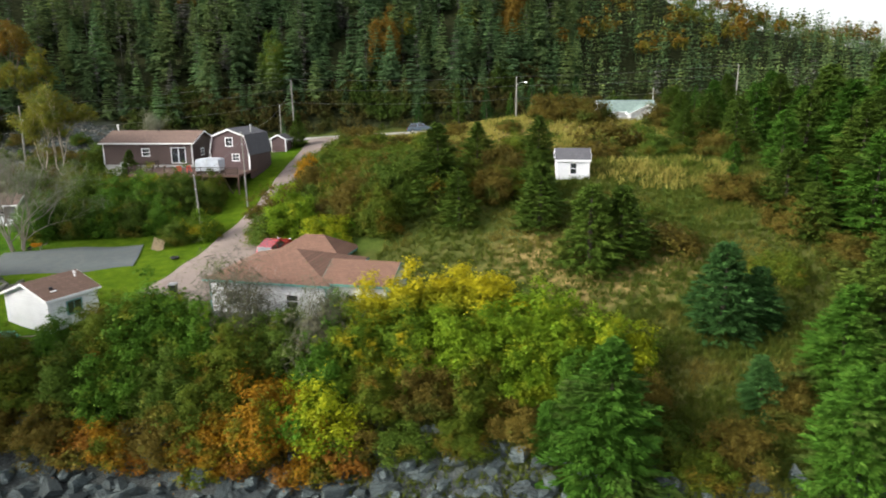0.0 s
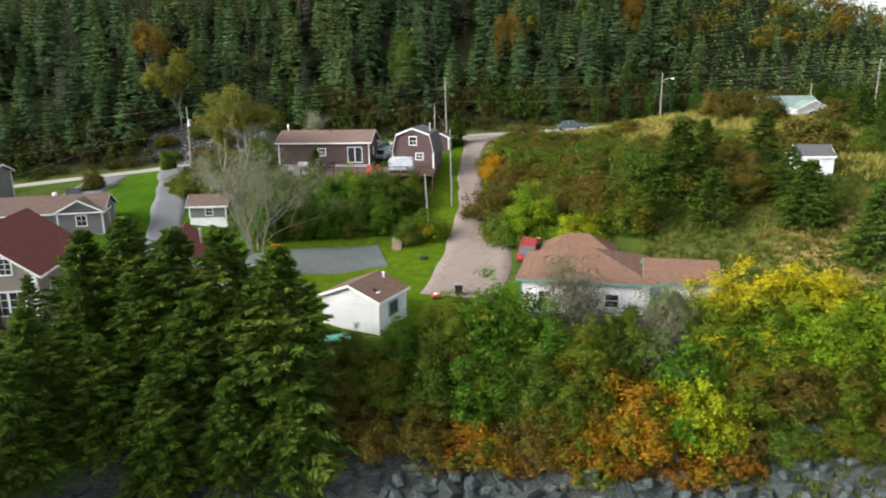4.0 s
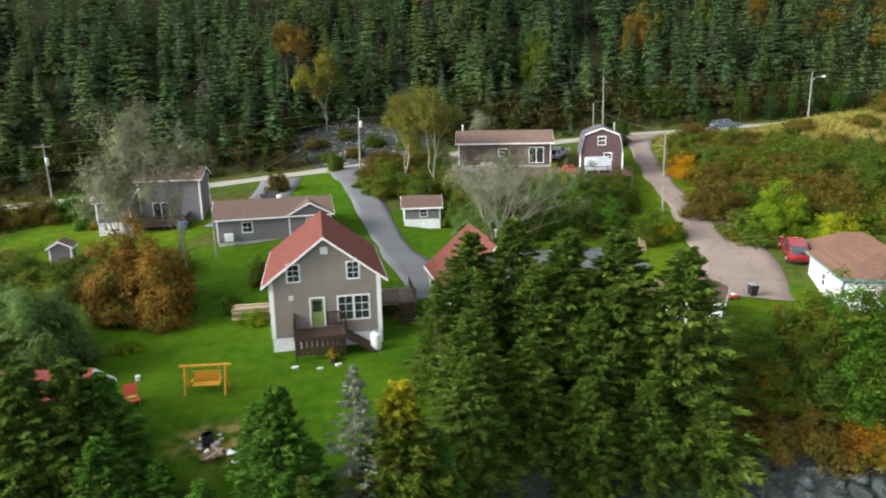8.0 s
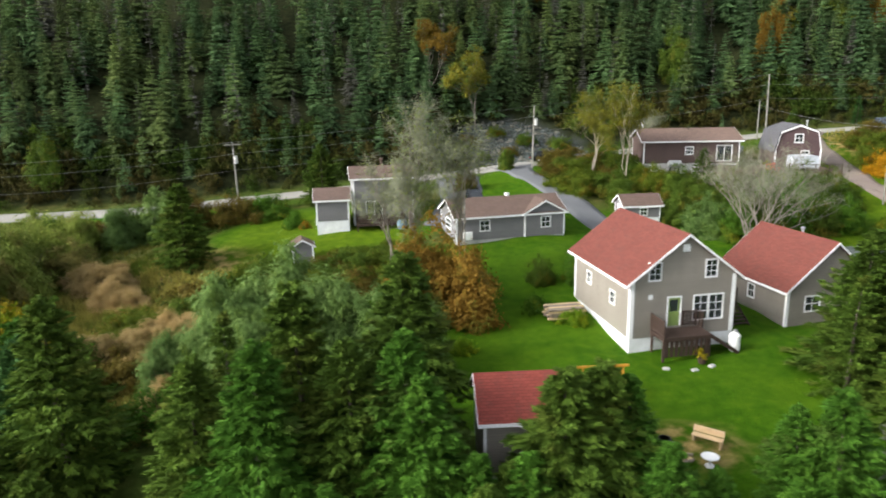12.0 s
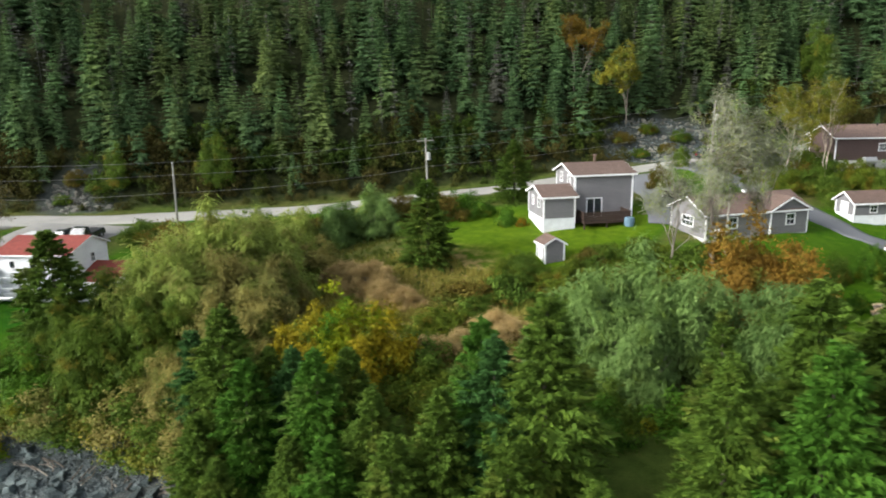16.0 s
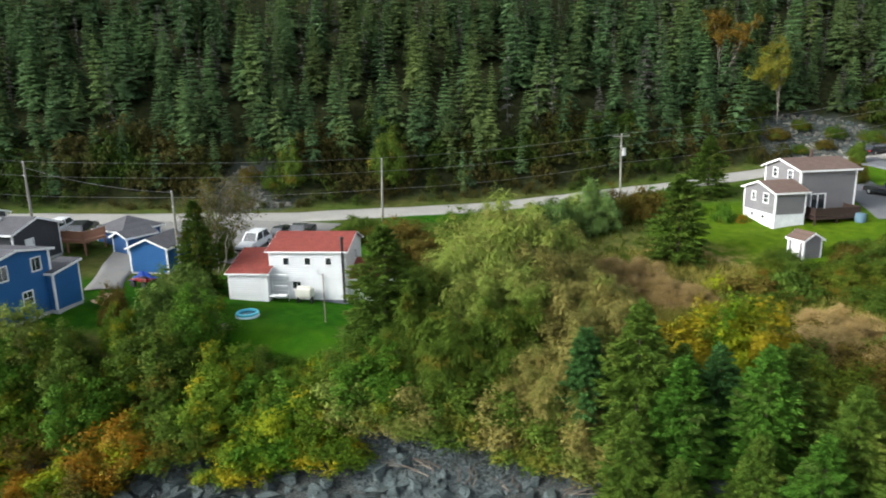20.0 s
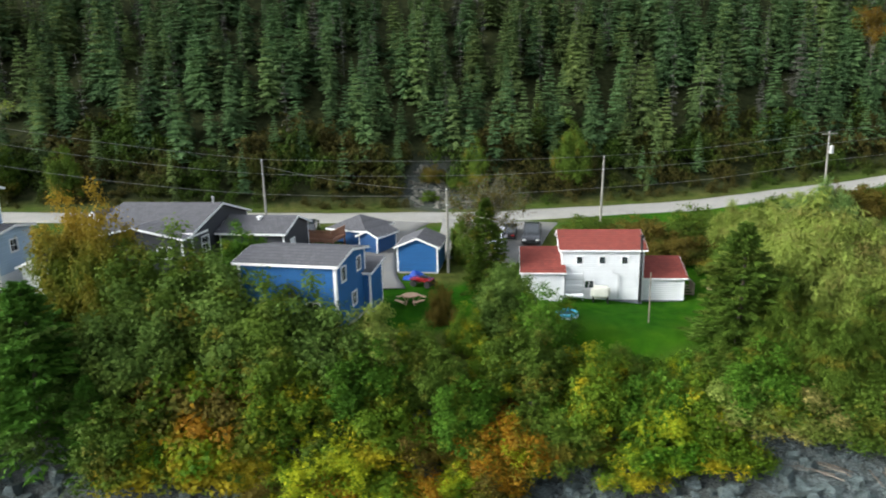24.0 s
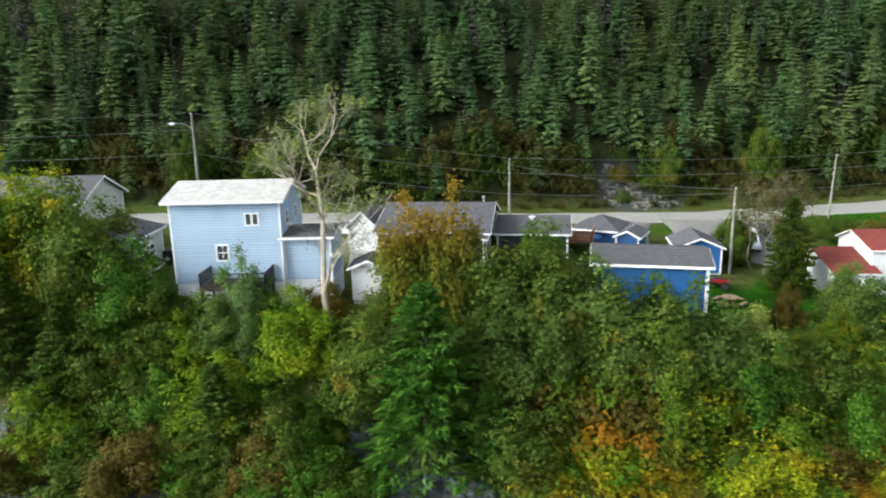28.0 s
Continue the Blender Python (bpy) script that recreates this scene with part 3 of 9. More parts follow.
def house(name, label, category, at, yaw, w, d, h, rise, wall_mat, roof_mat, ridge="y", peak=0.5, ov=0.35, eave_ov=None, base=0.0, base_mat=None, trim=None, openings=(), th=0.14, corner=0.12,
          roof_th=0.13, sink=0.8, peak_z=None):
    """A house whose front wall runs from its front left corner along its own x axis. ridge: the axis along which the roof's ridge runs, or 'mono' for one slope rising to the back.
    openings: (wall, kind, u, v, width, height, cols, rows) with wall one of front, back, left, right."""
    trim = trim or WHITE
    eo = ov if eave_ov is None else eave_ov
    root = thing(name, pose(*at, 0, 0, yaw), label, category)
    if ridge == "y":
        px = peak * w
        zr = lambda x, y: h + rise * (x / px if x <= px else (w - x) / (w - px))
    elif ridge == "x":
        py = peak * d
        zr = lambda x, y: h + rise * (y / py if y <= py else (d - y) / (d - py))
    elif ridge == "hip":
        zr = lambda x, y: h
    else:
        zr = lambda x, y: h + rise * y / d
    ms = {"front": (Matrix(), w), "right": (pose(w, 0, 0, 0, 0, 90), d), "back": (pose(w, d, 0, 0, 0, 180), w), "left": (pose(0, d, 0, 0, 0, -90), d)}
    for side, (m, length) in ms.items():
        us = [0.0, length]
        if ridge == "y" and side in ("front", "back"):
            us.append(px if side == "front" else w - px)
        if ridge == "x" and side in ("left", "right"):
            us.append(py if side == "right" else d - py)
        tops = []
        for u in sorted(us):
            p = m @ Vector((u, 0, 0))
            tops.append((u, zr(p.x, p.y) - 0.01))
        mine = [o for o in openings if o[0] == side]
        bm = bmesh.new()
        short = side in ("left", "right")
        mm = m @ Matrix.Translation((th, 0, 0)) if short else m
        ln = length - 2 * th if short else length
        sh = th if short else 0
        wall_solid(bm, mm, ln, [(min(max(u - sh, 0), ln), v) for u, v in tops], [(o[2] - sh, o[3], o[4], o[5]) for o in mine], th, base)
        bmesh.ops.remove_doubles(bm, verts=bm.verts[:], dist=0.0005)
        bmesh.ops.recalc_face_normals(bm, faces=bm.faces[:])
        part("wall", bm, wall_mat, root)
        for o in mine:
            _, kind, u, v, ow, oh = o[:6]
            c, r = (o[6], o[7]) if len(o) > 7 else (2, 2)
            if kind == "window":
                window_in(root, m, u, v, ow, oh, cols=c, rows=r)
            elif kind == "vent":
                window_in(root, m, u, v, ow, oh, "vent", 1, 6, 0.05, pane_mat=WHITE)
            else:
                door_in(root, m, u, v, ow, oh, MATS.get(o[8]) if len(o) > 8 else None, glazed=kind == "glazed")
    # foundation, going down into the ground
    bm = bmesh.new()
    b0 = max(base, 0.0)
    for a, b in (((0.0, 0.0, -sink), (w, th, b0)), ((0.0, d - th, -sink), (w, d, b0)), ((0.0, th, -sink), (th, d - th, b0)), ((w - th, th, -sink), (w, d - th, b0))):
        a, b = Vector(a), Vector(b)
        box(bm, (a.x + 0.03 * (a.x == 0), a.y + 0.03 * (a.y == 0), a.z), (b.x - 0.03 * (b.x == w), b.y - 0.03 * (b.y == d), b.z))
    part("foundation", bm, base_mat or CONCRETE, root)
    bm = bmesh.new()
    box(bm, (th, th, b0 - 0.05), (w - th, d - th, b0 + 0.1))
    part("floor", bm, GREYWOOD, root)
    # corner boards
    for cx, cy in ((0, 0), (w, 0), (w, d), (0, d)):
        bm = bmesh.new()
        sx, sy = (1 if cx == 0 else -1), (1 if cy == 0 else -1)
        box(bm, (cx - 0.025 * sx, cy - 0.025 * sy, base), (cx + corner * sx, cy - 0.003 * sy, zr(cx, cy) - 0.02))
        box(bm, (cx - 0.025 * sx, cy - 0.003 * sy, base), (cx - 0.003 * sx, cy + corner * sy, zr(cx, cy) - 0.02))
        part("corner_board", bm, trim, root)
    # roof slabs and fascias: polygons, with the edges that end at a ridge or hip left bare
    if ridge == "y":
        k0, k1 = rise / px, rise / (w - px)
        polys = [([(-eo, -ov), (px, -ov), (px, d + ov), (-eo, d + ov)], lambda x, y: h + k0 * x, (1,)), ([(px, -ov), (w + eo, -ov), (w + eo, d + ov), (px, d + ov)], lambda x, y: h + k1 * (w - x), (3,))]
    elif ridge == "x":
        k0, k1 = rise / py, rise / (d - py)
        polys = [([(-ov, -eo), (w + ov, -eo), (w + ov, py), (-ov, py)], lambda x, y: h + k0 * y, (2,)), ([(-ov, py), (w + ov, py), (w + ov, d + eo), (-ov, d + eo)], lambda x, y: h + k1 * (d - y), (0,))]
    elif ridge == "hip":
        r = min(w, d) / 2
        k = rise / r
        a, b = (r, w - r) if w >= d else (w / 2, w / 2)
        c, e = (d / 2, d / 2) if w >= d else (r, d - r)
        polys = [([(-ov, -ov), (w + ov, -ov), (b, c), (a, c)], lambda x, y: h + k * y, (1, 2, 3)), ([(w + ov, -ov), (w + ov, d + ov), (b, e), (b, c)], lambda x, y: h + k * (w - x), (1, 2, 3)),
                 ([(w + ov, d + ov), (-ov, d + ov), (a, e), (b, e)], lambda x, y: h + k * (d - y), (1, 2, 3)), ([(-ov, d + ov), (-ov, -ov), (a, c), (a, e)], lambda x, y: h + k * x, (1, 2, 3))]
    else:
        polys = [([(-ov, -eo), (w + ov, -eo), (w + ov, d + eo), (-ov, d + eo)], lambda x, y: h + rise / d * y, ())]
    for poly, z, bare in polys:
        bm = bmesh.new()
        ring = [q for i, q in enumerate(poly) if (Vector(q) - Vector(poly[i - 1])).length > 1e-4]
        prism(bm, [(x, y, z(x, y)) for x, y in ring], (0, 0, 0.0), (0, 0, roof_th))
        part("roof", bm, roof_mat, root)
        n = len(poly)
        for i in range(n):
            (x0, y0), (x1, y1) = poly[i], poly[(i + 1) % n]
            if i in bare or (x0, y0) == (x1, y1):
                continue
            out = Vector((y1 - y0, x0 - x1, 0)).normalized()
            bm = bmesh.new()
            prism(bm, [(x0, y0, z(x0, y0) - 0.07), (x1, y1, z(x1, y1) - 0.07), (x1, y1, z(x1, y1) + roof_th - 0.02), (x0, y0, z(x0, y0) + roof_th - 0.02)], out * 0.003, out * 0.035)
            bmesh.ops.recalc_face_normals(bm, faces=bm.faces[:])
            part("fascia", bm, trim, root)
    return root


def merge(main, wing):
    """Makes the wing's parts parts of the main house."""
    off = main.matrix_basis.inverted() @ wing.matrix_basis
    for c in list(wing.children):
        c.parent = main
        c.matrix_basis = off @ c.matrix_basis
    bpy.data.objects.remove(wing)


def pipe_on(root, x, y, z0, z1, r=0.09, mat=None, name="chimney_pipe", cap=True):
    bm = bmesh.new()
    tube(bm, [(x, y, z0), (x, y, z1)], [r, r], 8)
    if cap:
        tube(bm, [(x, y, z1), (x, y, z1 + 0.06), (x, y, z1 + 0.16)], [r * 1.7, r * 1.7, 0.01], 8)
    return part(name, bm, mat or METAL, root)


def railing(root, pts, z, h=0.95, mat=None, gap=0.14, post=1.6, boards=False):
    """Posts, rails and balusters along a line, in the thing's own frame."""
    mat = mat or DARKWOOD
    for (x0, y0), (x1, y1) in zip(pts, pts[1:]):
        a, b = Vector((x0, y0, z)), Vector((x1, y1, z))
        ln = (b - a).length
        turn = math.degrees(math.atan2(y1 - y0, x1 - x0))
        m = pose(x0, y0, z, 0, 0, turn)
        n = max(1, round(ln / post))
        for i in range(n + 1):
            bm = bmesh.new()
            u = ln * i / n
            box(bm, (u - 0.05, -0.05, 0), (u + 0.05, 0.05, h + 0.05), m)
            part("post", bm, mat, root)
        for v in (0.1, h - 0.05):
            bm = bmesh.new()
            box(bm, (0, -0.04, v), (ln, 0.04, v + 0.06), m)
            part("rail", bm, mat, root)
        k = max(2, int(ln / gap))
        half = gap * 0.42 if boards else 0.02
        bm = bmesh.new()
        box(bm, (-half, -0.015, 0.1), (half, 0.015, h - 0.03))
        me = bpy.data.meshes.new("baluster")
        bm.to_mesh(me)
        bm.free()
        me.materials.append(mat)
        for i in range(k):
            place("fence_board" if boards else "baluster", me, root, m @ pose(ln * (i + 0.5) / k, 0, 0))


def deck(root, x0, y0, x1, y1, z, mat, legs=3.0, board=0.18, skirt=False):
    """Decking boards on joists and posts, in the thing's own frame."""
    n = int((y1 - y0) / board)
    bm = bmesh.new()
    box(bm, (x0, 0.005, z - 0.04), (x1, board - 0.005, z))
    first = part("deck_board", bm, mat, root, m=pose(0, y0, 0))
    for i in range(1, n):
        place("deck_board", first.data, root, pose(0, y0 + i * board, 0))
    bm = bmesh.new()
    for a, b in (((x0, y0, z - 0.28), (x1, y0 + 0.05, z - 0.045)), ((x0, y1 - 0.05, z - 0.28), (x1, y1, z - 0.045)), ((x0, y0 + 0.05, z - 0.28), (x0 + 0.05, y1 - 0.05, z - 0.045)), ((x1 - 0.05, y0 + 0.05, z - 0.28), (x1, y1 - 0.05, z - 0.045))):
        box(bm, a, b)
    part("rim_joist", bm, mat, root)
    k = max(1, round((x1 - x0) / 2.4))
    for i in range(k + 1):
        for y in (y0 + 0.15, y1 - 0.15):
            x = x0 + 0.1 + (x1 - x0 - 0.2) * i / k
            bm = bmesh.new()
            box(bm, (x - 0.07, y - 0.07, z - legs), (x + 0.07, y + 0.07, z - 0.28))
            part("deck_post", bm, mat, root)


def stairs(root, m, width, n, mat, rise=0.18, go=0.27):
    """Steps going down along the frame's -y from its origin."""
    for i in range(n):
        bm = bmesh.new()
        box(bm, (0, -(i + 1) * go, -(i + 1) * rise - 0.04), (width, -i * go + 0.03, -(i + 1) * rise), m)
        part("step", bm, mat, root)
    for x in (0, width - 0.05):
        bm = bmesh.new()
        prism(bm, [m @ Vector(p) for p in ((x, 0, -0.05), (x, -n * go, -n * rise - 0.05), (x, -n * go, -n * rise - 0.3), (x, 0, -0.3))], (0, 0, 0), m.to_3x3() @ Vector((0.05, 0, 0)))
        bmesh.ops.recalc_face_normals(bm, faces=bm.faces[:])
        part("stringer", bm, mat, root)

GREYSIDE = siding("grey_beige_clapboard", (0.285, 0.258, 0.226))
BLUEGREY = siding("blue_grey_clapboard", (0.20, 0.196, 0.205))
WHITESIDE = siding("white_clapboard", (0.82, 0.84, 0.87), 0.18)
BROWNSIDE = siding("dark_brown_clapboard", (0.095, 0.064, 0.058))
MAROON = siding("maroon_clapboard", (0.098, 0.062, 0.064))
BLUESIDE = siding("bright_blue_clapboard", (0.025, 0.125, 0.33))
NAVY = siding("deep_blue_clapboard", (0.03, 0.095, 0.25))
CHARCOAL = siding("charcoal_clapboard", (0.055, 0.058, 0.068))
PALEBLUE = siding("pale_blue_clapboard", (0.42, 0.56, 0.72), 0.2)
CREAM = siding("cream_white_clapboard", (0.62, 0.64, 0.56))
REDROOF = shingles("brick_red_shingles", (0.135, 0.040, 0.031), along="y")
REDROOFX = shingles("scarlet_brown_shingles", (0.19, 0.042, 0.032))
BROWNROOF = shingles("brown_shingles", (0.115, 0.078, 0.064))
TANROOF = shingles("russet_brown_shingles", (0.155, 0.086, 0.060))
TANROOFY = shingles("russet_shingles", (0.14, 0.088, 0.066), along="y")
PINKROOF = shingles("dusty_brown_shingles", (0.16, 0.108, 0.088))
DARKROOF = shingles("charcoal_shingles", (0.085, 0.085, 0.095))
DARKROOFY = shingles("slate_grey_shingles", (0.10, 0.10, 0.112), along="y")
PALEROOF = shingles("pale_grey_shingles", (0.42, 0.42, 0.40))
GREENROOF = shingles("grey_green_shingles", (0.16, 0.22, 0.20))
WHITEBASE = plain("whitewashed_foundation", (0.72, 0.74, 0.77), 0.8, 0.15, 1.5, 20, 0.2)
GREYBASE = plain("grey_painted_foundation", (0.12, 0.13, 0.16), 0.8, 0.2, 1.5, 20, 0.2)
GREENDOOR = plain("olive_green_door", (0.17, 0.24, 0.07), 0.5, 0.1)
TEALTRIM = plain("teal_trim_paint", (0.10, 0.24, 0.215), 0.5, 0.15)

# the two-and-a-half storey family house above the shore
h1 = house("family_house", "grey-beige clapboard house with red shingled gable roof and white trim", "house", (-64.5, 44.42, 7.3), 14.7, 7.8, 10.1, 5.15, 2.95, GREYSIDE, REDROOF, base=0.95, base_mat=WHITEBASE,
           ov=0.4, eave_ov=0.5, corner=0.28, openings=[
               ("front", "window", 1.33, 5.05, 0.78, 1.15, 2, 3), ("front", "window", 5.5, 5.05, 0.78, 1.15, 2, 3), ("front", "glazed", 2.8, 1.65, 0.9, 2.05, 1, 1, "olive_green_door"),
               ("front", "window", 4.75, 2.0, 1.0, 1.7, 2, 3), ("front", "window", 5.9, 2.0, 1.0, 1.7, 2, 3), ("front", "vent", 3.72, 6.95, 0.42, 0.42), ("front", "vent", 1.35, 3.75, 0.22, 0.22),
               ("left", "window", 2.6, 3.0, 0.75, 0.85, 2, 2), ("left", "window", 6.9, 2.7, 0.75, 0.85, 2, 2), ("right", "window", 2.4, 2.6, 0.8, 1.1, 2, 2), ("right", "glazed", 5.2, 1.7, 0.9, 2.0)])
deck(h1, 1.55, -1.9, 5.1, -0.02, 1.55, DARKWOOD, 1.75)
railing(h1, [(1.6, -0.05), (1.6, -1.85)], 1.55, 1.15, DARKWOOD, boards=True)
for k in range(9):
    bm = bmesh.new()
    box(bm, (1.7 + 0.36 * k, -1.86, 0.15), (1.98 + 0.36 * k, -1.83, 1.3))
    part("skirt_board", bm, DARKWOOD, h1)
railing(h1, [(3.9, -0.1), (4.9, -0.1)], 1.6, 1.1, DARKWOOD)
stairs(h1, pose(5.1, -1.85, 1.55, 0, 0, 90), 1.4, 8, DARKWOOD)
railing(h1, [(5.15, -0.15), (5.15, -0.5)], 1.55, 1.1, DARKWOOD)
deck(h1, 7.85, 4.3, 11.0, 8.2, 1.65, GREYWOOD, 2.0)
railing(h1, [(8.0, 4.35), (10.95, 4.35), (10.95, 8.1)], 1.65, 0.95, GREYWOOD)
stairs(h1, pose(9.6, 4.3, 1.65), 1.3, 8, DARKWOOD)
for u, v in ((4.2, 0.35), (8.3, 0.35)):
    window_in(h1, pose(0, 10.1, 0, 0, 0, -90), u, v, 0.7, 0.4, "window", 1, 1, 0.05)

h2 = house("garage", "tan clapboard garage with steep red shingled gable roof", "garage", (-52.1, 49.3, 7.35), 16.5, 7.4, 8.0, 3.1, 3.2, GREYSIDE, REDROOF, ov=0.35, eave_ov=0.4, corner=0.2, openings=[
    ("front", "window", 1.6, 1.2, 1.2, 1.1, 2, 2), ("left", "window", 3.6, 1.3, 0.7, 1.0, 2, 2), ("left", "door", 0.9, 0.1, 0.9, 2.0)])
pipe_on(h2, 5.2, 5.2, 4.0, 6.3, 0.11, METAL)

house("garden_shed", "small grey shed with red shingled roof among spruces", "shed", (-74.2, 29.3, 6.9), 8, 4.4, 4.0, 3.0, 1.4, GREYSIDE, REDROOFX, ridge="x", ov=0.3, openings=[("right", "door", 1.2, 0.05, 0.9, 1.9)])

h3 = house("bungalow", "long low grey bungalow with brown roof and front gable", "house", (-77.6, 67.4, 10.0), 18.6, 11.9, 6.2, 2.5, 1.35, BLUEGREY, BROWNROOF, ridge="x", ov=0.35, sink=1.6, openings=[
    ("front", "window", 2.6, 0.95, 0.95, 1.0, 2, 2), ("front", "window", 9.4, 0.95, 0.95, 1.05, 2, 2), ("left", "window", 2.1, 0.9, 1.9, 0.95, 3, 2)])
wing = house("wing", "", "", (-77.6 + 7.4 * math.cos(radians(18.6)) + 0.05, 67.4 + 7.4 * math.sin(radians(18.6)) - 0.15, 10.0), 18.6, 4.5, 3.3, 2.5, 1.2, BLUEGREY, BROWNROOF, ridge="y", ov=0.25, sink=1.6,
             openings=[("front", "window", 1.9, 0.95, 0.95, 1.05, 2, 2)])
merge(h3, wing)
bm = bmesh.new()
box(bm, (0.7, -0.5, 0.15), (1.6, -0.1, 0.95), None, 0.03)
part("heat_pump", bm, WHITE, h3, "white outdoor heat pump unit")
bm = bmesh.new()
tube(bm, [(6.6, 3.2, 3.9), (6.6, 3.2, 4.25)], [0.25, 0.25], 10)
part("roof_vent", bm, WHITE, h3)

h4 = house("utility_shed", "grey shed with white base and brown roof beside the driveway", "shed", (-59.0, 76.4, 8.9), 9, 4.2, 3.2, 3.2, 0.95, BLUEGREY, BROWNROOF, ridge="x", ov=0.3, base=1.75, base_mat=WHITEBASE, sink=1.2,
           openings=[("front", "window", 1.9, 2.05, 0.75, 0.75, 2, 2), ("left", "door", 1.0, 1.3, 1.1, 1.7)])
bm = bmesh.new()
box(bm, (-2.2, 0.9, 0.95), (-0.03, 2.3, 1.05), pose(0, 0, 0, 0, 8, 0))
part("ramp", bm, GREYWOOD, h4)

h5 = house("two_storey_house", "grey two-storey house with brown roof and white trim", "house", (-89.8, 75.0, 10.1), 14, 6.9, 6.2, 5.5, 0.95, BLUEGREY, BROWNROOF, ridge="x", peak=0.55, ov=0.35, sink=1.5, corner=0.18,
           openings=[("front", "window", 1.5, 0.8, 1.7, 2.0, 2, 1), ("left", "window", 1.5, 4.4, 0.7, 0.95, 2, 2), ("left", "window", 4.1, 4.35, 0.7, 0.95, 2, 2)])
wing = house("wing", "", "", (-93.4, 72.1, 10.1), 14, 3.6, 5.6, 3.5, 0.9, BLUEGREY, BROWNROOF, ridge="x", peak=0.5, ov=0.3, base=1.15, base_mat=WHITEBASE, sink=1.5, corner=0.15,
             openings=[("left", "window", 1.5, 2.25, 0.6, 0.9, 2, 2), ("left", "window", 3.6, 2.25, 0.75, 0.95, 2, 2)])
merge(h5, wing)
for u in (1.6, 3.5):
    window_in(h5, pose(-4.195, 3.657, 0, 0, 0, -90) @ pose(0, -0.09, 0), u, 0.5, 0.5, 0.36, "foundation_window", 1, 1, 0.05)
deck(h5, 0.2, -2.6, 5.6, -0.02, 0.75, DARKWOOD, 1.4)
railing(h5, [(0.25, -0.1), (0.25, -2.55), (5.55, -2.55), (5.55, -0.1)], 0.75, 0.95, DARKWOOD, boards=True)
pipe_on(h5, 3.6, 3.4, 6.2, 7.3, 0.16, BROWNROOF, "chimney")

house("playhouse", "tiny grey garden hut with brown gable roof", "shed", (-93.8, 63.7, 8.35), 20, 2.1, 2.0, 1.95, 0.6, BLUEGREY, BROWNROOF, ov=0.2, sink=0.6, corner=0.15, openings=[("left", "door", 0.6, 0.1, 0.8, 1.6)])

# the brown mini-home, its deck and the barn-roofed shed
h6 = house("mini_home", "dark brown mini home with low dusty-brown roof", "house", (-53.4, 93.8, 14.9), 0.5, 12.7, 7.4, 3.05, 1.35, BROWNSIDE, PINKROOF, ridge="x", ov=0.4, sink=2.0, openings=[
    ("front", "window", 5.6, 1.25, 0.95, 0.9, 3, 2), ("front", "window", 9.75, 0.3, 1.9, 2.0, 2, 1), ("right", "window", 3.0, 1.1, 0.9, 0.9, 2, 2)])
pipe_on(h6, 0.5, 3.7, 4.4, 5.2, 0.1, WHITE)
pipe_on(h6, 6.7, 3.2, 4.2, 4.6, 0.09, BLACK)


def gambrel(name, label, at, yaw, w, d, h, knee, rise, inset, wall_mat, roof_mat):
    root = thing(name, pose(*at, 0, 0, yaw), label, "shed")
    prof = [(0, h), (inset, knee), (w / 2, rise), (w - inset, knee), (w, h)]
    for side, m in (("front", Matrix()), ("back", pose(w, d, 0, 0, 0, 180))):
        bm = bmesh.new()
        gaps = [(2.35, 3.15, 0.9, 1.0), (3.2, 1.2, 0.9, 0.8)] if side == "front" else []
        wall_solid(bm, m, w, prof, gaps, 0.14, 0)
        bmesh.ops.remove_doubles(bm, verts=bm.verts[:], dist=0.0005)
        bmesh.ops.recalc_face_normals(bm, faces=bm.faces[:])
        part("wall", bm, wall_mat, root)
        for g in gaps:
            window_in(root, m, *g, cols=2, rows=2)
        bm = bmesh.new()
        for (u0, v0), (u1, v1) in zip(prof, prof[1:]):
            prism(bm, [m @ Vector(p) for p in ((u0, -0.03, v0 - 0.16), (u1, -0.03, v1 - 0.16), (u1, -0.03, v1 + 0.02), (u0, -0.03, v0 + 0.02))], (0, 0, 0), m.to_3x3() @ Vector((0, -0.2, 0)))
        bmesh.ops.recalc_face_normals(bm, faces=bm.faces[:])
        part("barge_board", bm, WHITE, root)
    for x in (0, w - 0.14):
        bm = bmesh.new()
        box(bm, (x, 0.14, -1.2), (x + 0.14, d - 0.14, h - 0.01))
        part("wall", bm, wall_mat, root)
    for x in (0, w):
        bm = bmesh.new()
        s = 1 if x == 0 else -1
        box(bm, (x - 0.03 * s, -0.03, 0), (x + 0.16 * s, -0.004, h))
        part("corner_board", bm, WHITE, root)
    for i, ((u0, v0), (u1, v1)) in enumerate(zip(prof, prof[1:])):
        bm = bmesh.new()
        e = Vector((u1 - u0, 0, v1 - v0)).normalized()
        a = Vector((u0, 0, v0)) - (e * 0.25 if i == 0 else e * 0)
        b = Vector((u1, 0, v1)) + (e * 0.25 if i == 3 else e * 0)
        nrm = Vector((-e.z, 0, e.x))
        prism(bm, [(a.x, -0.18, a.z), (b.x, -0.18, b.z), (b.x, d + 0.2, b.z), (a.x, d + 0.2, a.z)], nrm * 0.01, nrm * 0.11)
        bmesh.ops.recalc_face_normals(bm, faces=bm.faces[:])
        part("roof", bm, roof_mat, root)
    return root


h7 = gambrel("barn_shed", "maroon barn-roofed shed with white edging", (-37.1, 91.3, 14.6), -5, 5.6, 7.0, 2.1, 4.5, 5.35, 0.55, MAROON, DARKROOFY)
pipe_on(h7, 4.6, 3.0, 4.4, 5.7, 0.1, METAL)

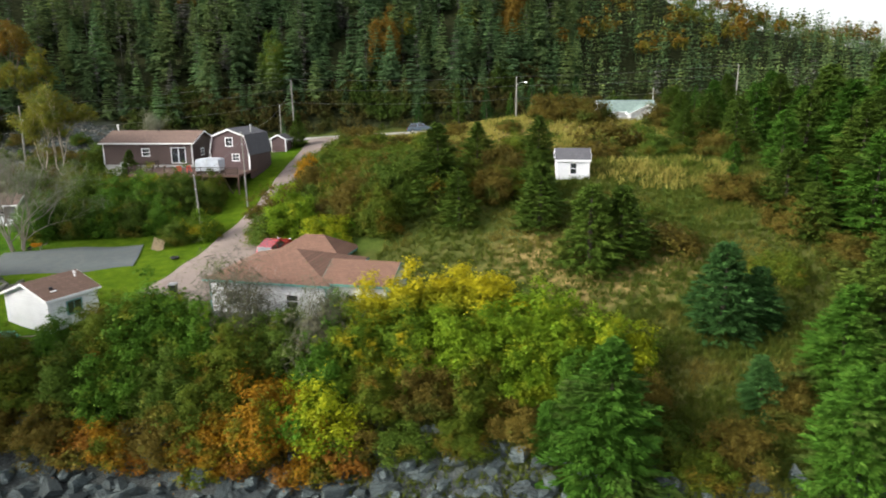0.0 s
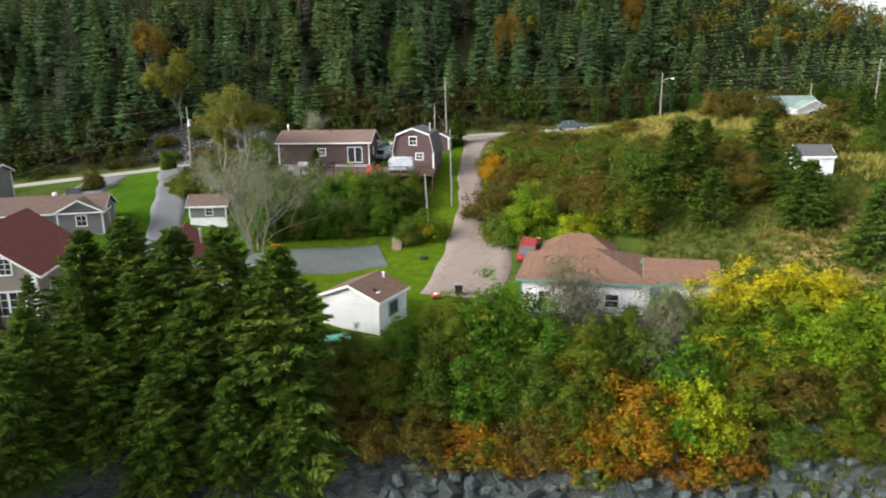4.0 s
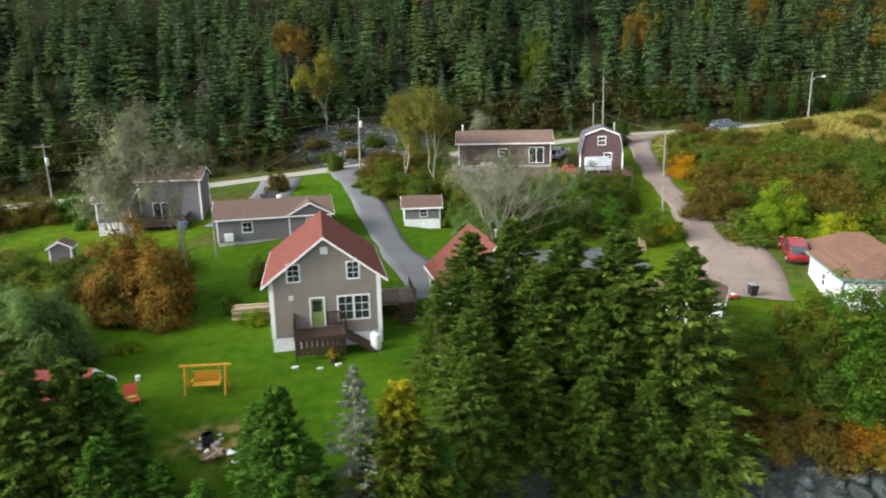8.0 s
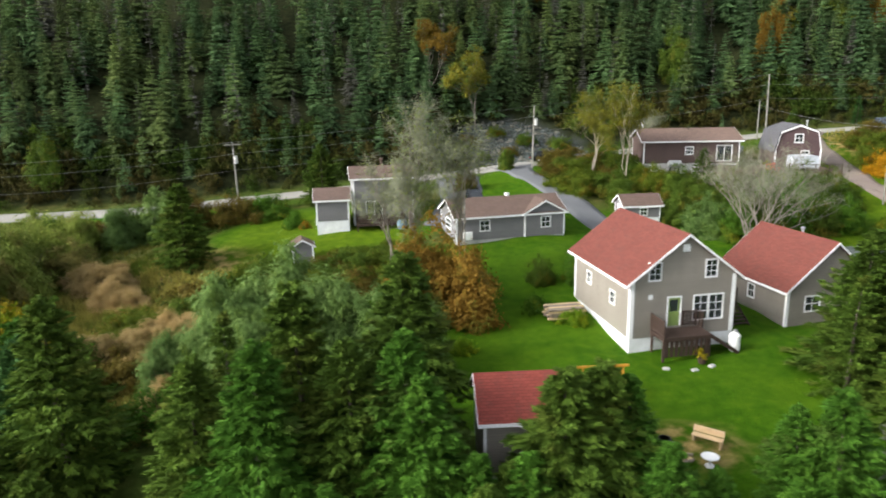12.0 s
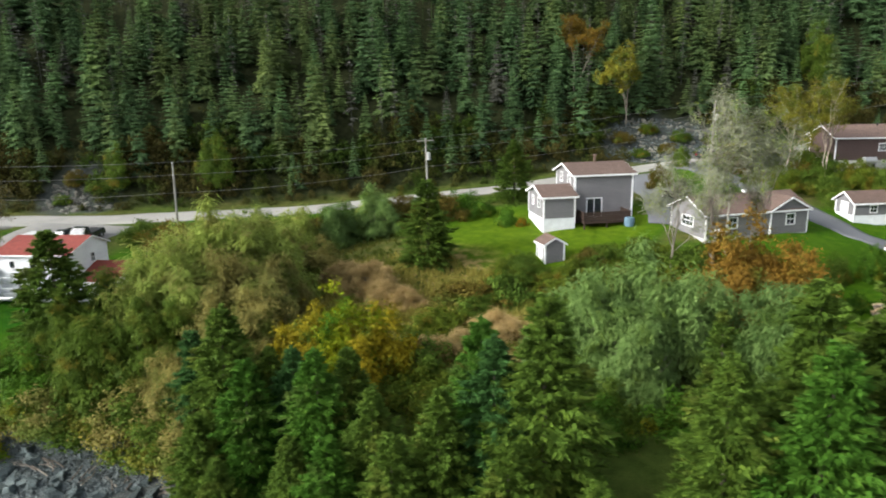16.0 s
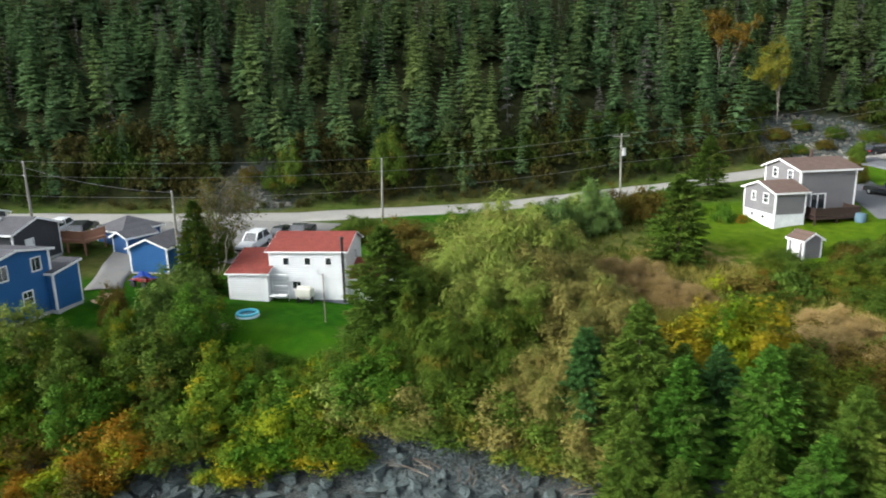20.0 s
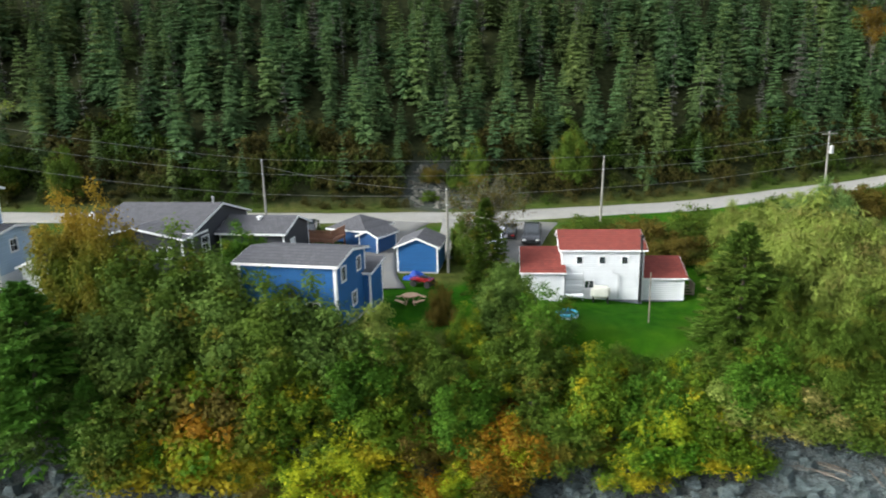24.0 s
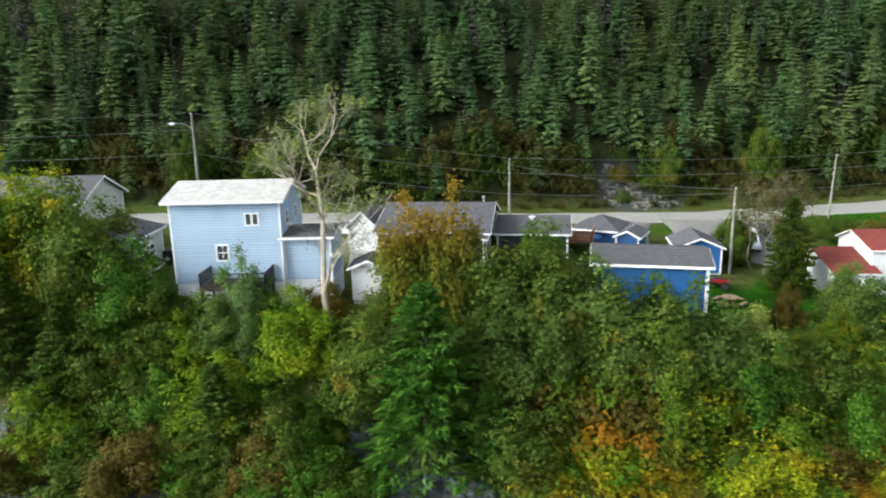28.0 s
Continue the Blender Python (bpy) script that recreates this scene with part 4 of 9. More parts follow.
DECKWOOD = plain("brown_deck_timber", (0.115, 0.070, 0.055), 0.8, 0.3, 2, 25, 0.3)
dk = thing("raised_deck", pose(-45.4, 85.2, 14.55, 0, 0, 1), "weathered wooden deck raised on braced posts", "deck")
deck(dk, 0, 0, 14.2, 8.4, 0, DECKWOOD, 3.6)
railing(dk, [(0, 8.3), (0, 0.05), (14.1, 0.05)], 0, 0.95, DARKWOOD, gap=0.22)
for i in range(6):
    bm = bmesh.new()
    x = 0.4 + i * 2.36
    tube(bm, [(x, 0.15, -0.35), (x + 1.1, 0.15, -2.4)], [0.05, 0.05], 4)
    tube(bm, [(x + 2.2, 0.12, -0.35), (x + 1.1, 0.12, -2.4)], [0.05, 0.05], 4)
    part("brace", bm, DARKWOOD, dk)

house("tool_shed", "small brown shed with dark roof behind the barn-roofed shed", "shed", (-32.6, 103.4, gz(-32.6, 103.4) + 0.1), -8, 2.4, 2.4, 1.9, 0.6, MAROON, DARKROOF, ov=0.2, sink=1.0)

# white wood-store shed with a window, beside the lawn
h8 = house("storage_shed", "white clapboard shed with brown gable roof and teal window", "shed", (-36.9, 50.1, 7.1), -22, 5.0, 4.1, 2.7, 0.95, WHITESIDE, TANROOFY, ov=0.25, sink=0.9, base_mat=TEALTRIM, openings=[])
m8 = pose(5.0, 0, 0, 0, 0, 90)
window_in(h8, m8 @ Matrix.Translation((0, -0.06, 0)), 1.5, 1.2, 1.15, 0.95, "window", 2, 1, 0.07, TEALTRIM)
pipe_on(h8, 3.3, 3.6, 3.4, 3.8, 0.07, WHITE)
bm = bmesh.new()
tube(bm, [(4.1, 1.0, 3.05), (4.1, 1.0, 3.35)], [0.14, 0.14], 8)
part("roof_vent", bm, BLACK, h8)
bm = bmesh.new()
box(bm, (3.75, 0.75, 3.02), (4.45, 1.25, 3.08), pose(0, 0, 0.02, 0, 0, 0))
part("vent_flashing", bm, WHITE, h8)

# hip-roofed white house
h9 = house("white_house", "white clapboard house with russet hip roof among bushes", "house", (-21.7, 52.5, 7.75), -9, 9.8, 8.6, 2.75, 1.5, WHITESIDE, TANROOF, ridge="hip", ov=0.35, sink=1.6, base_mat=GREYBASE, trim=TEALTRIM, corner=0.1, openings=[
    ("front", "window", 1.4, 0.75, 0.95, 1.0, 1, 2), ("front", "window", 6.5, 0.75, 0.95, 1.0, 1, 2), ("left", "window", 3.6, 0.8, 0.9, 1.0, 1, 2)])
wing = house("wing", "", "", (-19.4, 61.2, 7.75), -9, 6.4, 4.6, 2.6, 1.35, WHITESIDE, TANROOF, ridge="hip", ov=0.3, sink=1.6, base_mat=GREYBASE, trim=TEALTRIM)
merge(h9, wing)
wing = house("wing", "", "", (-12.2, 51.4, 7.9), -9, 5.0, 5.0, 2.7, 1.1, WHITESIDE, TANROOF, ridge="x", ov=0.3, sink=1.6, base_mat=GREYBASE, trim=TEALTRIM, openings=[("front", "window", 1.6, 0.9, 0.9, 0.9, 1, 2)])
merge(h9, wing)

house("hilltop_hut", "small white hut with dark roof on the grassy slope", "shed", (7.1, 72.0, 15.9), -3, 3.3, 3.2, 1.95, 0.95, WHITESIDE, DARKROOF, ridge="x", ov=0.15, sink=1.2, openings=[("front", "window", 1.4, 0.55, 0.6, 1.05, 1, 2)])

h10 = house("distant_house", "distant white house with grey-green roof behind bushes", "house", (17.6, 108.5, 19.4), 2, 8.2, 7.5, 2.2, 1.5, WHITESIDE, GREENROOF, ridge="x", ov=0.4, sink=2, openings=[("front", "window", 1.2, 0.8, 0.8, 0.9)])
wing = house("wing", "", "", (21.4, 106.3, 19.4), 2, 4.6, 3.5, 2.0, 1.1, WHITESIDE, GREENROOF, ridge="y", ov=0.4, sink=2, openings=[("front", "window", 1.7, 0.7, 1.1, 0.9)])
merge(h10, wing)

# white house with red roof
h11 = house("red_roofed_house", "white clapboard house with shallow red roof and side wings", "house", (-142.6, 54.0, 7.0), -1, 6.8, 5.8, 4.75, 0.95, WHITESIDE, REDROOFX, ridge="x", peak=0.6, ov=0.25, sink=1.5, base=0.35, base_mat=GREYBASE, roof_th=0.07, openings=[
    ("front", "window", 1.25, 3.5, 0.5, 0.6, 1, 1), ("front", "window", 3.15, 3.5, 0.5, 0.6, 1, 1), ("front", "window", 5.0, 3.5, 0.5, 0.6, 1, 1), ("front", "window", 1.95, 1.35, 0.75, 0.65, 2, 1),
    ("left", "window", 1.6, 3.3, 0.6, 0.8), ("right", "window", 3.2, 3.3, 0.6, 0.8)])
wing = house("wing", "", "", (-145.95, 52.9, 7.3), -1, 3.45, 5.0, 2.75, 1.15, WHITESIDE, REDROOFX, ridge="x", peak=0.9, ov=0.2, sink=1.5, roof_th=0.07)
merge(h11, wing)
wing = house("wing", "", "", (-135.7, 54.6, 6.6), -1, 3.5, 4.6, 2.55, 1.05, WHITESIDE, REDROOFX, ridge="x", peak=0.7, ov=0.25, sink=1.5, base=0.5, base_mat=GREYBASE, roof_th=0.07, openings=[("right", "window", 1.6, 1.3, 0.8, 0.7)])
merge(h11, wing)
stairs(h11, pose(10.5, 3.4, 0.9), 1.1, 6, GREYWOOD)
railing(h11, [(11.55, 3.4), (11.55, 2.0)], 0.3, 0.95, GREYWOOD)
pipe_on(h11, 6.55, -0.18, 0.2, 5.9, 0.12, BLACK, "stove_pipe")
bm = bmesh.new()
tube(bm, [(4.75, -0.12, 0.5), (4.75, -0.12, 2.6), (4.3, -0.12, 2.75), (4.3, -0.12, 3.05)], [0.04] * 4, 6)
part("service_mast", bm, METAL, h11)

# blue house and the sheds behind it
h12 = house("blue_house", "bright blue clapboard house with grey shallow roof and white corners", "house", (-166.6, 43.3, 8.5), -8.5, 7.5, 5.9, 4.9, 0.55, BLUESIDE, DARKROOF, ridge="x", peak=0.45, ov=0.3, sink=2.5, corner=0.2, openings=[
    ("right", "window", 1.0, 3.45, 0.8, 1.0, 2, 1), ("right", "window", 4.1, 3.5, 0.8, 0.95, 2, 1), ("right", "window", 2.9, 1.1, 0.85, 0.95, 2, 2), ("front", "window", 1.6, 1.1, 0.9, 1.0), ("front", "window", 5.2, 1.1, 0.9, 1.0)])
wing = house("wing", "", "", (-159.6, 47.6, 8.5), -8.5, 1.8, 2.8, 3.0, 0.45, BLUESIDE, DARKROOF, ridge="mono", ov=0.2, sink=2, corner=0.12)
merge(h12, wing)
house("blue_shed", "bright blue garden shed with grey gable roof", "shed", (-157.3, 57.6, 8.85), -4, 3.8, 4.4, 2.35, 0.8, BLUESIDE, DARKROOFY, ov=0.25, sink=1, corner=0.12, openings=[])
h13 = house("blue_workshop", "deep blue workshop with charcoal roof and small porch gable", "shed", (-165.6, 66.0, 9.3), -24, 4.4, 4.6, 2.1, 1.0, NAVY, DARKROOF, ridge="hip", ov=0.35, sink=1, corner=0.12)
wing = house("wing", "", "", (-161.9, 62.7, 9.3), -24, 2.2, 3.4, 1.9, 0.5, NAVY, DARKROOFY, ov=0.25, sink=1, corner=0.1)
merge(h13, wing)
h14 = house("charcoal_house", "charcoal clapboard house with broad grey roof and front gable", "house", (-183.6, 53.1, 10.4), -4, 9.4, 11.0, 3.3, 1.6, CHARCOAL, DARKROOF, ridge="x", ov=0.35, sink=2, corner=0.14, openings=[
    ("right", "window", 1.6, 1.2, 1.2, 1.3, 2, 2), ("right", "window", 7.2, 1.2, 1.0, 1.2, 2, 2)])
wing = house("wing", "", "", (-182.9, 51.6, 10.4), -4, 8.5, 3.6, 3.05, 0.85, CHARCOAL, DARKROOFY, ov=0.3, sink=2, corner=0.14, openings=[("front", "window", 1.0, 1.3, 1.1, 0.95, 2, 2), ("front", "window", 6.2, 1.3, 1.2, 0.95, 3, 2)])
merge(h14, wing)
pipe_on(h14, 8.6, 5.8, 4.6, 5.4, 0.09, METAL)
h15 = house("charcoal_garage", "charcoal garage with slate roof and white trim", "garage", (-173.4, 56.2, 9.8), -5, 6.2, 6.0, 3.1, 1.0, CHARCOAL, DARKROOF, ridge="x", ov=0.3, sink=1.5, openings=[("right", "door", 1.5, 0.1, 0.95, 2.1)])
pipe_on(h15, 3.0, 2.2, 3.6, 4.15, 0.18, WHITE, "roof_vent")

# pale blue house at the lower end
h16 = house("pale_blue_house", "tall pale blue clapboard house with pale grey roof", "house", (-196.5, 42.6, 11.1), 4, 7.9, 6.6, 7.0, 0.95, PALEBLUE, PALEROOF, ridge="x", ov=0.4, sink=2, base=1.0, base_mat=WHITEBASE, corner=0.1, openings=[
    ("front", "window", 5.45, 5.25, 0.35, 0.75, 1, 1), ("front", "window", 5.95, 5.25, 0.35, 0.75, 1, 1), ("front", "window", 3.2, 2.7, 0.75, 1.05), ("right", "window", 1.5, 5.0, 0.8, 0.9), ("right", "window", 4.2, 5.0, 0.8, 0.9)])
wing = house("wing", "", "", (-188.6, 43.4, 11.1), 4, 3.4, 4.6, 4.2, 0.35, PALEBLUE, DARKROOF, ridge="x", ov=0.3, sink=2, base=1.1, base_mat=WHITEBASE, openings=[("right", "window", 1.8, 2.6, 0.8, 0.9)])
merge(h16, wing)
deck(h16, 2.6, -2.4, 7.2, -0.02, 1.35, DARKWOOD, 2.6)
railing(h16, [(2.65, -0.1), (2.65, -2.35), (7.15, -2.35), (7.15, -0.1)], 1.35, 0.95, BLACK, gap=0.12)
house("cream_house", "cream white house with grey gable roof behind autumn trees", "house", (-218.5, 49.8, 12.4), 3, 10.4, 7.0, 4.6, 1.7, CREAM, DARKROOF, ridge="x", ov=0.4, sink=2, openings=[("right", "window", 3.1, 3.0, 0.7, 0.9), ("front", "window", 7.2, 1.4, 1.0, 1.1)])
house("grey_roofed_shed", "cream shed with grey hip roof beside parked truck", "shed", (-206.6, 46.5, 11.4), 6, 5.2, 4.4, 3.4, 1.2, CREAM, DARKROOF, ridge="hip", ov=0.35, sink=2, openings=[("right", "window", 1.6, 1.3, 0.9, 0.9)])
house("white_gable_shed", "small white gabled shed with grey roof by the yard", "shed", (-187.2, 57.5, 11.1), -14, 3.0, 4.0, 2.3, 1.3, WHITESIDE, DARKROOFY, ov=0.25, sink=1)
house("white_box_shed", "narrow white shed with flat grey roof beside tree", "shed", (-184.0, 44.5, 10.3), 2, 2.4, 2.4, 2.5, 0.5, WHITESIDE, DARKROOFY, ov=0.3, sink=1.2)

# ---- plants ----
rng = np.random.default_rng(7)
SPRUCE = leafy("spruce_needles", [(0.030, 0.049, 0.013), (0.053, 0.082, 0.019), (0.088, 0.123, 0.028), (0.142, 0.180, 0.040)], (0.108, 0.112, 0.030), 0.35, 0.22, 0.7, 0.2)
BLUEFIR = leafy("blue_green_fir_needles", [(0.016, 0.040, 0.017), (0.030, 0.068, 0.028), (0.050, 0.100, 0.042), (0.08, 0.14, 0.060)], gloss=0.7, through_light=0.2)
FRESHFIR = leafy("bright_green_fir_needles", [(0.020, 0.054, 0.010), (0.040, 0.094, 0.016), (0.072, 0.140, 0.026), (0.12, 0.195, 0.04)], (0.07, 0.085, 0.03), 0.35, 0.2, 0.7, 0.2)
DEADFIR = leafy("dead_grey_needles", [(0.095, 0.086, 0.072), (0.15, 0.138, 0.118), (0.215, 0.198, 0.17)], through_light=0.0)
GOLDFIR = leafy("yellowing_needles", [(0.04, 0.055, 0.012), (0.07, 0.085, 0.016), (0.10, 0.11, 0.02), (0.14, 0.135, 0.025)], through_light=0.2, crown=((0.46, 0.34, 0.02), 6.9, 9.6))
GREEN = leafy("green_leaves", [(0.024, 0.056, 0.009), (0.046, 0.098, 0.014), (0.08, 0.145, 0.020), (0.13, 0.19, 0.034)], (0.18, 0.15, 0.02), 0.6, 0.12)
OLIVE = leafy("olive_leaves", [(0.030, 0.050, 0.010), (0.058, 0.086, 0.016), (0.095, 0.125, 0.026), (0.145, 0.17, 0.042)], (0.16, 0.115, 0.025), 0.6, 0.15)
RUSSET = leafy("russet_and_green_leaves", [(0.035, 0.055, 0.010), (0.07, 0.095, 0.015), (0.115, 0.125, 0.02), (0.16, 0.15, 0.025)], (0.15, 0.085, 0.018), 0.6, 0.2)
YELLOW = leafy("yellow_leaves", [(0.09, 0.13, 0.012), (0.19, 0.20, 0.015), (0.34, 0.30, 0.018), (0.50, 0.42, 0.025)], (0.06, 0.12, 0.012), 0.5, 0.35)
YELLOWTOP = leafy("green_leaves_yellow_at_the_top", [(0.04, 0.08, 0.010), (0.075, 0.125, 0.014), (0.12, 0.17, 0.02), (0.18, 0.21, 0.03)], (0.12, 0.10, 0.03), 0.5, 0.22, crown=((0.50, 0.35, 0.02), 1.7, 3.8))
MIXED = leafy("green_leaves_with_yellow_patches", [(0.034, 0.064, 0.009), (0.066, 0.108, 0.013), (0.11, 0.15, 0.018), (0.17, 0.195, 0.026)], (0.36, 0.25, 0.018), 0.7, 0.2)
LIME = leafy("lime_green_leaves", [(0.06, 0.105, 0.010), (0.105, 0.16, 0.013), (0.165, 0.215, 0.018), (0.23, 0.265, 0.026)], (0.27, 0.25, 0.02), 0.5, 0.2)
ORANGE = leafy("orange_leaves", [(0.12, 0.05, 0.009), (0.21, 0.078, 0.011), (0.32, 0.125, 0.013), (0.40, 0.21, 0.018)], (0.10, 0.11, 0.018), 0.7, 0.36)
FLAME = leafy("vivid_orange_leaves", [(0.30, 0.115, 0.010), (0.42, 0.17, 0.012), (0.55, 0.24, 0.016)], (0.40, 0.26, 0.02), 0.7, 0.15)
RUST = leafy("rust_brown_leaves", [(0.065, 0.045, 0.016), (0.10, 0.066, 0.020), (0.14, 0.084, 0.024), (0.165, 0.11, 0.034)], (0.07, 0.08, 0.02), 0.5, 0.22)
AMBER = leafy("olive_and_amber_leaves", [(0.05, 0.07, 0.014), (0.09, 0.11, 0.02), (0.14, 0.15, 0.028), (0.19, 0.19, 0.04)], (0.16, 0.12, 0.02), 0.6, 0.2, crown=((0.32, 0.18, 0.035), 2.0, 3.9))
SAGE = leafy("sage_green_leaves", [(0.04, 0.065, 0.020), (0.075, 0.11, 0.032), (0.12, 0.155, 0.05), (0.175, 0.205, 0.075)], (0.10, 0.12, 0.03), 0.6, 0.2)
TAN = leafy("tan_withered_leaves", [(0.11, 0.085, 0.042), (0.19, 0.14, 0.066), (0.28, 0.205, 0.10), (0.36, 0.265, 0.14)], (0.11, 0.12, 0.035), 0.5, 0.3)
WILLOW = leafy("grey_green_willow_leaves", [(0.062, 0.10, 0.045), (0.11, 0.16, 0.07), (0.175, 0.225, 0.11), (0.26, 0.30, 0.16)], (0.10, 0.13, 0.03), 0.6, 0.15)
PALEWILLOW = leafy("pale_olive_willow_leaves", [(0.095, 0.115, 0.036), (0.18, 0.20, 0.06), (0.275, 0.285, 0.095), (0.37, 0.36, 0.14)], (0.20, 0.15, 0.07), 0.6, 0.2)
COPPER = leafy("copper_brown_leaves", [(0.115, 0.058, 0.018), (0.175, 0.084, 0.024), (0.24, 0.112, 0.03), (0.29, 0.15, 0.04)], (0.10, 0.10, 0.024), 0.6, 0.25)
BIRCHGOLD = leafy("ochre_birch_leaves", [(0.09, 0.085, 0.02), (0.155, 0.13, 0.028), (0.23, 0.175, 0.036), (0.31, 0.23, 0.05)], (0.10, 0.12, 0.03), 0.5, 0.25)
GOLD = leafy("golden_leaves", [(0.13, 0.095, 0.012), (0.22, 0.15, 0.014), (0.33, 0.21, 0.018), (0.42, 0.28, 0.022)], (0.08, 0.11, 0.02), 0.6, 0.25)
REED = leafy("pinkish_dry_reeds", [(0.27, 0.15, 0.105), (0.39, 0.225, 0.16), (0.51, 0.305, 0.23), (0.60, 0.37, 0.29)], (0.26, 0.16, 0.08), 0.5, 0.15)
TWIGGY = leafy("bare_twigs", [(0.06, 0.045, 0.035), (0.10, 0.08, 0.062), (0.15, 0.125, 0.095)], (0.11, 0.12, 0.03), 0.6, 0.15, through_light=0.0)
PALETWIG = leafy("pale_bare_twigs", [(0.13, 0.113, 0.088), (0.195, 0.17, 0.133), (0.27, 0.238, 0.19)], through_light=0.0)
STRAW = leafy("dry_grass_blades", [(0.16, 0.115, 0.04), (0.28, 0.20, 0.075), (0.42, 0.30, 0.125), (0.50, 0.38, 0.18)], (0.10, 0.12, 0.025), 0.3, 0.2)
FIELD = leafy("rough_grass_blades", [(0.04, 0.06, 0.012), (0.07, 0.088, 0.018), (0.11, 0.11, 0.03), (0.17, 0.14, 0.05)], (0.22, 0.15, 0.06), 0.2, 0.12)


def darts(p, along, side, length, width, back=0.0):
    """Pointed three-cornered leaves from p along a direction."""
    length, width = np.broadcast_to(length, (len(p),))[:, None], np.broadcast_to(width, (len(p),))[:, None]
    q = p - along * length * back
    return np.stack([q - side * width, q + along * length, q + side * width], 1)


def unit(v):
    return v / np.maximum(np.linalg.norm(v, axis=-1, keepdims=True), 1e-9)


def conifer_crown(r, h, radius, step, per_whorl, sprigs, sparse=0.0, skirt=0.06, ragged=0.25, sprig_len=0.55):
    """Whorls of drooping boughs, each feathered with many small side sprigs."""
    out = []
    z = h * skirt
    sway = r.random() * 6
    while z < h * 0.985:
        f = z / h
        reach = radius * (1 - f) ** 0.68 * (0.9 + 0.12 * math.sin(11 * f + sway)) + 0.08
        n = max(4, int(per_whorl * (1 - 0.45 * f)))
        az = r.random() * 6.3 + np.arange(n) * 2 * np.pi / n + r.normal(0, 0.3, n)
        ln = reach * (1 + r.normal(0, ragged, n)).clip(0.45, 1.25)
        if sparse:
            keep = r.random(n) > sparse
            az, ln = az[keep], ln[keep]
        k = len(az)
        d = np.stack([np.cos(az), np.sin(az), np.zeros(k)], 1)
        s = np.stack([-np.sin(az), np.cos(az), np.zeros(k)], 1)
        lift = 0.38 * f - 0.24 + r.normal(0, 0.10, k)
        z0 = z + r.normal(0, 0.3 * step, k)
        for j in range(sprigs):
            # sprigs scattered over the bough's flat, pointed spray, thickest towards its rim
            u = 0.2 + 0.8 * np.sqrt((j + r.random(k)) / sprigs)
            for sg in (-1, 1):
                off = sg * ln * sprig_len * (1.08 - u) * r.random(k) * 0.9
                base = d * (ln * u)[:, None] + s * off[:, None]
                base[:, 2] = z0 + ln * (lift * u - 0.20 * (1 - f) * u * u + 0.14 * u ** 3) - 0.12 * np.abs(off)
                base += r.normal(0, 0.04, base.shape)
                a = unit(d * 0.9 + s * (sg * (0.45 + r.normal(0, 0.3, k)))[:, None] + np.stack([0 * ln, 0 * ln, r.normal(0, 0.3, k)], 1))
                up = unit(np.cross(a, np.stack([r.normal(0, 0.6, k), r.normal(0, 0.6, k), np.ones(k)], 1)))
                l = (0.22 + 0.07 * ln) * (0.7 + 0.6 * r.random(k))
                out.append(darts(base, a, up, l, 0.056 + 0.07 * l, 0.3))
        z += step * (1.15 - 0.5 * f) * (0.85 + 0.3 * r.random())
    out.append(darts(np.array([[0, 0, h * 0.92]] * 4), unit(np.array([[0.06, 0, 1], [-0.06, 0.05, 1], [0, -0.06, 1.0], [0.02, 0.03, 1.0]])), np.array([[0, 1, 0], [1, 0, 0], [0.7, 0.7, 0], [0.7, -0.7, 0]]), h * 0.09, 0.06))
    return np.concatenate(out)


def trunk_mesh(name, h, r0, material, lean=0.02, bare=0):
    bm = bmesh.new()
    tube(bm, [(0, 0, -0.6), (lean * h * 0.3, 0, h * 0.3), (lean * h * 0.6, lean * h * 0.2, h * 0.65), (0, 0, h * 0.97)], [r0 * 1.15, r0 * 0.8, r0 * 0.45, 0.015], 7)
    r = random.Random(bare)
    for k in range(bare):
        z = h * r.uniform(0.1, 0.85)
        a = r.uniform(0, 6.3)
        l = (1 - z / h) * r.uniform(0.6, 1.6) + 0.2
        tube(bm, [(0, 0, z), (l * math.cos(a), l * math.sin(a), z - 0.15 * l)], [0.03, 0.008], 3)
    me = bpy.data.meshes.new(name)
    bm.to_mesh(me)
    bm.free()
    me.materials.append(material)
    me.shade_smooth()
    return me


CONIFERS = {}
for kind, n, args in (("full", 4, dict(h=9, radius=3.1, step=0.29, per_whorl=15, sprigs=23, ragged=0.26)), ("slim", 3, dict(h=10, radius=2.2, step=0.32, per_whorl=12, sprigs=12, ragged=0.26)),
                      ("dense", 3, dict(h=6, radius=2.3, step=0.22, per_whorl=15, sprigs=12, ragged=0.12, skirt=0.03)), ("pine", 2, dict(h=8, radius=3.0, step=0.55, per_whorl=10, sprigs=12, ragged=0.3, skirt=0.2, sprig_len=0.6)),
                      ("dead", 2, dict(h=9, radius=1.9, step=0.34, per_whorl=10, sprigs=8, sparse=0.15, ragged=0.35))):
    CONIFERS[kind] = [(leaf_mesh(kind + "_crown", conifer_crown(np.random.default_rng(50 + 7 * i + len(kind)), **args), SPRUCE), trunk_mesh(kind + "_trunk", args["h"], 0.16, GREYBARK if kind == "dead" else BARK, bare=14 if kind == "dead" else 0), args["h"]) for i in range(n)]
LABELS = {"full": "broad dark green spruce with drooping boughs", "slim": "slender dark spruce standing in a close group", "dense": "dense conical fir on the grassy slope", "pine": "open-branched dark pine standing on grass",
          "dead": "dead grey conifer with bare brittle boughs"}


def put_mat(ob, material):
    ob.material_slots[0].link = "OBJECT"
    ob.material_slots[0].material = material
    return ob


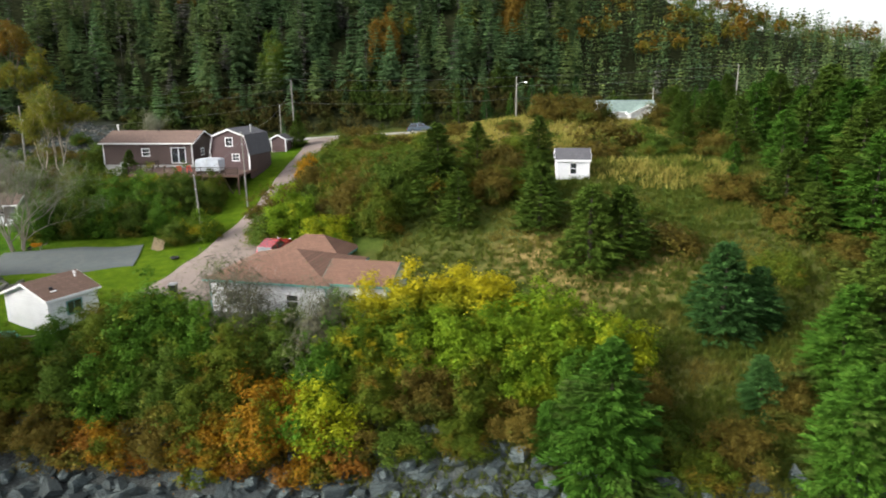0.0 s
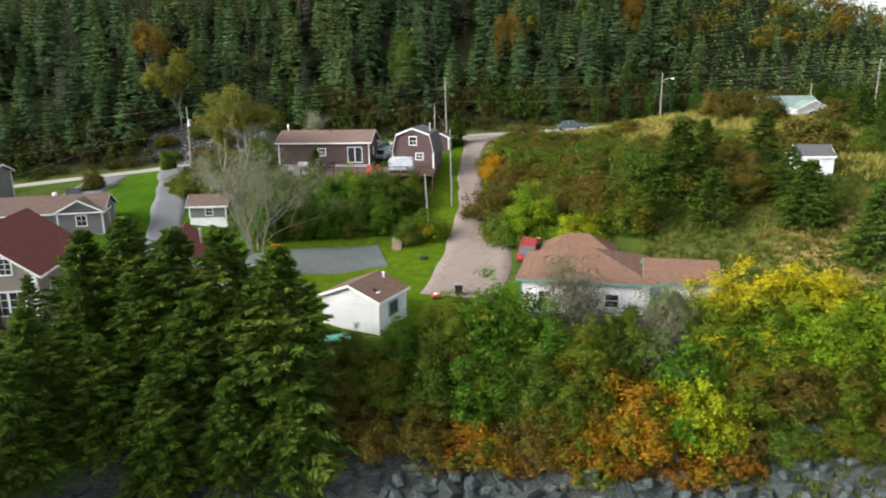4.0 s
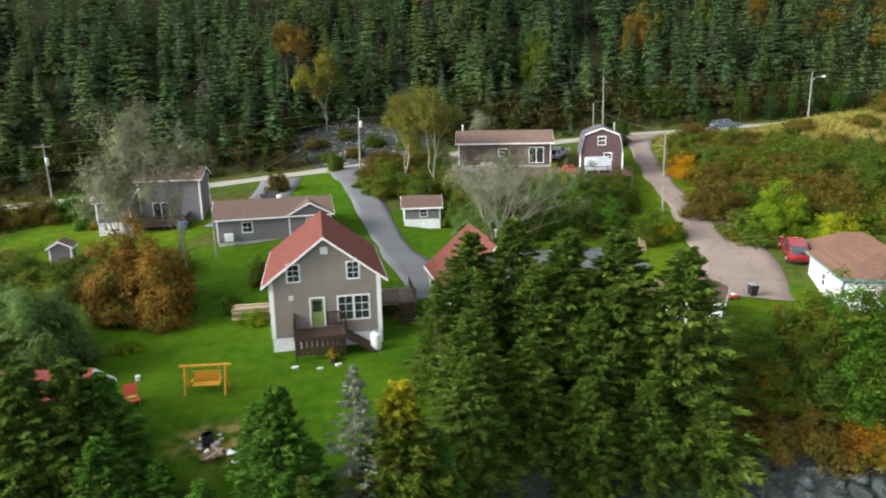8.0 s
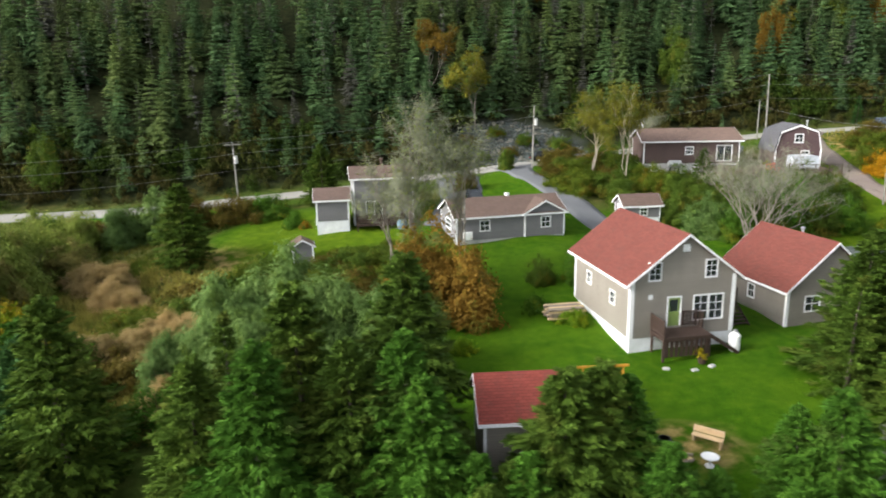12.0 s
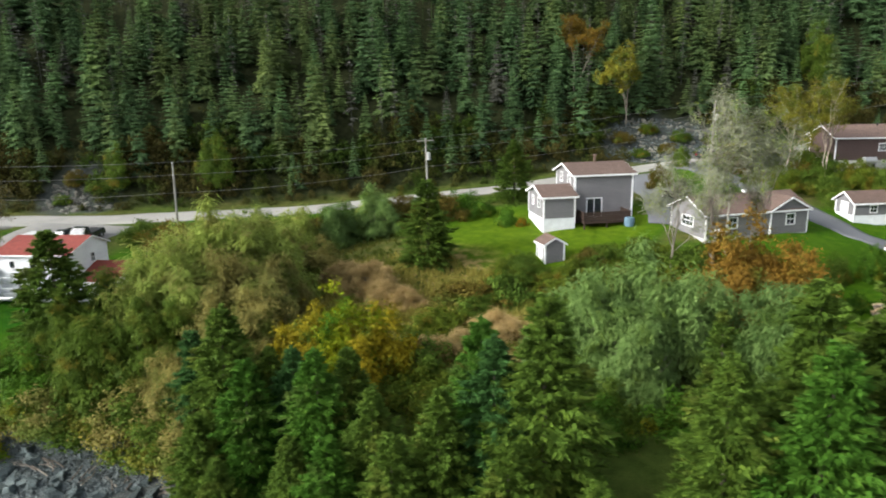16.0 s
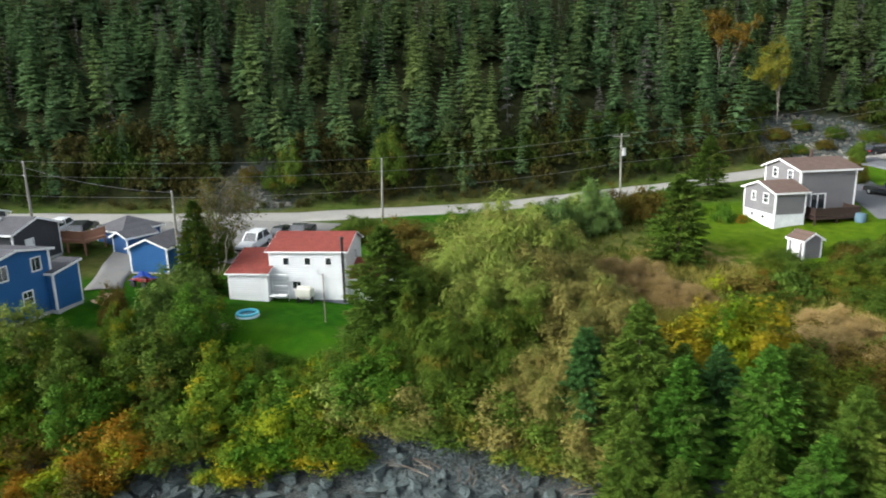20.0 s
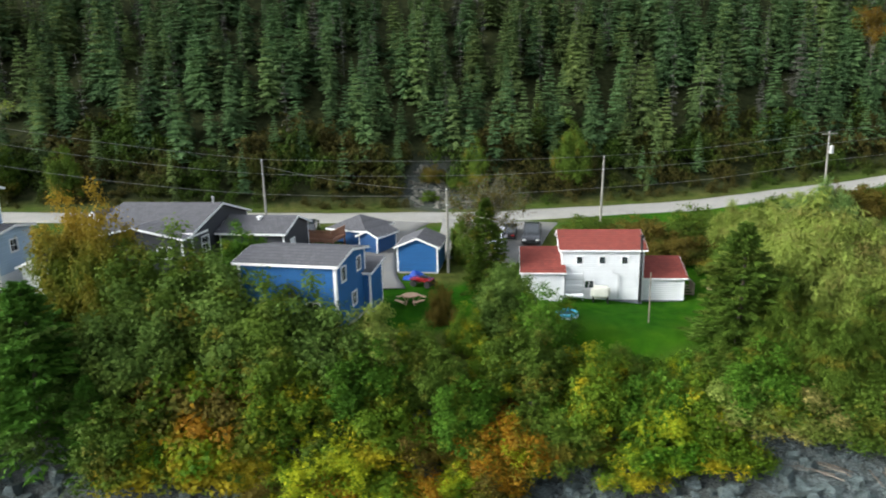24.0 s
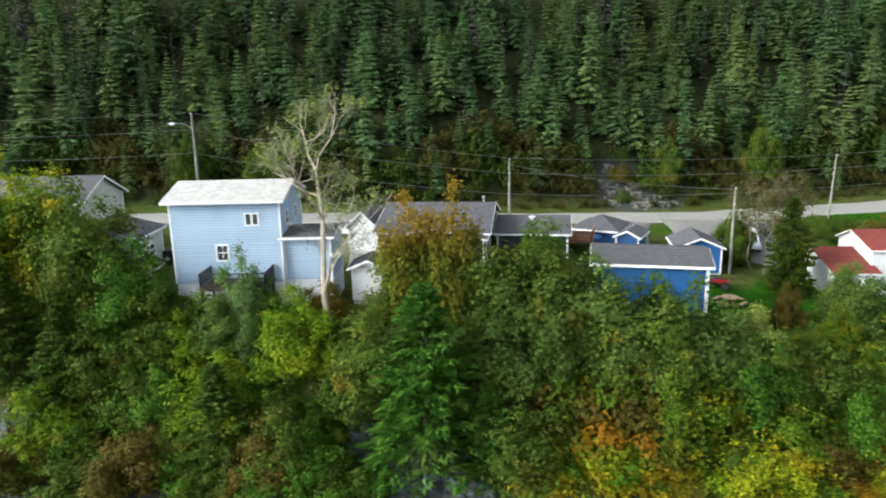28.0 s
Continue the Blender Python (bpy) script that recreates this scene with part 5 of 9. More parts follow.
def conifer(kind, x, y, h, material=None, wide=1.0, pick=None, label="", z=None, group=""):
    v = CONIFERS[kind]
    crown, trunk, h0 = v[int(rng.integers(len(v))) if pick is None else pick % len(v)]
    k = h / h0
    root = thing("spruce" if kind != "pine" else "pine", pose(x, y, gz(x, y) - 0.1 if z is None else z, rng.normal(0, 1.2), rng.normal(0, 1.2), rng.random() * 360), label or LABELS[kind], "tree", group)
    root.scale = (k * wide, k * wide, k)
    place("trunk", trunk, root)
    put_mat(place("crown", crown, root), material or SPRUCE)
    return root


def leaf_cloud(r, centres, spread, per, size, upright=0.0, slim=0.5, face=1.0):
    """Clumps of leaves round the centres, their faces turned outwards and up to the light."""
    c = np.repeat(centres, per, 0)
    p = c + r.normal(0, 1, c.shape) * spread * np.array([1, 1, 0.75 + 0.5 * upright])
    mid = centres.mean(0) * np.array([1, 1, 0.4])
    n = unit(0.6 * unit(p - mid) + 0.7 * unit(p - c) + np.array([0, 0, 0.45]) + r.normal(0, 0.5, p.shape) / face)
    a = unit(r.normal(0, 1, p.shape) * (1 - 0.5 * min(upright, 1)) + np.array([0, 0, upright * 1.5 - 0.3]))
    s = unit(np.cross(n, a))
    a = unit(np.cross(s, n))
    l = size * (0.6 + 0.8 * r.random(len(p)))
    return darts(p, a, s, l, l * slim * 0.6, 0.5)


def dome_clumps(r, n, rx, h, low=0.1, hollow=0.55):
    """Clump centres in an uneven dome."""
    az = r.random(n) * 2 * np.pi
    el = np.arcsin(low + (1 - low) * r.random(n))
    lump = 1 + 0.22 * np.sin(3 * az + r.random() * 6) + 0.18 * np.sin(5 * az + 4 * el + r.random() * 6)
    rad = (hollow + (1 - hollow) * r.random(n) ** 0.4) * lump
    return np.stack([rad * rx * np.cos(el) * np.cos(az), rad * rx * np.cos(el) * np.sin(az), rad * h * np.sin(el)], 1)


def stems_mesh(name, seed, n, rx, h, material, r0=0.04, levels=3):
    """Branching stems from the ground."""
    r = random.Random(seed)
    bm = bmesh.new()

    def grow(p, d, l, rad, lv):
        q = p + d * l * 0.5 + Vector((r.gauss(0, 0.05), r.gauss(0, 0.05), 0)) * l
        e = p + d * l
        tube(bm, [p, q, e], [rad, rad * 0.8, rad * 0.55], 5 if lv > 1 else 3)
        if lv > 0:
            for _ in range(r.choice((2, 3, 3))):
                nd = (d + Vector((r.gauss(0, 0.42), r.gauss(0, 0.42), r.uniform(-0.05, 0.35)))).normalized()
                grow(e if r.random() < 0.6 else q, nd, l * r.uniform(0.55, 0.8), rad * 0.55, lv - 1)

    for k in range(n):
        a = 2 * math.pi * k / n + r.random()
        t = r.uniform(0.15, 0.75) * (1 if n > 1 else 0.1)
        d = Vector((math.cos(a) * t * rx / h * 1.6, math.sin(a) * t * rx / h * 1.6, 1)).normalized()
        grow(Vector((0.25 * math.cos(a), 0.25 * math.sin(a), -0.5)) if n > 1 else Vector((0, 0, -0.6)), d, h * 0.42, r0, levels)
    me = bpy.data.meshes.new(name)
    bm.to_mesh(me)
    bm.free()
    me.materials.append(material)
    return me


SHRUBS = {"round": [], "spread": [], "willow": [], "twig": [], "low": []}
for i in range(4):
    r = np.random.default_rng(300 + i)
    SHRUBS["round"].append((leaf_mesh("round_leaves", leaf_cloud(r, dome_clumps(r, 200, 2.3, 3.9, 0.0, 0.4), 0.28, 92, 0.175, 0, 0.62), GREEN), stems_mesh("shrub_stems", i, 4, 2.0, 3.6, BARK, levels=2), 3.9))
    SHRUBS["spread"].append((leaf_mesh("spread_leaves", leaf_cloud(r, dome_clumps(r, 140, 2.4, 2.3, 0.0, 0.4), 0.28, 80, 0.165, 0, 0.62), GREEN), stems_mesh("shrub_stems", 20 + i, 4, 2.2, 2.2, BARK, 0.03, 2), 2.3))
    SHRUBS["low"].append((leaf_mesh("low_leaves", leaf_cloud(r, dome_clumps(r, 46, 1.3, 1.0, 0.02), 0.2, 44, 0.16, 0, 0.62), GREEN), stems_mesh("shrub_stems", 40 + i, 4, 1.2, 1.0, BARK, 0.02, 1), 1.0))
for i in range(3):
    r = np.random.default_rng(340 + i)
    # sprays of long narrow leaves on rising rods
    c = dome_clumps(r, 170, 2.1, 5.2, 0.05, 0.45)
    SHRUBS["willow"].append((leaf_mesh("willow_leaves", leaf_cloud(r, c, 0.24, 120, 0.44, 1.5, 0.13), WILLOW), stems_mesh("willow_stems", 60 + i, 6, 1.8, 5.0, GREYBARK, levels=2), 5.2))
    c = dome_clumps(r, 90, 1.9, 4.0, 0.15, 0.35)
    SHRUBS["twig"].append((leaf_mesh("twig_spray", leaf_cloud(r, c, 0.42, 44, 0.50, 0.9, 0.06), TWIGGY), stems_mesh("twig_stems", 80 + i, 6, 1.8, 3.8, GREYBARK, 0.04, 4), 4.0))


def shrub(kind, x, y, h, material, label, wide=1.0, group="", z=None, name="shrub"):
    v = SHRUBS[kind]
    leaves, stems, h0 = v[int(rng.integers(len(v)))]
    k = h / h0
    sort = "bush" if name == "shrub" else "tree"
    if name == "shrub":
        name = next((n for word, n in (("willow", "willow_bush"), ("bramble", "bramble"), ("hedge", "hedge_bush"), ("undergrowth", "low_bush"), ("reeds", "reed_clump"), ("vines", "vine")) if word in label), name)
    root = thing(name, pose(x, y, gz(x, y) if z is None else z, 0, 0, rng.random() * 360), label, sort, group)
    root.scale = (k * wide, k * wide, k)
    place("stem", stems, root)
    put_mat(place("foliage", leaves, root), material)
    return root

# ---- woods on the valley side ----


def forest_needles():
    m, N, L, P = nodes_of("forest_needles")
    geo = N.new("ShaderNodeNewGeometry")
    a = N.new("ShaderNodeAttribute")
    a.attribute_name = "tone"
    green = ramp(N, L, geo.outputs["Random Per Island"], [(0.1, (0.066, 0.124, 0.052)), (0.5, (0.086, 0.156, 0.063)), (1.0, (0.122, 0.205, 0.080))])
    warm = ramp(N, L, geo.outputs["Random Per Island"], [(0.1, (0.090, 0.132, 0.044)), (0.5, (0.120, 0.168, 0.054)), (1.0, (0.165, 0.216, 0.070))])
    grey = ramp(N, L, geo.outputs["Random Per Island"], [(0.1, (0.11, 0.105, 0.088)), (0.6, (0.17, 0.165, 0.14)), (1.0, (0.26, 0.25, 0.215))])
    col = mixc(N, L, ramp(N, L, a.outputs["Fac"], [(0.30, (0, 0, 0)), (0.75, (1, 1, 1))]), green, warm)
    col = mixc(N, L, ramp(N, L, a.outputs["Fac"], [(0.90, (0, 0, 0)), (0.96, (1, 1, 1))]), col, grey)
    shade = N.new("ShaderNodeTexWhiteNoise")
    shade.noise_dimensions = "1D"
    L.new(a.outputs["Fac"], shade.inputs["W"])
    col = mixc(N, L, 1.0, col, ramp(N, L, shade.outputs["Value"], [(0, (0.50, 0.54, 0.54)), (0.6, (1.0, 1.0, 1.0)), (1, (1.4, 1.38, 1.3))]), "MULTIPLY")
    L.new(col, P.inputs["Base Color"])
    P.inputs["Roughness"].default_value, P.inputs["Specular IOR Level"].default_value = 0.65, 0.1
    t = N.new("ShaderNodeBsdfTranslucent")
    L.new(col, t.inputs["Color"])
    mx = N.new("ShaderNodeMixShader")
    mx.inputs[0].default_value = 0.3
    L.new(P.outputs[0], mx.inputs[1])
    L.new(t.outputs[0], mx.inputs[2])
    L.new(mx.outputs[0], N["Material Output"].inputs["Surface"])
    return m


def wood_tree(r, h, radius, whorls, per, sprigs=5, sparse=0.0, foot=0.10):
    """A spruce of the close wood: full cone of feathered boughs, ragged and uneven."""
    out = []
    for i in range(whorls):
        f = foot + (0.98 - foot) * (i + r.random() * 0.6) / whorls
        if f > 0.97:
            continue
        n = max(3, int(per * (1 - 0.4 * f)))
        az = r.random() * 6.3 + np.arange(n) * 2 * np.pi / n + r.normal(0, 0.3, n)
        if sparse:
            az = az[r.random(n) > sparse]
        n = len(az)
        if not n:
            continue
        d = np.stack([np.cos(az), np.sin(az), np.zeros(n)], 1)
        s = np.stack([-np.sin(az), np.cos(az), np.zeros(n)], 1)
        ln = radius * (1 - f) ** 0.95 * (1 + r.normal(0, 0.2, n)).clip(0.5, 1.4) + 0.12
        drop = -0.34 + 0.46 * f + r.normal(0, 0.08, n)
        p = np.zeros((n, 3))
        p[:, 2] = f * h + r.normal(0, 0.06, n)
        a = unit(d + np.stack([0 * az, 0 * az, drop], 1))
        flat = unit(s + np.array([[0, 0, 1.0]]) * r.normal(0, 0.2, (n, 1)))
        out.append(darts(p + a * (ln * 0.15)[:, None], a, flat, ln * 0.9, ln * 0.09 + 0.05))
        for k in range(sprigs):
            u = 0.2 + 0.7 * (k + r.random(n)) / sprigs
            sg = np.where((np.arange(n) + k) % 2 == 0, 1.0, -1.0)[:, None]
            b = unit(d * 0.7 + s * sg * (0.7 + r.normal(0, 0.25, (n, 1))) + np.stack([0 * az, 0 * az, drop - 0.16 + r.normal(0, 0.2, n)], 1))
            w = unit(np.cross(b, d * 0.5 + np.array([[0, 0, 0.8]]) + r.normal(0, 0.3, (n, 3))))
            out.append(darts(p + a * (ln * u)[:, None], b, w, ln * 0.44 * (1.2 - u) + 0.22, ln * 0.05 + 0.34 / sprigs + 0.03))
    out.append(darts(np.array([[0, 0, h * 0.90], [0, 0, h * 0.90]]), np.array([[0, 0, 1.0], [0, 0, 1.0]]), np.array([[1.0, 0, 0], [0, 1.0, 0]]), h * 0.12, 0.07))
    stem = 0.09 if sparse else 0.06
    out.append(np.array([[[-stem, 0, -1.0], [stem, 0, -1.0], [0, 0, h * 0.97]], [[0, -stem, -1.0], [0, stem, -1.0], [0, 0, h * 0.97]]]))
    return np.concatenate(out)


def scatter(x0, x1, y0, y1, step, jitter=0.42):
    gx, gy = np.meshgrid(np.arange(x0, x1, step), np.arange(y0, y1, step))
    x = gx.ravel() + rng.normal(0, jitter * step, gx.size)
    y = gy.ravel() + rng.normal(0, jitter * step, gx.size)
    return x, y


def joined(name, templates, x, y, z, scale, tone, material, label, category="trees"):
    """Many plants as one mesh."""
    pick = rng.integers(len(templates), size=len(x))
    turn = rng.random(len(x)) * 2 * np.pi
    chunks, tones = [], []
    for t, tpl in enumerate(templates):
        i = np.nonzero(pick == t)[0]
        if not len(i):
            continue
        c, s = np.cos(turn[i])[:, None, None], np.sin(turn[i])[:, None, None]
        wide = (scale[i] * (0.85 + 0.3 * rng.random(len(i))))[:, None, None]
        q = np.empty((len(i), *tpl.shape), np.float32)
        q[..., 0] = (tpl[None, ..., 0] * c - tpl[None, ..., 1] * s) * wide + x[i][:, None, None]
        q[..., 1] = (tpl[None, ..., 0] * s + tpl[None, ..., 1] * c) * wide + y[i][:, None, None]
        q[..., 2] = tpl[None, ..., 2] * scale[i][:, None, None] + z[i][:, None, None]
        chunks.append(q.reshape(-1, *tpl.shape[1:]))
        tones.append(np.repeat(tone[i], tpl.shape[0] * tpl.shape[1]))
    me = leaf_mesh(name, np.concatenate(chunks), material)
    me.attributes.new("tone", "FLOAT", "POINT").data.foreach_set("value", np.concatenate(tones).astype(np.float32))
    return tagged(new(name, me), label, category, kind="stuff")


def clear_of(x, y, spots):
    ok = np.ones(len(x), bool)
    for cx, cy, ax, ay in spots:
        ok &= ((x - cx) / ax) ** 2 + ((y - cy) / ay) ** 2 > 1
    return ok


CUTTINGS = ((-70, 112, 12, 6), (-157.2, 87, 3.6, 5))
NEEDLES = forest_needles()
tpl = [wood_tree(np.random.default_rng(900 + i), 11 + i % 3, 2.3 + 0.9 * (i % 4) / 3, 17 + i % 3, 11, 9) for i in range(12)]
cheap = [wood_tree(np.random.default_rng(930 + i), 12, 2.6, 11, 7, 2, foot=0.3) for i in range(5)]
x, y = scatter(-330, 22, 70, 190, 4.0)
ry, rz = road_at(x)
d = y - ry - np.maximum(0, x - 5) * 0.4
keep = (d > 8.5 + 2.0 * np.sin(x * 0.21) + 1.5 * np.sin(x * 0.57)) & (d < 66) & clear_of(x, y, CUTTINGS)
x, y, d = x[keep], y[keep], d[keep]
z = ground(x, y)
edge = np.clip((d - 7) / 9, 0, 1)
size = (0.42 + 0.58 * edge) * (0.52 + 0.5 * rng.random(len(x)) + 0.25 * (rng.random(len(x)) < 0.2))
tone = np.clip(rng.random(len(x)) * 0.75 + 0.18 * np.sin(x * 0.06 + y * 0.09), 0, 0.88)
tone[rng.random(len(x)) < 0.025] = 1.0
near = (d < 47) & (x > -255)
joined("spruce_wood", tpl, x[near], y[near], z[near], size[near], tone[near], NEEDLES, "dense dark spruce wood climbing the steep hillside")
far = ~near
joined("upper_spruce_wood", cheap, x[far], y[far], z[far], size[far], tone[far], NEEDLES, "dark spruce wood on the hill's upper slope")
tpl = [wood_tree(np.random.default_rng(950 + i), 9.5, 2.6, 8, 6, 1, foot=0.25) for i in range(6)]
x, y = scatter(8, 330, 128, 420, 3.3)
ry, _ = road_at(x)
d = y - ry - np.maximum(0, x - 5) * 0.4
keep = (d > 7) & (d < 150) & (y - 0.5 * x < 330) & ((x > 22) | (d >= 10))
x, y = x[keep], y[keep]
z = ground(x, y)
tone = np.clip(rng.random(len(x)) * 0.8 + 0.1, 0, 0.88)
tone[rng.random(len(x)) < 0.03] = 1.0
joined("far_spruce_wood", tpl, x, y, z, (0.65 + 0.35 * rng.random(len(x))), tone, NEEDLES, "spruce wood on the far ridge below the sky")
# dead stems standing in the wood
tpl = [wood_tree(np.random.default_rng(970 + i), 12, 1.0, 15, 5, 2, 0.45) for i in range(5)]
x, y = scatter(-320, 15, 80, 190, 8.0)
ry, _ = road_at(x)
keep = (y - ry > 16) & (y - ry < 60)
x, y = x[keep], y[keep]
joined("dead_spruces", tpl, x, y, ground(x, y), 0.75 + 0.35 * rng.random(len(x)), np.ones(len(x)), NEEDLES, "dead grey spruce stems standing in the wood")


def round_tpl(seed, n, rx, h, per, size, lift=0.0):
    r = np.random.default_rng(seed)
    q = leaf_cloud(r, dome_clumps(r, n, rx, h, 0.05), 0.3 * rx / 1.5, per, size)
    q[..., 2] += lift
    return q


AUTUMN = leafy("autumn_hillside_leaves", [(0.09, 0.05, 0.014), (0.14, 0.07, 0.018), (0.20, 0.095, 0.02), (0.25, 0.13, 0.03)], (0.09, 0.10, 0.02), 0.05, 0.3)
BROWNBUSH = leafy("brown_roadside_twigs", [(0.040, 0.030, 0.016), (0.065, 0.047, 0.022), (0.095, 0.062, 0.026), (0.10, 0.085, 0.03)], (0.05, 0.07, 0.016), 0.12, 0.38)
tpl = [round_tpl(1000 + i, 26, 1.7, 3.6, 9, 0.62, 3.2) for i in range(4)]
x, y = scatter(-70, 200, 125, 330, 7)
ry, _ = road_at(x)
d = y - ry - np.maximum(0, x - 5) * 0.4
keep = (d > 22) & (d < 120) & ((rng.random(len(x)) < np.where(x > 15, 0.7, 0.2)) & (np.sin(x * 0.07 + 1) * np.sin(y * 0.06) > -0.15) | (((x - 43) / 11) ** 2 + ((y - 168) / 12) ** 2 < 1))
x, y = x[keep], y[keep]
joined("autumn_trees", tpl, x, y, ground(x, y), 0.8 + 0.5 * rng.random(len(x)), np.zeros(len(x)), AUTUMN, "orange and rust autumn trees scattered through the far wood")
tpl = [round_tpl(1020 + i, 26, 1.35, 2.4, 12, 0.36) for i in range(5)]
x, y = scatter(-300, 60, 60, 140, 1.95)
ry, _ = road_at(x)
d = y - ry
keep = (d > 5.2) & (d < 17 + 2.5 * np.sin(x * 0.21)) & (rng.random(len(x)) < 0.85) & clear_of(x, y, CUTTINGS)
x, y, d = x[keep], y[keep], d[keep]
joined("roadside_thicket", tpl, x, y, ground(x, y), (0.38 + 0.15 * (d - 5)).clip(0.38, 1.35) * (0.7 + 0.6 * rng.random(len(x))), np.zeros(len(x)), BROWNBUSH, "low brown alder thicket along the wood's edge", "bushes")

for x, y, h, mt in ((-66.0, 109.2, 1.1, OLIVE), (-71.4, 110.4, 1.3, RUST), (-75.8, 108.6, 1.2, OLIVE), (-68.6, 113.4, 1.5, OLIVE), (-73.6, 114.6, 1.4, RUSSET), (-63.0, 113.0, 1.6, OLIVE), (-78.4, 111.6, 1.6, RUST), (-61.6, 110.2, 1.2, RUST), (-157.2, 85.6, 1.0, OLIVE), (-157.0, 89.0, 1.6, RUST), (-153.6, 88.4, 1.4, OLIVE)):
    shrub("spread", x, y, h, mt, "small bush growing in the broken rock", 1.1, "rock bushes")

# single bright trees within the wood
for x, y, h, mt, lb in ((-40, 132, 8, YELLOW, "yellow autumn tree on the wooded hill"), (-138, 92, 6.5, YELLOW, "yellow-green young tree above the road"), (-20, 140, 8, ORANGE, "orange autumn tree on the wooded hill"),
                        (-151, 89, 4.6, OLIVE, "olive green sapling above the road"), (-203, 79, 5.5, YELLOW, "yellow leaved sapling beside the road"), (-212, 79, 6, YELLOW, "yellow leaved sapling beside the road"), (5, 150, 8, ORANGE, "orange autumn tree on the wooded hill")):
    shrub("round", x, y, h, {ORANGE: AUTUMN, YELLOW: OLIVE}.get(mt, mt), lb, 0.62, name="autumn_tree", z=gz(x, y) + 0.5)

# ---- trees and bushes by area ----
# the grassy slope: firs, dark spruces and brown bushes
for kind, x, y, h, mt in (("dense", 8.9, 59.5, 6.8, SPRUCE), ("dense", 11.6, 60.3, 6.2, SPRUCE), ("full", 5.6, 77.5, 5.6, SPRUCE), ("dense", 5.0, 65.0, 5.8, SPRUCE), ("full", 5.0, 68.6, 5.4, SPRUCE), ("full", -5.1, 70.8, 8.2, SPRUCE), ("full", -1.0, 76.3, 6.0, SPRUCE), ("dense", -2.6, 67.0, 5.0, SPRUCE),
                          ("dense", 17.6, 51.6, 6.6, BLUEFIR), ("dense", 20.2, 52.0, 4.6, BLUEFIR), ("full", 7.0, 39.6, 9.0, FRESHFIR), ("dense", 26, 76, 2.6, FRESHFIR), ("dense", 17.9, 44.4, 3.6, BLUEFIR), ("full", 23.4, 45.8, 7.4, FRESHFIR), ("full", 27, 48.5, 9.2, SPRUCE), ("full", 21.1, 39.1, 7.4, FRESHFIR), ("full", 24.6, 41.0, 7.6, FRESHFIR),
                          ("full", 29.5, 42.5, 7.6, FRESHFIR), ("full", 37, 60, 8.5, FRESHFIR), ("full", 36, 70, 9.5, SPRUCE), ("dense", 4.0, 41.5, 3.2, FRESHFIR), ("full", 38.8, 90.6, 6.9, FRESHFIR), ("full", 39.7, 86.5, 8.5, SPRUCE), ("full", 37.8, 75.9, 9.2, FRESHFIR), ("full", 38.5, 72.7, 9.6, SPRUCE), ("dense", 28.3, 67.7, 5.8, SPRUCE), ("dense", 28.8, 63.6, 5.1, SPRUCE), ("full", 34.1, 63.6, 9.4, FRESHFIR), ("full", 28.2, 92.2, 6.0, SPRUCE), ("dense", 24.2, 70.6, 2.8, FRESHFIR), ("full", 31, 119.5, 5.5, SPRUCE)):
    conifer(kind, x, y, h, mt, wide=1.3)
for x, y, h, mt in ((31, 76, 5, FRESHFIR), (35, 80, 6, SPRUCE), (29, 84, 5.5, SPRUCE), (24, 88, 4.5, SPRUCE), (33, 90, 6.5, FRESHFIR), (40, 86, 7, FRESHFIR), (45, 78, 7.5, SPRUCE), (48, 88, 8, FRESHFIR), (39, 97, 7, SPRUCE), (31, 99, 6, FRESHFIR), (26, 97, 5, SPRUCE),
                    (46, 99, 8, SPRUCE), (53, 95, 8, FRESHFIR), (55, 82, 8, SPRUCE), (44, 68, 7, FRESHFIR), (50, 70, 8, SPRUCE), (35, 107, 6.5, SPRUCE), (42, 108, 7, FRESHFIR), (57, 106, 9, SPRUCE), (62, 92, 9, FRESHFIR), (31, 68, 4.5, FRESHFIR), (39, 53, 7.5, SPRUCE), (44, 59, 8, FRESHFIR)):
    conifer("full" if (x + y) % 2 < 1 else "dense", x, y, h * 1.15, mt, wide=1.2, label="green spruce on the slope beside the meadow", group="slope spruces")
for x, y, h, mt in ((-12, 121.5, 5, BLUEFIR), (-5, 124, 7, SPRUCE), (0, 124, 6.4, BLUEFIR), (4, 125, 5.2, FRESHFIR), (8, 126, 7.6, BLUEFIR), (12, 125.5, 6.4, FRESHFIR), (16, 128, 7.6, BLUEFIR), (-29, 106, 5.2, SPRUCE), (-47, 88.6, 5.2, SPRUCE), (22, 126, 5, SPRUCE), (34, 118, 5.5, FRESHFIR), (29, 118, 5, SPRUCE)):
    conifer("slim" if x > -20 else "full", x, y, h, mt, label="young dark spruce near the road", group="roadside spruces")
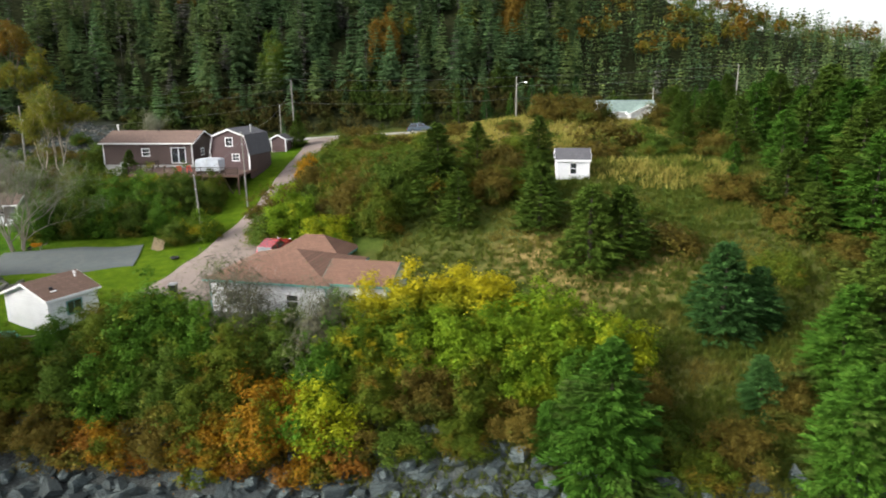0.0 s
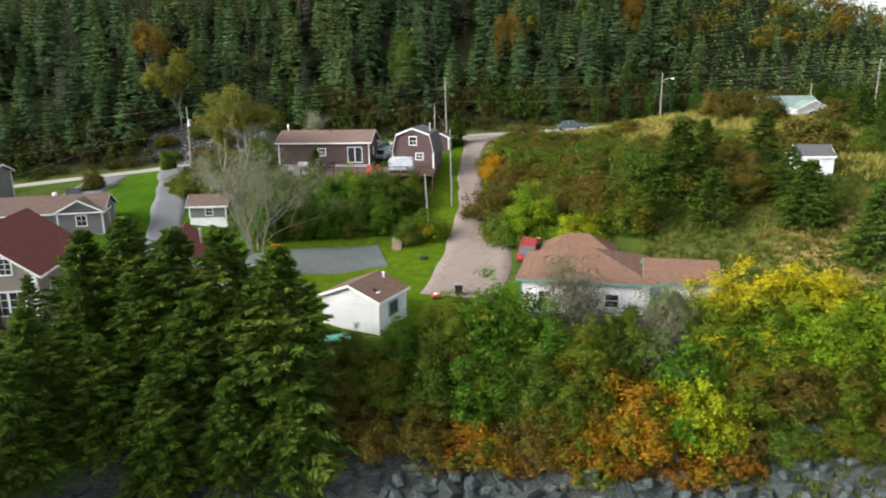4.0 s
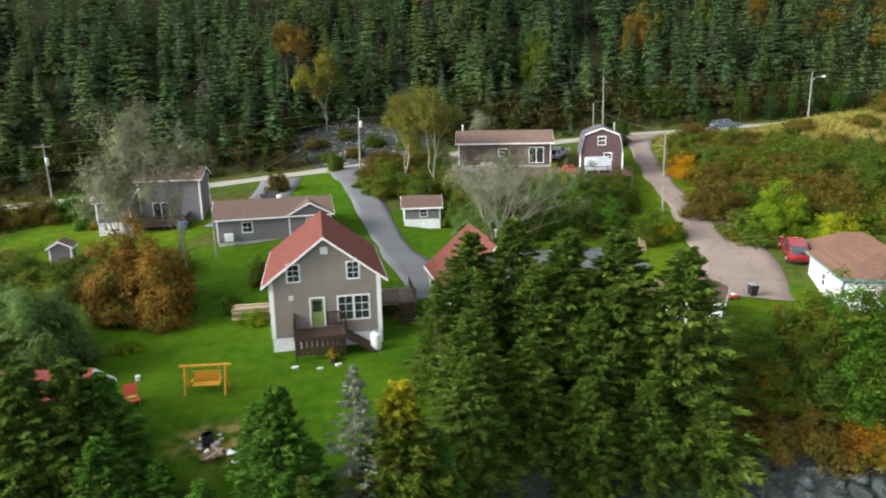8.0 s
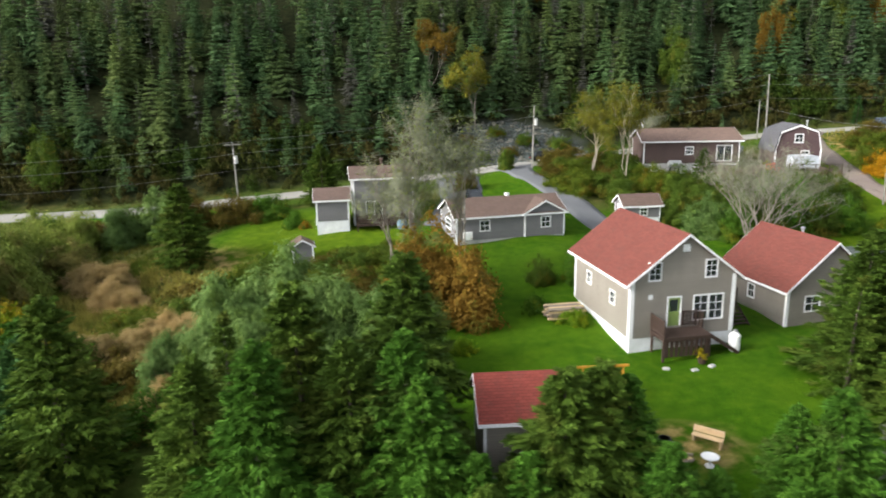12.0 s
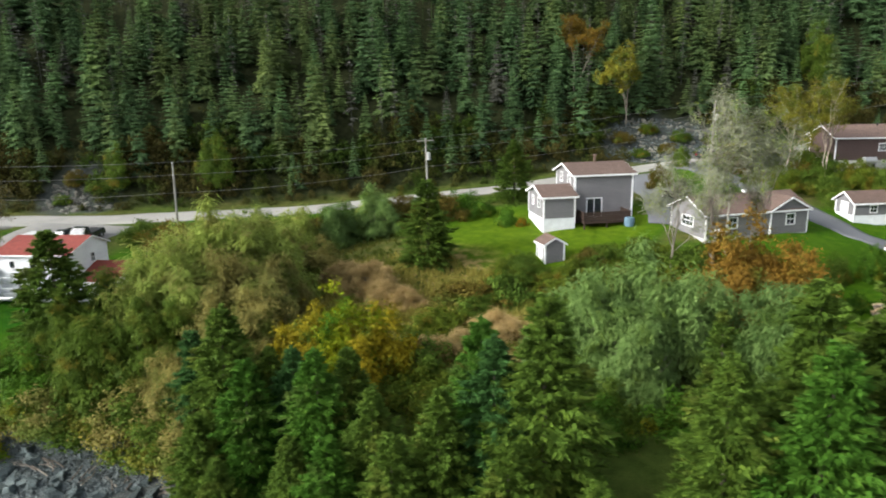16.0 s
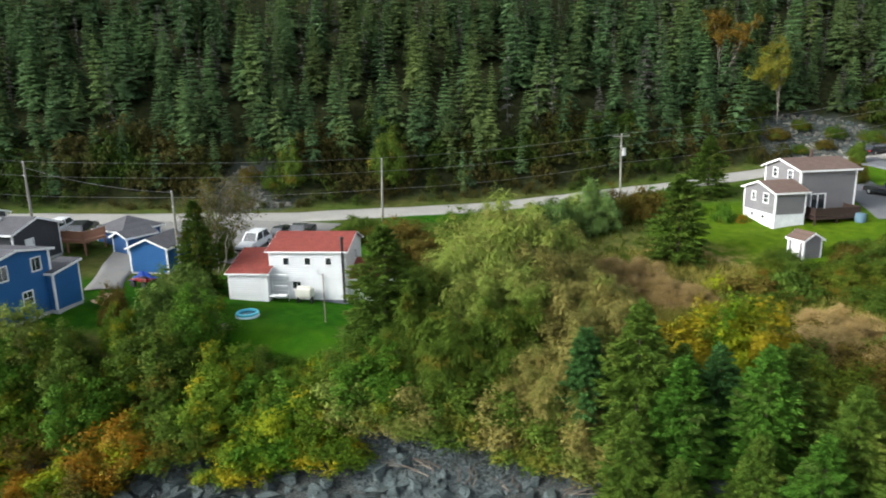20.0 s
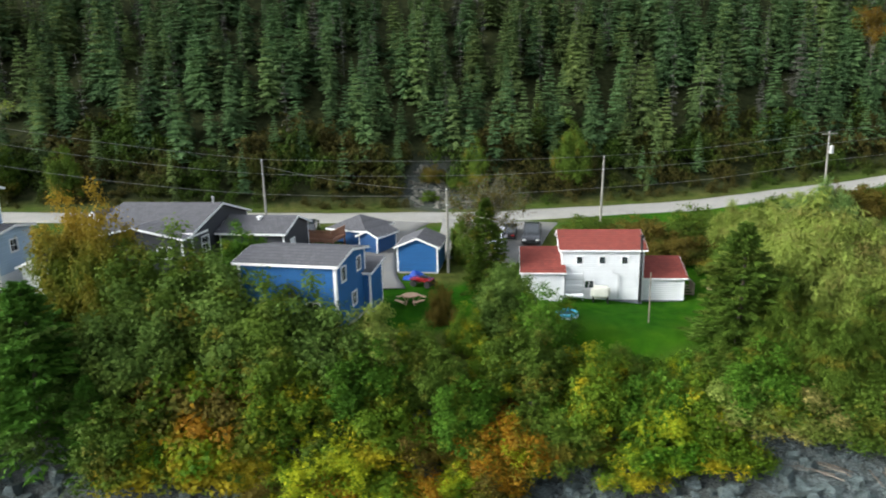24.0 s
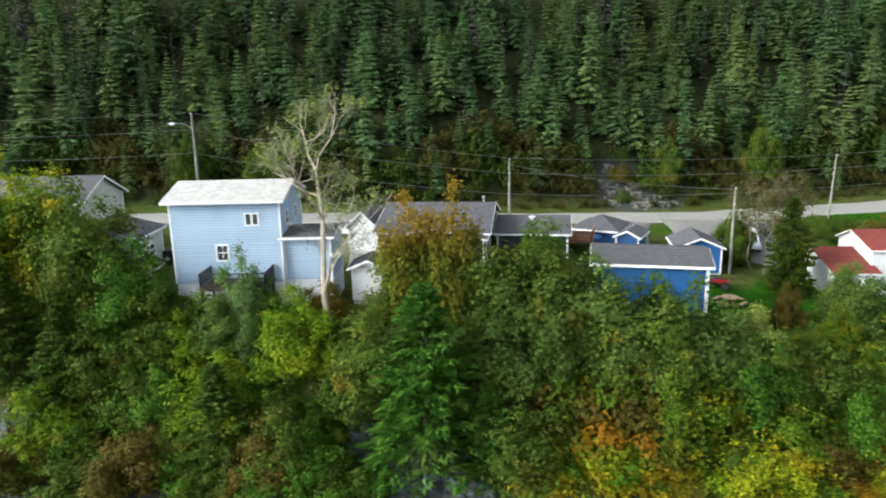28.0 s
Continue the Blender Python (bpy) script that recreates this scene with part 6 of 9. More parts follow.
for kind, x, y, h, mt, w, lb in (("round", -19.8, 69.6, 4.6, LIME, 1.0, "bright lime green bush beside the driveway"), ("round", -16.2, 76.6, 3.8, RUSSET, 0.9, "russet and green bush behind the hedge"), ("round", -13.5, 69.5, 4.2, RUST, 1.0, "russet bare-stemmed bush behind the white house"),
                                 ("round", -10.4, 67.0, 4.0, RUSSET, 1.0, "russet and green bush behind the white house"), ("spread", -15.5, 66.5, 2.4, YELLOW, 1.0, "yellow-leaved low bush behind the white house"), ("round", -9.5, 72.5, 4.2, OLIVE, 1.0, "olive green bush on the slope"),
                                 ("round", -12.5, 79, 3.4, OLIVE, 1.1, "olive bush on the slope"), ("round", -7.6, 78, 3.6, OLIVE, 1.0, "olive green bush on the slope"), ("spread", -23.4, 91.0, 2.4, FLAME, 0.8, "vivid orange bush beside the driveway"), ("round", -21.5, 84, 3.4, RUST, 1.0, "rust brown bush beside the driveway"),
                                 ("round", -20, 90, 3.2, OLIVE, 1.1, "olive bush beside the driveway"), ("spread", -18, 95, 2.4, RUST, 1.2, "rust brown bush in the rough grass"), ("round", -15.5, 86, 3.2, RUSSET, 1.1, "russet bush in the rough grass"), ("spread", -10.5, 89, 2.2, RUSSET, 1.2, "russet bush in the rough grass"),
                                 ("spread", 1.4, 74, 2.8, RUST, 1.0, "rust brown bush between firs"), ("round", 1.0, 69.5, 3.4, RUST, 0.9, "rust brown bush between firs"), ("spread", 9.5, 103, 3.0, RUST, 1.2, "brown bush below the distant house"), ("spread", 14.5, 102, 2.8, RUST, 1.1, "brown bush below the distant house"),
                                 ("spread", 25.5, 102, 2.8, RUST, 1.2, "brown bush below the distant house"), ("low", 16, 62, 1.8, RUST, 1.2, "low brown bush on the slope"), ("low", 13, 66, 1.3, OLIVE, 1.2, "low olive bush on the slope"), ("spread", 24, 70, 2.0, RUST, 1.2, "brown bush on the slope"),
                                 ("spread", 28, 65, 2.2, RUST, 1.2, "brown bush on the slope"), ("spread", 24, 58, 1.8, RUSSET, 1.2, "russet bush on the slope"), ("spread", 31, 60, 2.2, RUST, 1.2, "brown bush on the slope"), ("spread", 15.5, 41.0, 1.8, RUST, 1.2, "rust brown bush above the shore"), ("spread", 13.0, 39.8, 1.6, RUSSET, 1.2, "russet bush above the shore"), ("spread", 19.6, 43.6, 1.8, RUST, 1.1, "rust brown bush above the shore"), ("spread", 2.2, 42.6, 1.6, RUST, 1.2, "rust brown bush above the shore"), ("spread", -1.4, 41.8, 1.5, RUSSET, 1.2, "russet bush above the shore"), ("spread", -5.0, 41.8, 1.5, OLIVE, 1.2, "olive bush above the shore"), ("spread", 10.6, 41.6, 1.7, OLIVE, 1.2, "olive bush above the shore"), ("spread", -8.6, 42.2, 1.6, RUST, 1.2, "rust brown bush above the shore")):
    shrub(kind, x, y, h, mt, lb, w)
for x, y in ((33, 72), (38, 76), (20, 82), (26, 81), (15, 88), (20, 94), (36, 64), (27, 92), (43, 74), (30, 95), (12, 80), (34, 58), (40, 92), (-4, 86), (4, 88)):
    shrub("spread" if x > 18 else "low", x, y, 1.5 + (x * 7 + y * 3) % 10 / 10, (RUST, RUSSET, OLIVE, RUST)[int(x + y) % 4], "autumn brown bush in the rough hillside grass", 1.2, "hillside bushes")

for x, y in ((-22, 70), (-20.5, 79), (-17.6, 82.5), (-14, 75.6), (-22.4, 81), (-17.5, 90.5), (-13, 83), (-10.5, 84.5), (-7.5, 82), (-5, 80), (-11.5, 93.5), (-15.5, 98), (-8, 92), (-4.5, 90.5), (-8.6, 97), (-20.6, 86.4), (-21.8, 93.6), (-20.4, 99.6), (-5.6, 75.6), (-12.4, 87.4), (-2.5, 83.4), (0.8, 80), (-16.4, 72.4), (-11, 76), (2.6, 71.6), (-2.6, 72.4), (-7, 87), (-14.4, 94.6), (-18.6, 103), (3.6, 84), (-23.4, 77.4), (-12.2, 71.8)):
    shrub("spread", x, y, 1.7 + (x * 7 + y * 3) % 10 / 9, (RUST, RUSSET, OLIVE, RUST, RUSSET, RUST)[int(x * 2 + y) % 6], "olive and russet brush on the slope by the driveway", 1.25, "slope brush")

for k in range(12):
    x, y = -20 + 2.2 * k + 1.1 * math.sin(k * 2.7), 96.5 + 5.0 * math.sin(k * 1.9 + 0.6)
    shrub("low", x, y, 0.8 + 0.5 * (k * 7 % 5) / 5, (RUST, RUSSET, OLIVE, RUST)[k % 4], "low brown bush in the dry hilltop grass", 1.5, "hilltop bushes")

# the bank below the white house: green and russet bushes, orange fringe, big yellow crown
for x, y, h, mt, lb in ((-33.5, 45.0, 1.9, RUSSET, "green bush with russet patches on the bank"), (-30.2, 45.8, 2.6, GREEN, "green leafy bush on the bank"), (-27.0, 46.6, 3.6, RUSSET, "green bush with russet patches on the bank"), (-23.6, 47.2, 4.6, GREEN, "green leafy bush on the bank"),
                        (-20.5, 46.6, 3.7, GREEN, "green leafy bush on the bank"), (-17.5, 46.0, 3.4, RUSSET, "green bush with russet patches on the bank"), (-14.6, 46.8, 3.6, OLIVE, "olive leafy bush on the bank"), (-31.5, 42.8, 3.2, RUSSET, "green bush with russet patches on the bank"),
                        (-28.0, 43.4, 3.4, OLIVE, "olive leafy bush on the bank"), (-24.6, 43.8, 3.6, GREEN, "green leafy bush on the bank"), (-21.4, 43.6, 3.6, OLIVE, "olive leafy bush on the bank"), (-18.0, 43.4, 3.4, RUSSET, "green bush with russet patches on the bank"),
                        (-34.6, 41.8, 2.4, RUST, "russet bush at the bank's foot"), (-11.2, 45.6, 3.6, GREEN, "green leafy bush on the bank")):
    shrub("round", x, y, h, mt, lb, 1.12)
for x, y, h, mt, lb in ((-15.6, 43.0, 3.0, ORANGE, "orange autumn bush at the bank's foot"), (-13.4, 42.6, 2.8, ORANGE, "orange autumn bush at the bank's foot"), (-11.2, 42.8, 3.0, YELLOW, "golden yellow bush at the bank's foot"), (-18.0, 41.9, 2.0, ORANGE, "orange autumn bush at the bank's foot"),
                        (-21.5, 41.6, 1.8, RUST, "rust brown bush at the bank's foot"), (-25.0, 41.4, 1.8, ORANGE, "orange autumn bush at the bank's foot"), (-28.5, 41.2, 1.9, RUST, "rust brown bush at the bank's foot"), (-31.5, 40.6, 1.8, RUST, "rust brown bush at the bank's foot"), (-14.5, 41.6, 1.4, RUST, "rust red ground bush at the bank's foot")):
    shrub("spread", x, y, h, mt, lb, 1.0)
for x, y, h, mt, lb in ((-8.0, 49.4, 4.3, YELLOWTOP, "bushy tree with yellow autumn crown"), (-5.0, 50.0, 4.6, YELLOWTOP, "bushy tree with yellow autumn crown"), (-1.8, 50.2, 4.7, YELLOWTOP, "bushy tree with yellow autumn crown"), (1.2, 49.6, 4.4, YELLOWTOP, "bushy tree with yellow autumn crown"),
                        (-9.0, 46.6, 4.0, MIXED, "green and yellow bush under the yellow crowns"), (-6.0, 46.8, 4.1, MIXED, "green and yellow bush under the yellow crowns"), (-3.0, 46.8, 4.1, LIME, "lime green bush under the yellow crowns"), (0.2, 46.6, 4.1, LIME, "lime green bush under the yellow crowns"),
                        (3.4, 48.2, 4.8, LIME, "lime green bush on the bank"), (6.2, 47.6, 4.4, LIME, "lime green bush on the bank"), (9.2, 46.6, 3.8, YELLOW, "yellow-green bush on the bank"), (3.2, 45.2, 3.4, LIME, "lime green bush on the bank"), (6.2, 44.6, 3.2, GREEN, "green bush on the bank"),
                        (-7.2, 44.2, 3.2, RUSSET, "russet bush under the yellow crowns"), (-3.8, 44.0, 3.0, RUST, "rust brown bush under the yellow crowns"), (-0.5, 44.0, 3.0, RUSSET, "russet bush under the yellow crowns"), (10.5, 44.0, 2.4, RUST, "rust brown bush on the bank")):
    shrub("round", x, y, h, mt, lb, 1.08)
shrub("twig", -18.0, 49.2, 6.2, TWIGGY, "bare grey twiggy tree before the white house", 1.0, name="bare_tree")
shrub("twig", -11.6, 47.6, 5.2, TWIGGY, "bare brown twiggy bush on the bank", 1.0)
shrub("round", -11.0, 50.2, 3.0, WILLOW, "grey-green bush before the white house", 0.8)

REDGRASS = leafy("rust_red_grass", [(0.13, 0.045, 0.014), (0.20, 0.065, 0.018), (0.28, 0.095, 0.022), (0.30, 0.15, 0.03)], (0.10, 0.09, 0.02), 0.6, 0.25)
for k in range(17):
    shrub("low", -35.5 + k * 1.65, 41.0 + 0.45 * math.sin(k * 2.1) - 0.02 * k, 0.95 + 0.3 * math.sin(k * 1.3), (REDGRASS, RUST, REDGRASS, ORANGE)[k % 4], "rust red undergrowth above the shore rocks", 1.25, "shore undergrowth")

# spruces on the bank between the houses
for kind, x, y, h, mt in (("full", -47.9, 42.6, 10.4, SPRUCE), ("full", -37.1, 40.6, 11.8, SPRUCE), ("full", -41.1, 41.8, 11.0, SPRUCE), ("full", -44.3, 42.0, 10.6, SPRUCE), ("full", -50.6, 42.2, 9.6, SPRUCE), ("slim", -39.2, 40.2, 9.0, SPRUCE), ("slim", -46.2, 40.4, 8.8, SPRUCE), ("slim", -49.6, 39.8, 8.0, SPRUCE),
                          ("full", -42.8, 39.6, 7.8, SPRUCE), ("slim", -52.6, 39.2, 7.6, SPRUCE), ("dead", -55.3, 28.6, 8.8, DEADFIR), ("full", -53.4, 28.9, 9.2, GOLDFIR), ("full", -58.6, 27.6, 8.2, FRESHFIR), ("full", -50.2, 33.5, 7.0, SPRUCE), ("slim", -51.5, 29.5, 7.5, FRESHFIR), ("slim", -56.8, 25.8, 6.5, SPRUCE), ("full", -47.0, 36.8, 7.0, SPRUCE), ("full", -43.6, 36.6, 7.2, SPRUCE), ("full", -39.8, 37.6, 6.6, SPRUCE), ("full", -36.0, 38.2, 6.0, SPRUCE), ("full", -50.4, 36.0, 7.4, SPRUCE)):
    conifer(kind, x, y, h, mt, wide=1.15 if x > -53 else 1.0)
for x, y, h, mt in ((-70.6, 27.4, 9.0, SPRUCE), (-68.7, 28.3, 8.2, SPRUCE), (-72.2, 26.0, 6.6, FRESHFIR)):
    conifer("full", x, y, h, mt, wide=1.15, label="broad green spruce before the garden shed", group="shed spruces")
# spruces between the swing and the creek mouth
for kind, x, y, h, mt in (("full", -61.5, 25.5, 6.2, FRESHFIR), ("full", -66.0, 26.0, 7.2, FRESHFIR), ("full", -78.4, 33.1, 11.2, SPRUCE), ("full", -84.6, 27.0, 10.6, FRESHFIR), ("full", -83.2, 30.6, 11.0, SPRUCE), ("full", -80.5, 28.2, 9.8, SPRUCE),
                          ("full", -76.5, 27.0, 9.0, FRESHFIR), ("slim", -87.5, 31.5, 9.0, SPRUCE), ("full", -96.0, 30.2, 10.8, SPRUCE), ("full", -99.2, 32.4, 8.8, FRESHFIR), ("full", -114.6, 36.2, 9.8, SPRUCE), ("full", -110.2, 35.6, 6.4, BLUEFIR),
                          ("full", -106.6, 34.4, 6.6, SPRUCE), ("full", -67.6, 29.1, 7.0, FRESHFIR), ("full", -64.0, 26.6, 5.4, FRESHFIR), ("full", -60.0, 28.8, 6.2, FRESHFIR), ("full", -74.6, 25.8, 6.8, FRESHFIR), ("full", -78.0, 28.2, 10.0, FRESHFIR), ("full", -73.0, 26.3, 5.8, SPRUCE)):
    conifer(kind, x, y, h, mt)
for x, y, h in ((-115.6, 33.2, 6.0), (-113.4, 31.0, 5.0), (-107.2, 29.6, 6.2), (-103.4, 28.4, 6.6), (-100.0, 25.6, 5.6), (-112.0, 36.6, 5.4), (-98.4, 30.8, 7.6), (-94.2, 25.0, 5.8), (-88.0, 28.4, 8.0), (-117.2, 38.2, 6.4), (-108.4, 33.6, 7.0), (-112.6, 34.0, 7.4), (-101.4, 29.6, 6.8), (-98.0, 27.0, 6.2), (-86.2, 23.8, 6.0), (-80.6, 24.2, 6.4), (-74.0, 24.6, 6.2), (-104.8, 31.2, 6.2), (-109.4, 31.4, 5.2)):
    conifer("full", x, y, h * 1.12, (SPRUCE, FRESHFIR, SPRUCE, BLUEFIR)[int(-x * 3) % 4], 1.0 if x < -100 else 1.05, label="green spruce in the creekside group", group="creekside spruces")
conifer("full", -131.0, 44.8, 9.2, SPRUCE, wide=1.2, label="dark open-branched pine beside the white house")
conifer("full", -105.3, 64.6, 8.6, SPRUCE, wide=1.2, label="dark pine standing alone on the lawn")
conifer("full", -96.2, 86.2, 7.6, SPRUCE, wide=1.2, label="dark pine beside the road")
conifer("full", -149.0, 54.0, 8.2, OLIVE, wide=0.85, label="olive green conifer beside the white house")
conifer("full", -177.8, 36.0, 10.8, FRESHFIR, wide=1.2, label="large green spruce rising from the bank")
conifer("full", -173.6, 35.0, 6.0, FRESHFIR, label="green spruce rising from the bank")
conifer("slim", -145.8, 39.5, 6.6, SPRUCE, label="young dark spruce before the white house")
conifer("full", -190.5, 34.6, 7.4, SPRUCE, label="dark spruce low on the bank")
conifer("full", -201.5, 36.5, 8.4, SPRUCE, label="dark spruce before the pale blue house")
conifer("full", -206.5, 38.0, 8.6, SPRUCE, label="dark spruce before the pale blue house")

for x, y, h, mt in ((-114, 29.4, 1.8, OLIVE), (-110.6, 28.4, 1.6, RUSSET), (-106, 27, 1.7, OLIVE), (-102, 30.8, 2.0, GREEN), (-98.6, 34.6, 2.0, OLIVE), (-94, 36.6, 2.2, GREEN), (-91.4, 38.2, 2.0, OLIVE), (-102.2, 38.4, 2.2, RUSSET), (-106.4, 39.6, 2.0, OLIVE), (-112.4, 43.0, 2.4, OLIVE), (-99.2, 41.8, 2.2, RUST), (-96.2, 44.0, 2.0, RUSSET), (-103.4, 42.2, 2.4, OLIVE), (-86.4, 35.6, 2.2, GREEN), (-83.6, 36.6, 2.0, OLIVE)):
    shrub("spread", x, y, h, mt, "low dark brush between the creekside spruces", 1.25, "creekside brush")

# creek flat: willows, yellow bush, withered reeds
for kind, x, y, h, mt, w, lb in (("willow", -88.8, 44.8, 6.4, WILLOW, 1.3, "feathery grey-green willow by the creek"), ("willow", -92.5, 43.2, 5.6, WILLOW, 1.3, "feathery grey-green willow by the creek"), ("willow", -85.4, 43.4, 6.0, WILLOW, 1.3, "feathery grey-green willow by the creek"), ("willow", -90.0, 40.2, 5.2, WILLOW, 1.2, "feathery grey-green willow by the creek"),
                                 ("willow", -95.6, 41.0, 3.8, WILLOW, 1.2, "feathery grey-green willow by the creek"), ("round", -110.4, 40.4, 4.9, GOLD, 0.86, "golden yellow bush among the spruces"), ("round", -108.2, 40.6, 5.5, YELLOW, 0.86, "golden yellow bush among the spruces"), ("round", -106.2, 40.4, 4.9, GOLD, 0.86, "golden yellow bush among the spruces"),
                                 ("round", -79.4, 52.8, 6.6, COPPER, 0.85, "rust brown leafy tree on the lawn's edge"), ("round", -76.2, 51.4, 5.4, COPPER, 0.9, "rust brown leafy tree on the lawn's edge"), ("willow", -79.8, 41.5, 5.6, WILLOW, 1.2, "feathery grey-green willow by the creek"), ("willow", -121.8, 52.4, 7.4, PALEWILLOW, 1.3, "tall pale olive willow in the damp hollow"), ("willow", -125.4, 50.0, 6.6, PALEWILLOW, 1.3, "tall pale olive willow in the damp hollow"),
                                 ("willow", -118.8, 55.4, 6.6, PALEWILLOW, 1.3, "tall pale olive willow in the damp hollow"), ("willow", -122.6, 57.8, 6.6, PALEWILLOW, 1.3, "tall pale olive willow in the damp hollow"), ("willow", -119.6, 48.6, 6.2, TAN, 1.2, "withered tan willow bush in the hollow"), ("willow", -122.4, 46.0, 5.6, PALEWILLOW, 1.3, "pale olive willow on the bank"),
                                 ("willow", -118.2, 44.6, 5.0, TAN, 1.2, "withered tan willow bush in the hollow"), ("willow", -124.8, 44.4, 5.0, PALEWILLOW, 1.1, "pale olive willow on the bank"), ("willow", -121.4, 42.4, 4.4, OLIVE, 1.2, "olive willow on the bank"), ("round", -118.0, 41.4, 4.2, TAN, 1.0, "withered tan bush on the bank"), ("willow", -116.4, 51.8, 5.0, TAN, 1.1, "withered tan willow bush in the hollow")):
    shrub(kind, x, y, h, mt, lb, w)
for x, y, h, mt in ((-123.4, 42.0, 4.6, OLIVE), (-126.8, 41.4, 4.8, OLIVE), (-119.6, 39.4, 4.2, TAN), (-116.6, 41.4, 4.6, TAN), (-128.8, 43.4, 4.2, OLIVE), (-125.4, 41.0, 3.4, OLIVE), (-117.4, 38.0, 3.4, TAN), (-114.8, 43.6, 4.8, TAN), (-130.2, 41.6, 3.4, OLIVE), (-121.0, 40.4, 3.2, TAN), (-116.0, 46.6, 4.8, TAN), (-128.0, 41.4, 3.0, OLIVE), (-124.0, 48.2, 6.4, PALEWILLOW), (-127.4, 46.6, 5.0, OLIVE), (-121.0, 60.6, 5.4, PALEWILLOW), (-125.6, 55.2, 6.0, PALEWILLOW)):
    shrub("willow", x, y, h, mt, "olive and tan willow thicket on the damp bank", 1.3, "bank willows")
for kind, x, y, h, mt, w, lb in (("willow", -112, 74, 4.4, WILLOW, 1.3, "grey-green willow below the road"), ("willow", -116, 72, 4.0, WILLOW, 1.3, "grey-green willow below the road"), ("willow", -120, 70, 4.4, PALEWILLOW, 1.3, "pale willow below the road"), ("willow", -124, 68, 4.0, PALEWILLOW, 1.3, "pale willow below the road"),
                                 ("round", -109.5, 77, 3.4, RUST, 1.0, "rust brown bush below the road"), ("spread", -105.5, 79, 2.6, RUST, 1.1, "rust brown bush below the road"), ("round", -120, 64, 4.6, PALEWILLOW, 1.1, "pale olive bush in the damp hollow"), ("round", -115.6, 62, 3.4, TAN, 1.1, "withered tan bush in the hollow"), ("willow", -109.8, 58.6, 2.4, REED, 2.2, "withered tan reeds on the creek flat"),
                                 ("willow", -112.4, 59.4, 2.4, REED, 2.2, "withered tan reeds on the creek flat"), ("willow", -108.6, 56.0, 2.0, REED, 2.2, "withered tan reeds on the creek flat"), ("willow", -98.0, 46.0, 2.6, REED, 2.2, "withered tan reeds on the creek flat"), ("willow", -99.8, 45.0, 2.4, REED, 2.2, "withered tan reeds on the creek flat"), ("willow", -97.2, 42.2, 2.2, REED, 2.0, "withered tan reeds on the creek flat"), ("willow", -95.4, 40.0, 1.7, REED, 2.4, "withered tan reeds on the creek flat"), ("willow", -94.2, 37.0, 1.6, REED, 2.4, "withered tan reeds on the creek flat"), ("willow", -98.4, 49.4, 1.8, REED, 2.6, "withered tan reeds on the creek flat"), ("willow", -95.8, 44.4, 1.8, REED, 2.4, "withered tan reeds on the creek flat"), ("willow", -106.6, 55.4, 1.7, REED, 2.6, "withered tan reeds on the creek flat"), ("willow", -103.4, 43.6, 2.2, REED, 2.0, "withered tan reeds on the creek flat"), ("willow", -101.4, 43.6, 2.2, REED, 2.0, "withered tan reeds on the creek flat"), ("spread", -99.0, 46.4, 2.0, RUST, 1.3, "rust brown brambles on the creek flat"),
                                 ("low", -101, 57, 1.6, RUST, 1.4, "rust brown brambles on the creek flat"), ("spread", -103.0, 50.0, 1.8, RUSSET, 1.4, "russet brambles on the creek flat"), ("spread", -91.5, 59.5, 1.8, RUSSET, 1.4, "russet brambles below the playhouse"), ("spread", -87.5, 61.0, 2.0, OLIVE, 1.4, "olive brambles below the playhouse"), ("spread", -84.0, 60.5, 2.2, RUSSET, 1.4, "russet brambles below the playhouse"),
                                 ("spread", -81.0, 58.5, 2.4, OLIVE, 1.3, "olive brambles on the lawn's edge"), ("spread", -95.6, 60.4, 1.5, OLIVE, 1.3, "olive brambles below the playhouse"), ("spread", -88.0, 56.0, 1.8, RUSSET, 1.4, "russet brambles on the creek flat"), ("spread", -92.0, 54.0, 1.6, OLIVE, 1.4, "olive brambles on the creek flat"), ("low", -97.6, 57.0, 2.2, SPRUCE, 0.7, "small dark juniper bush")):
    shrub(kind, x, y, h, mt, lb, w)
for x, y in ((-129, 70), (-133, 68.5), (-126, 73), (-121, 75), (-117, 77), (-130, 65), (-126, 62), (-113, 79), (-138, 71)):
    shrub("spread", x, y, 1.8 + (x * 3 + y) % 8 / 10, (OLIVE, RUST, PALEWILLOW)[int(-x) % 3], "brown and olive scrub below the road", 1.3, "roadside scrub")

for x, y, h, mt in ((-62, 94, 2.2, RUSSET), (-58.5, 86.5, 2.4, OLIVE), (-60.5, 97.5, 2.0, RUST), (-56, 95.5, 2.2, RUSSET), (-64, 100, 1.8, RUST), (-55.8, 91.6, 2.6, OLIVE), (-59, 91, 1.8, RUST), (-63.6, 96.8, 1.6, OLIVE), (-66, 93.6, 1.2, RUST), (-61.6, 88.6, 2.0, RUSSET), (-57.6, 100, 2.2, OLIVE), (-65.6, 88.4, 1.2, RUSSET)):
    shrub("spread", x, y, h, mt, "brown and olive scrub beside the driveway bend", 1.3, "driveway scrub")

for x, y, h, mt in ((-117.0, 36.6, 2.2, TAN), (-119.4, 37.8, 2.4, OLIVE), (-121.8, 39.2, 2.4, TAN), (-124.0, 39.6, 2.6, OLIVE), (-126.4, 39.8, 2.4, OLIVE), (-128.6, 40.0, 2.4, TAN), (-130.8, 40.2, 2.2, OLIVE), (-132.8, 40.2, 2.4, PALEWILLOW)):
    shrub("spread", x, y, h, mt, "tan and olive scrub at the foot of the bank", 1.25, "bank foot scrub")

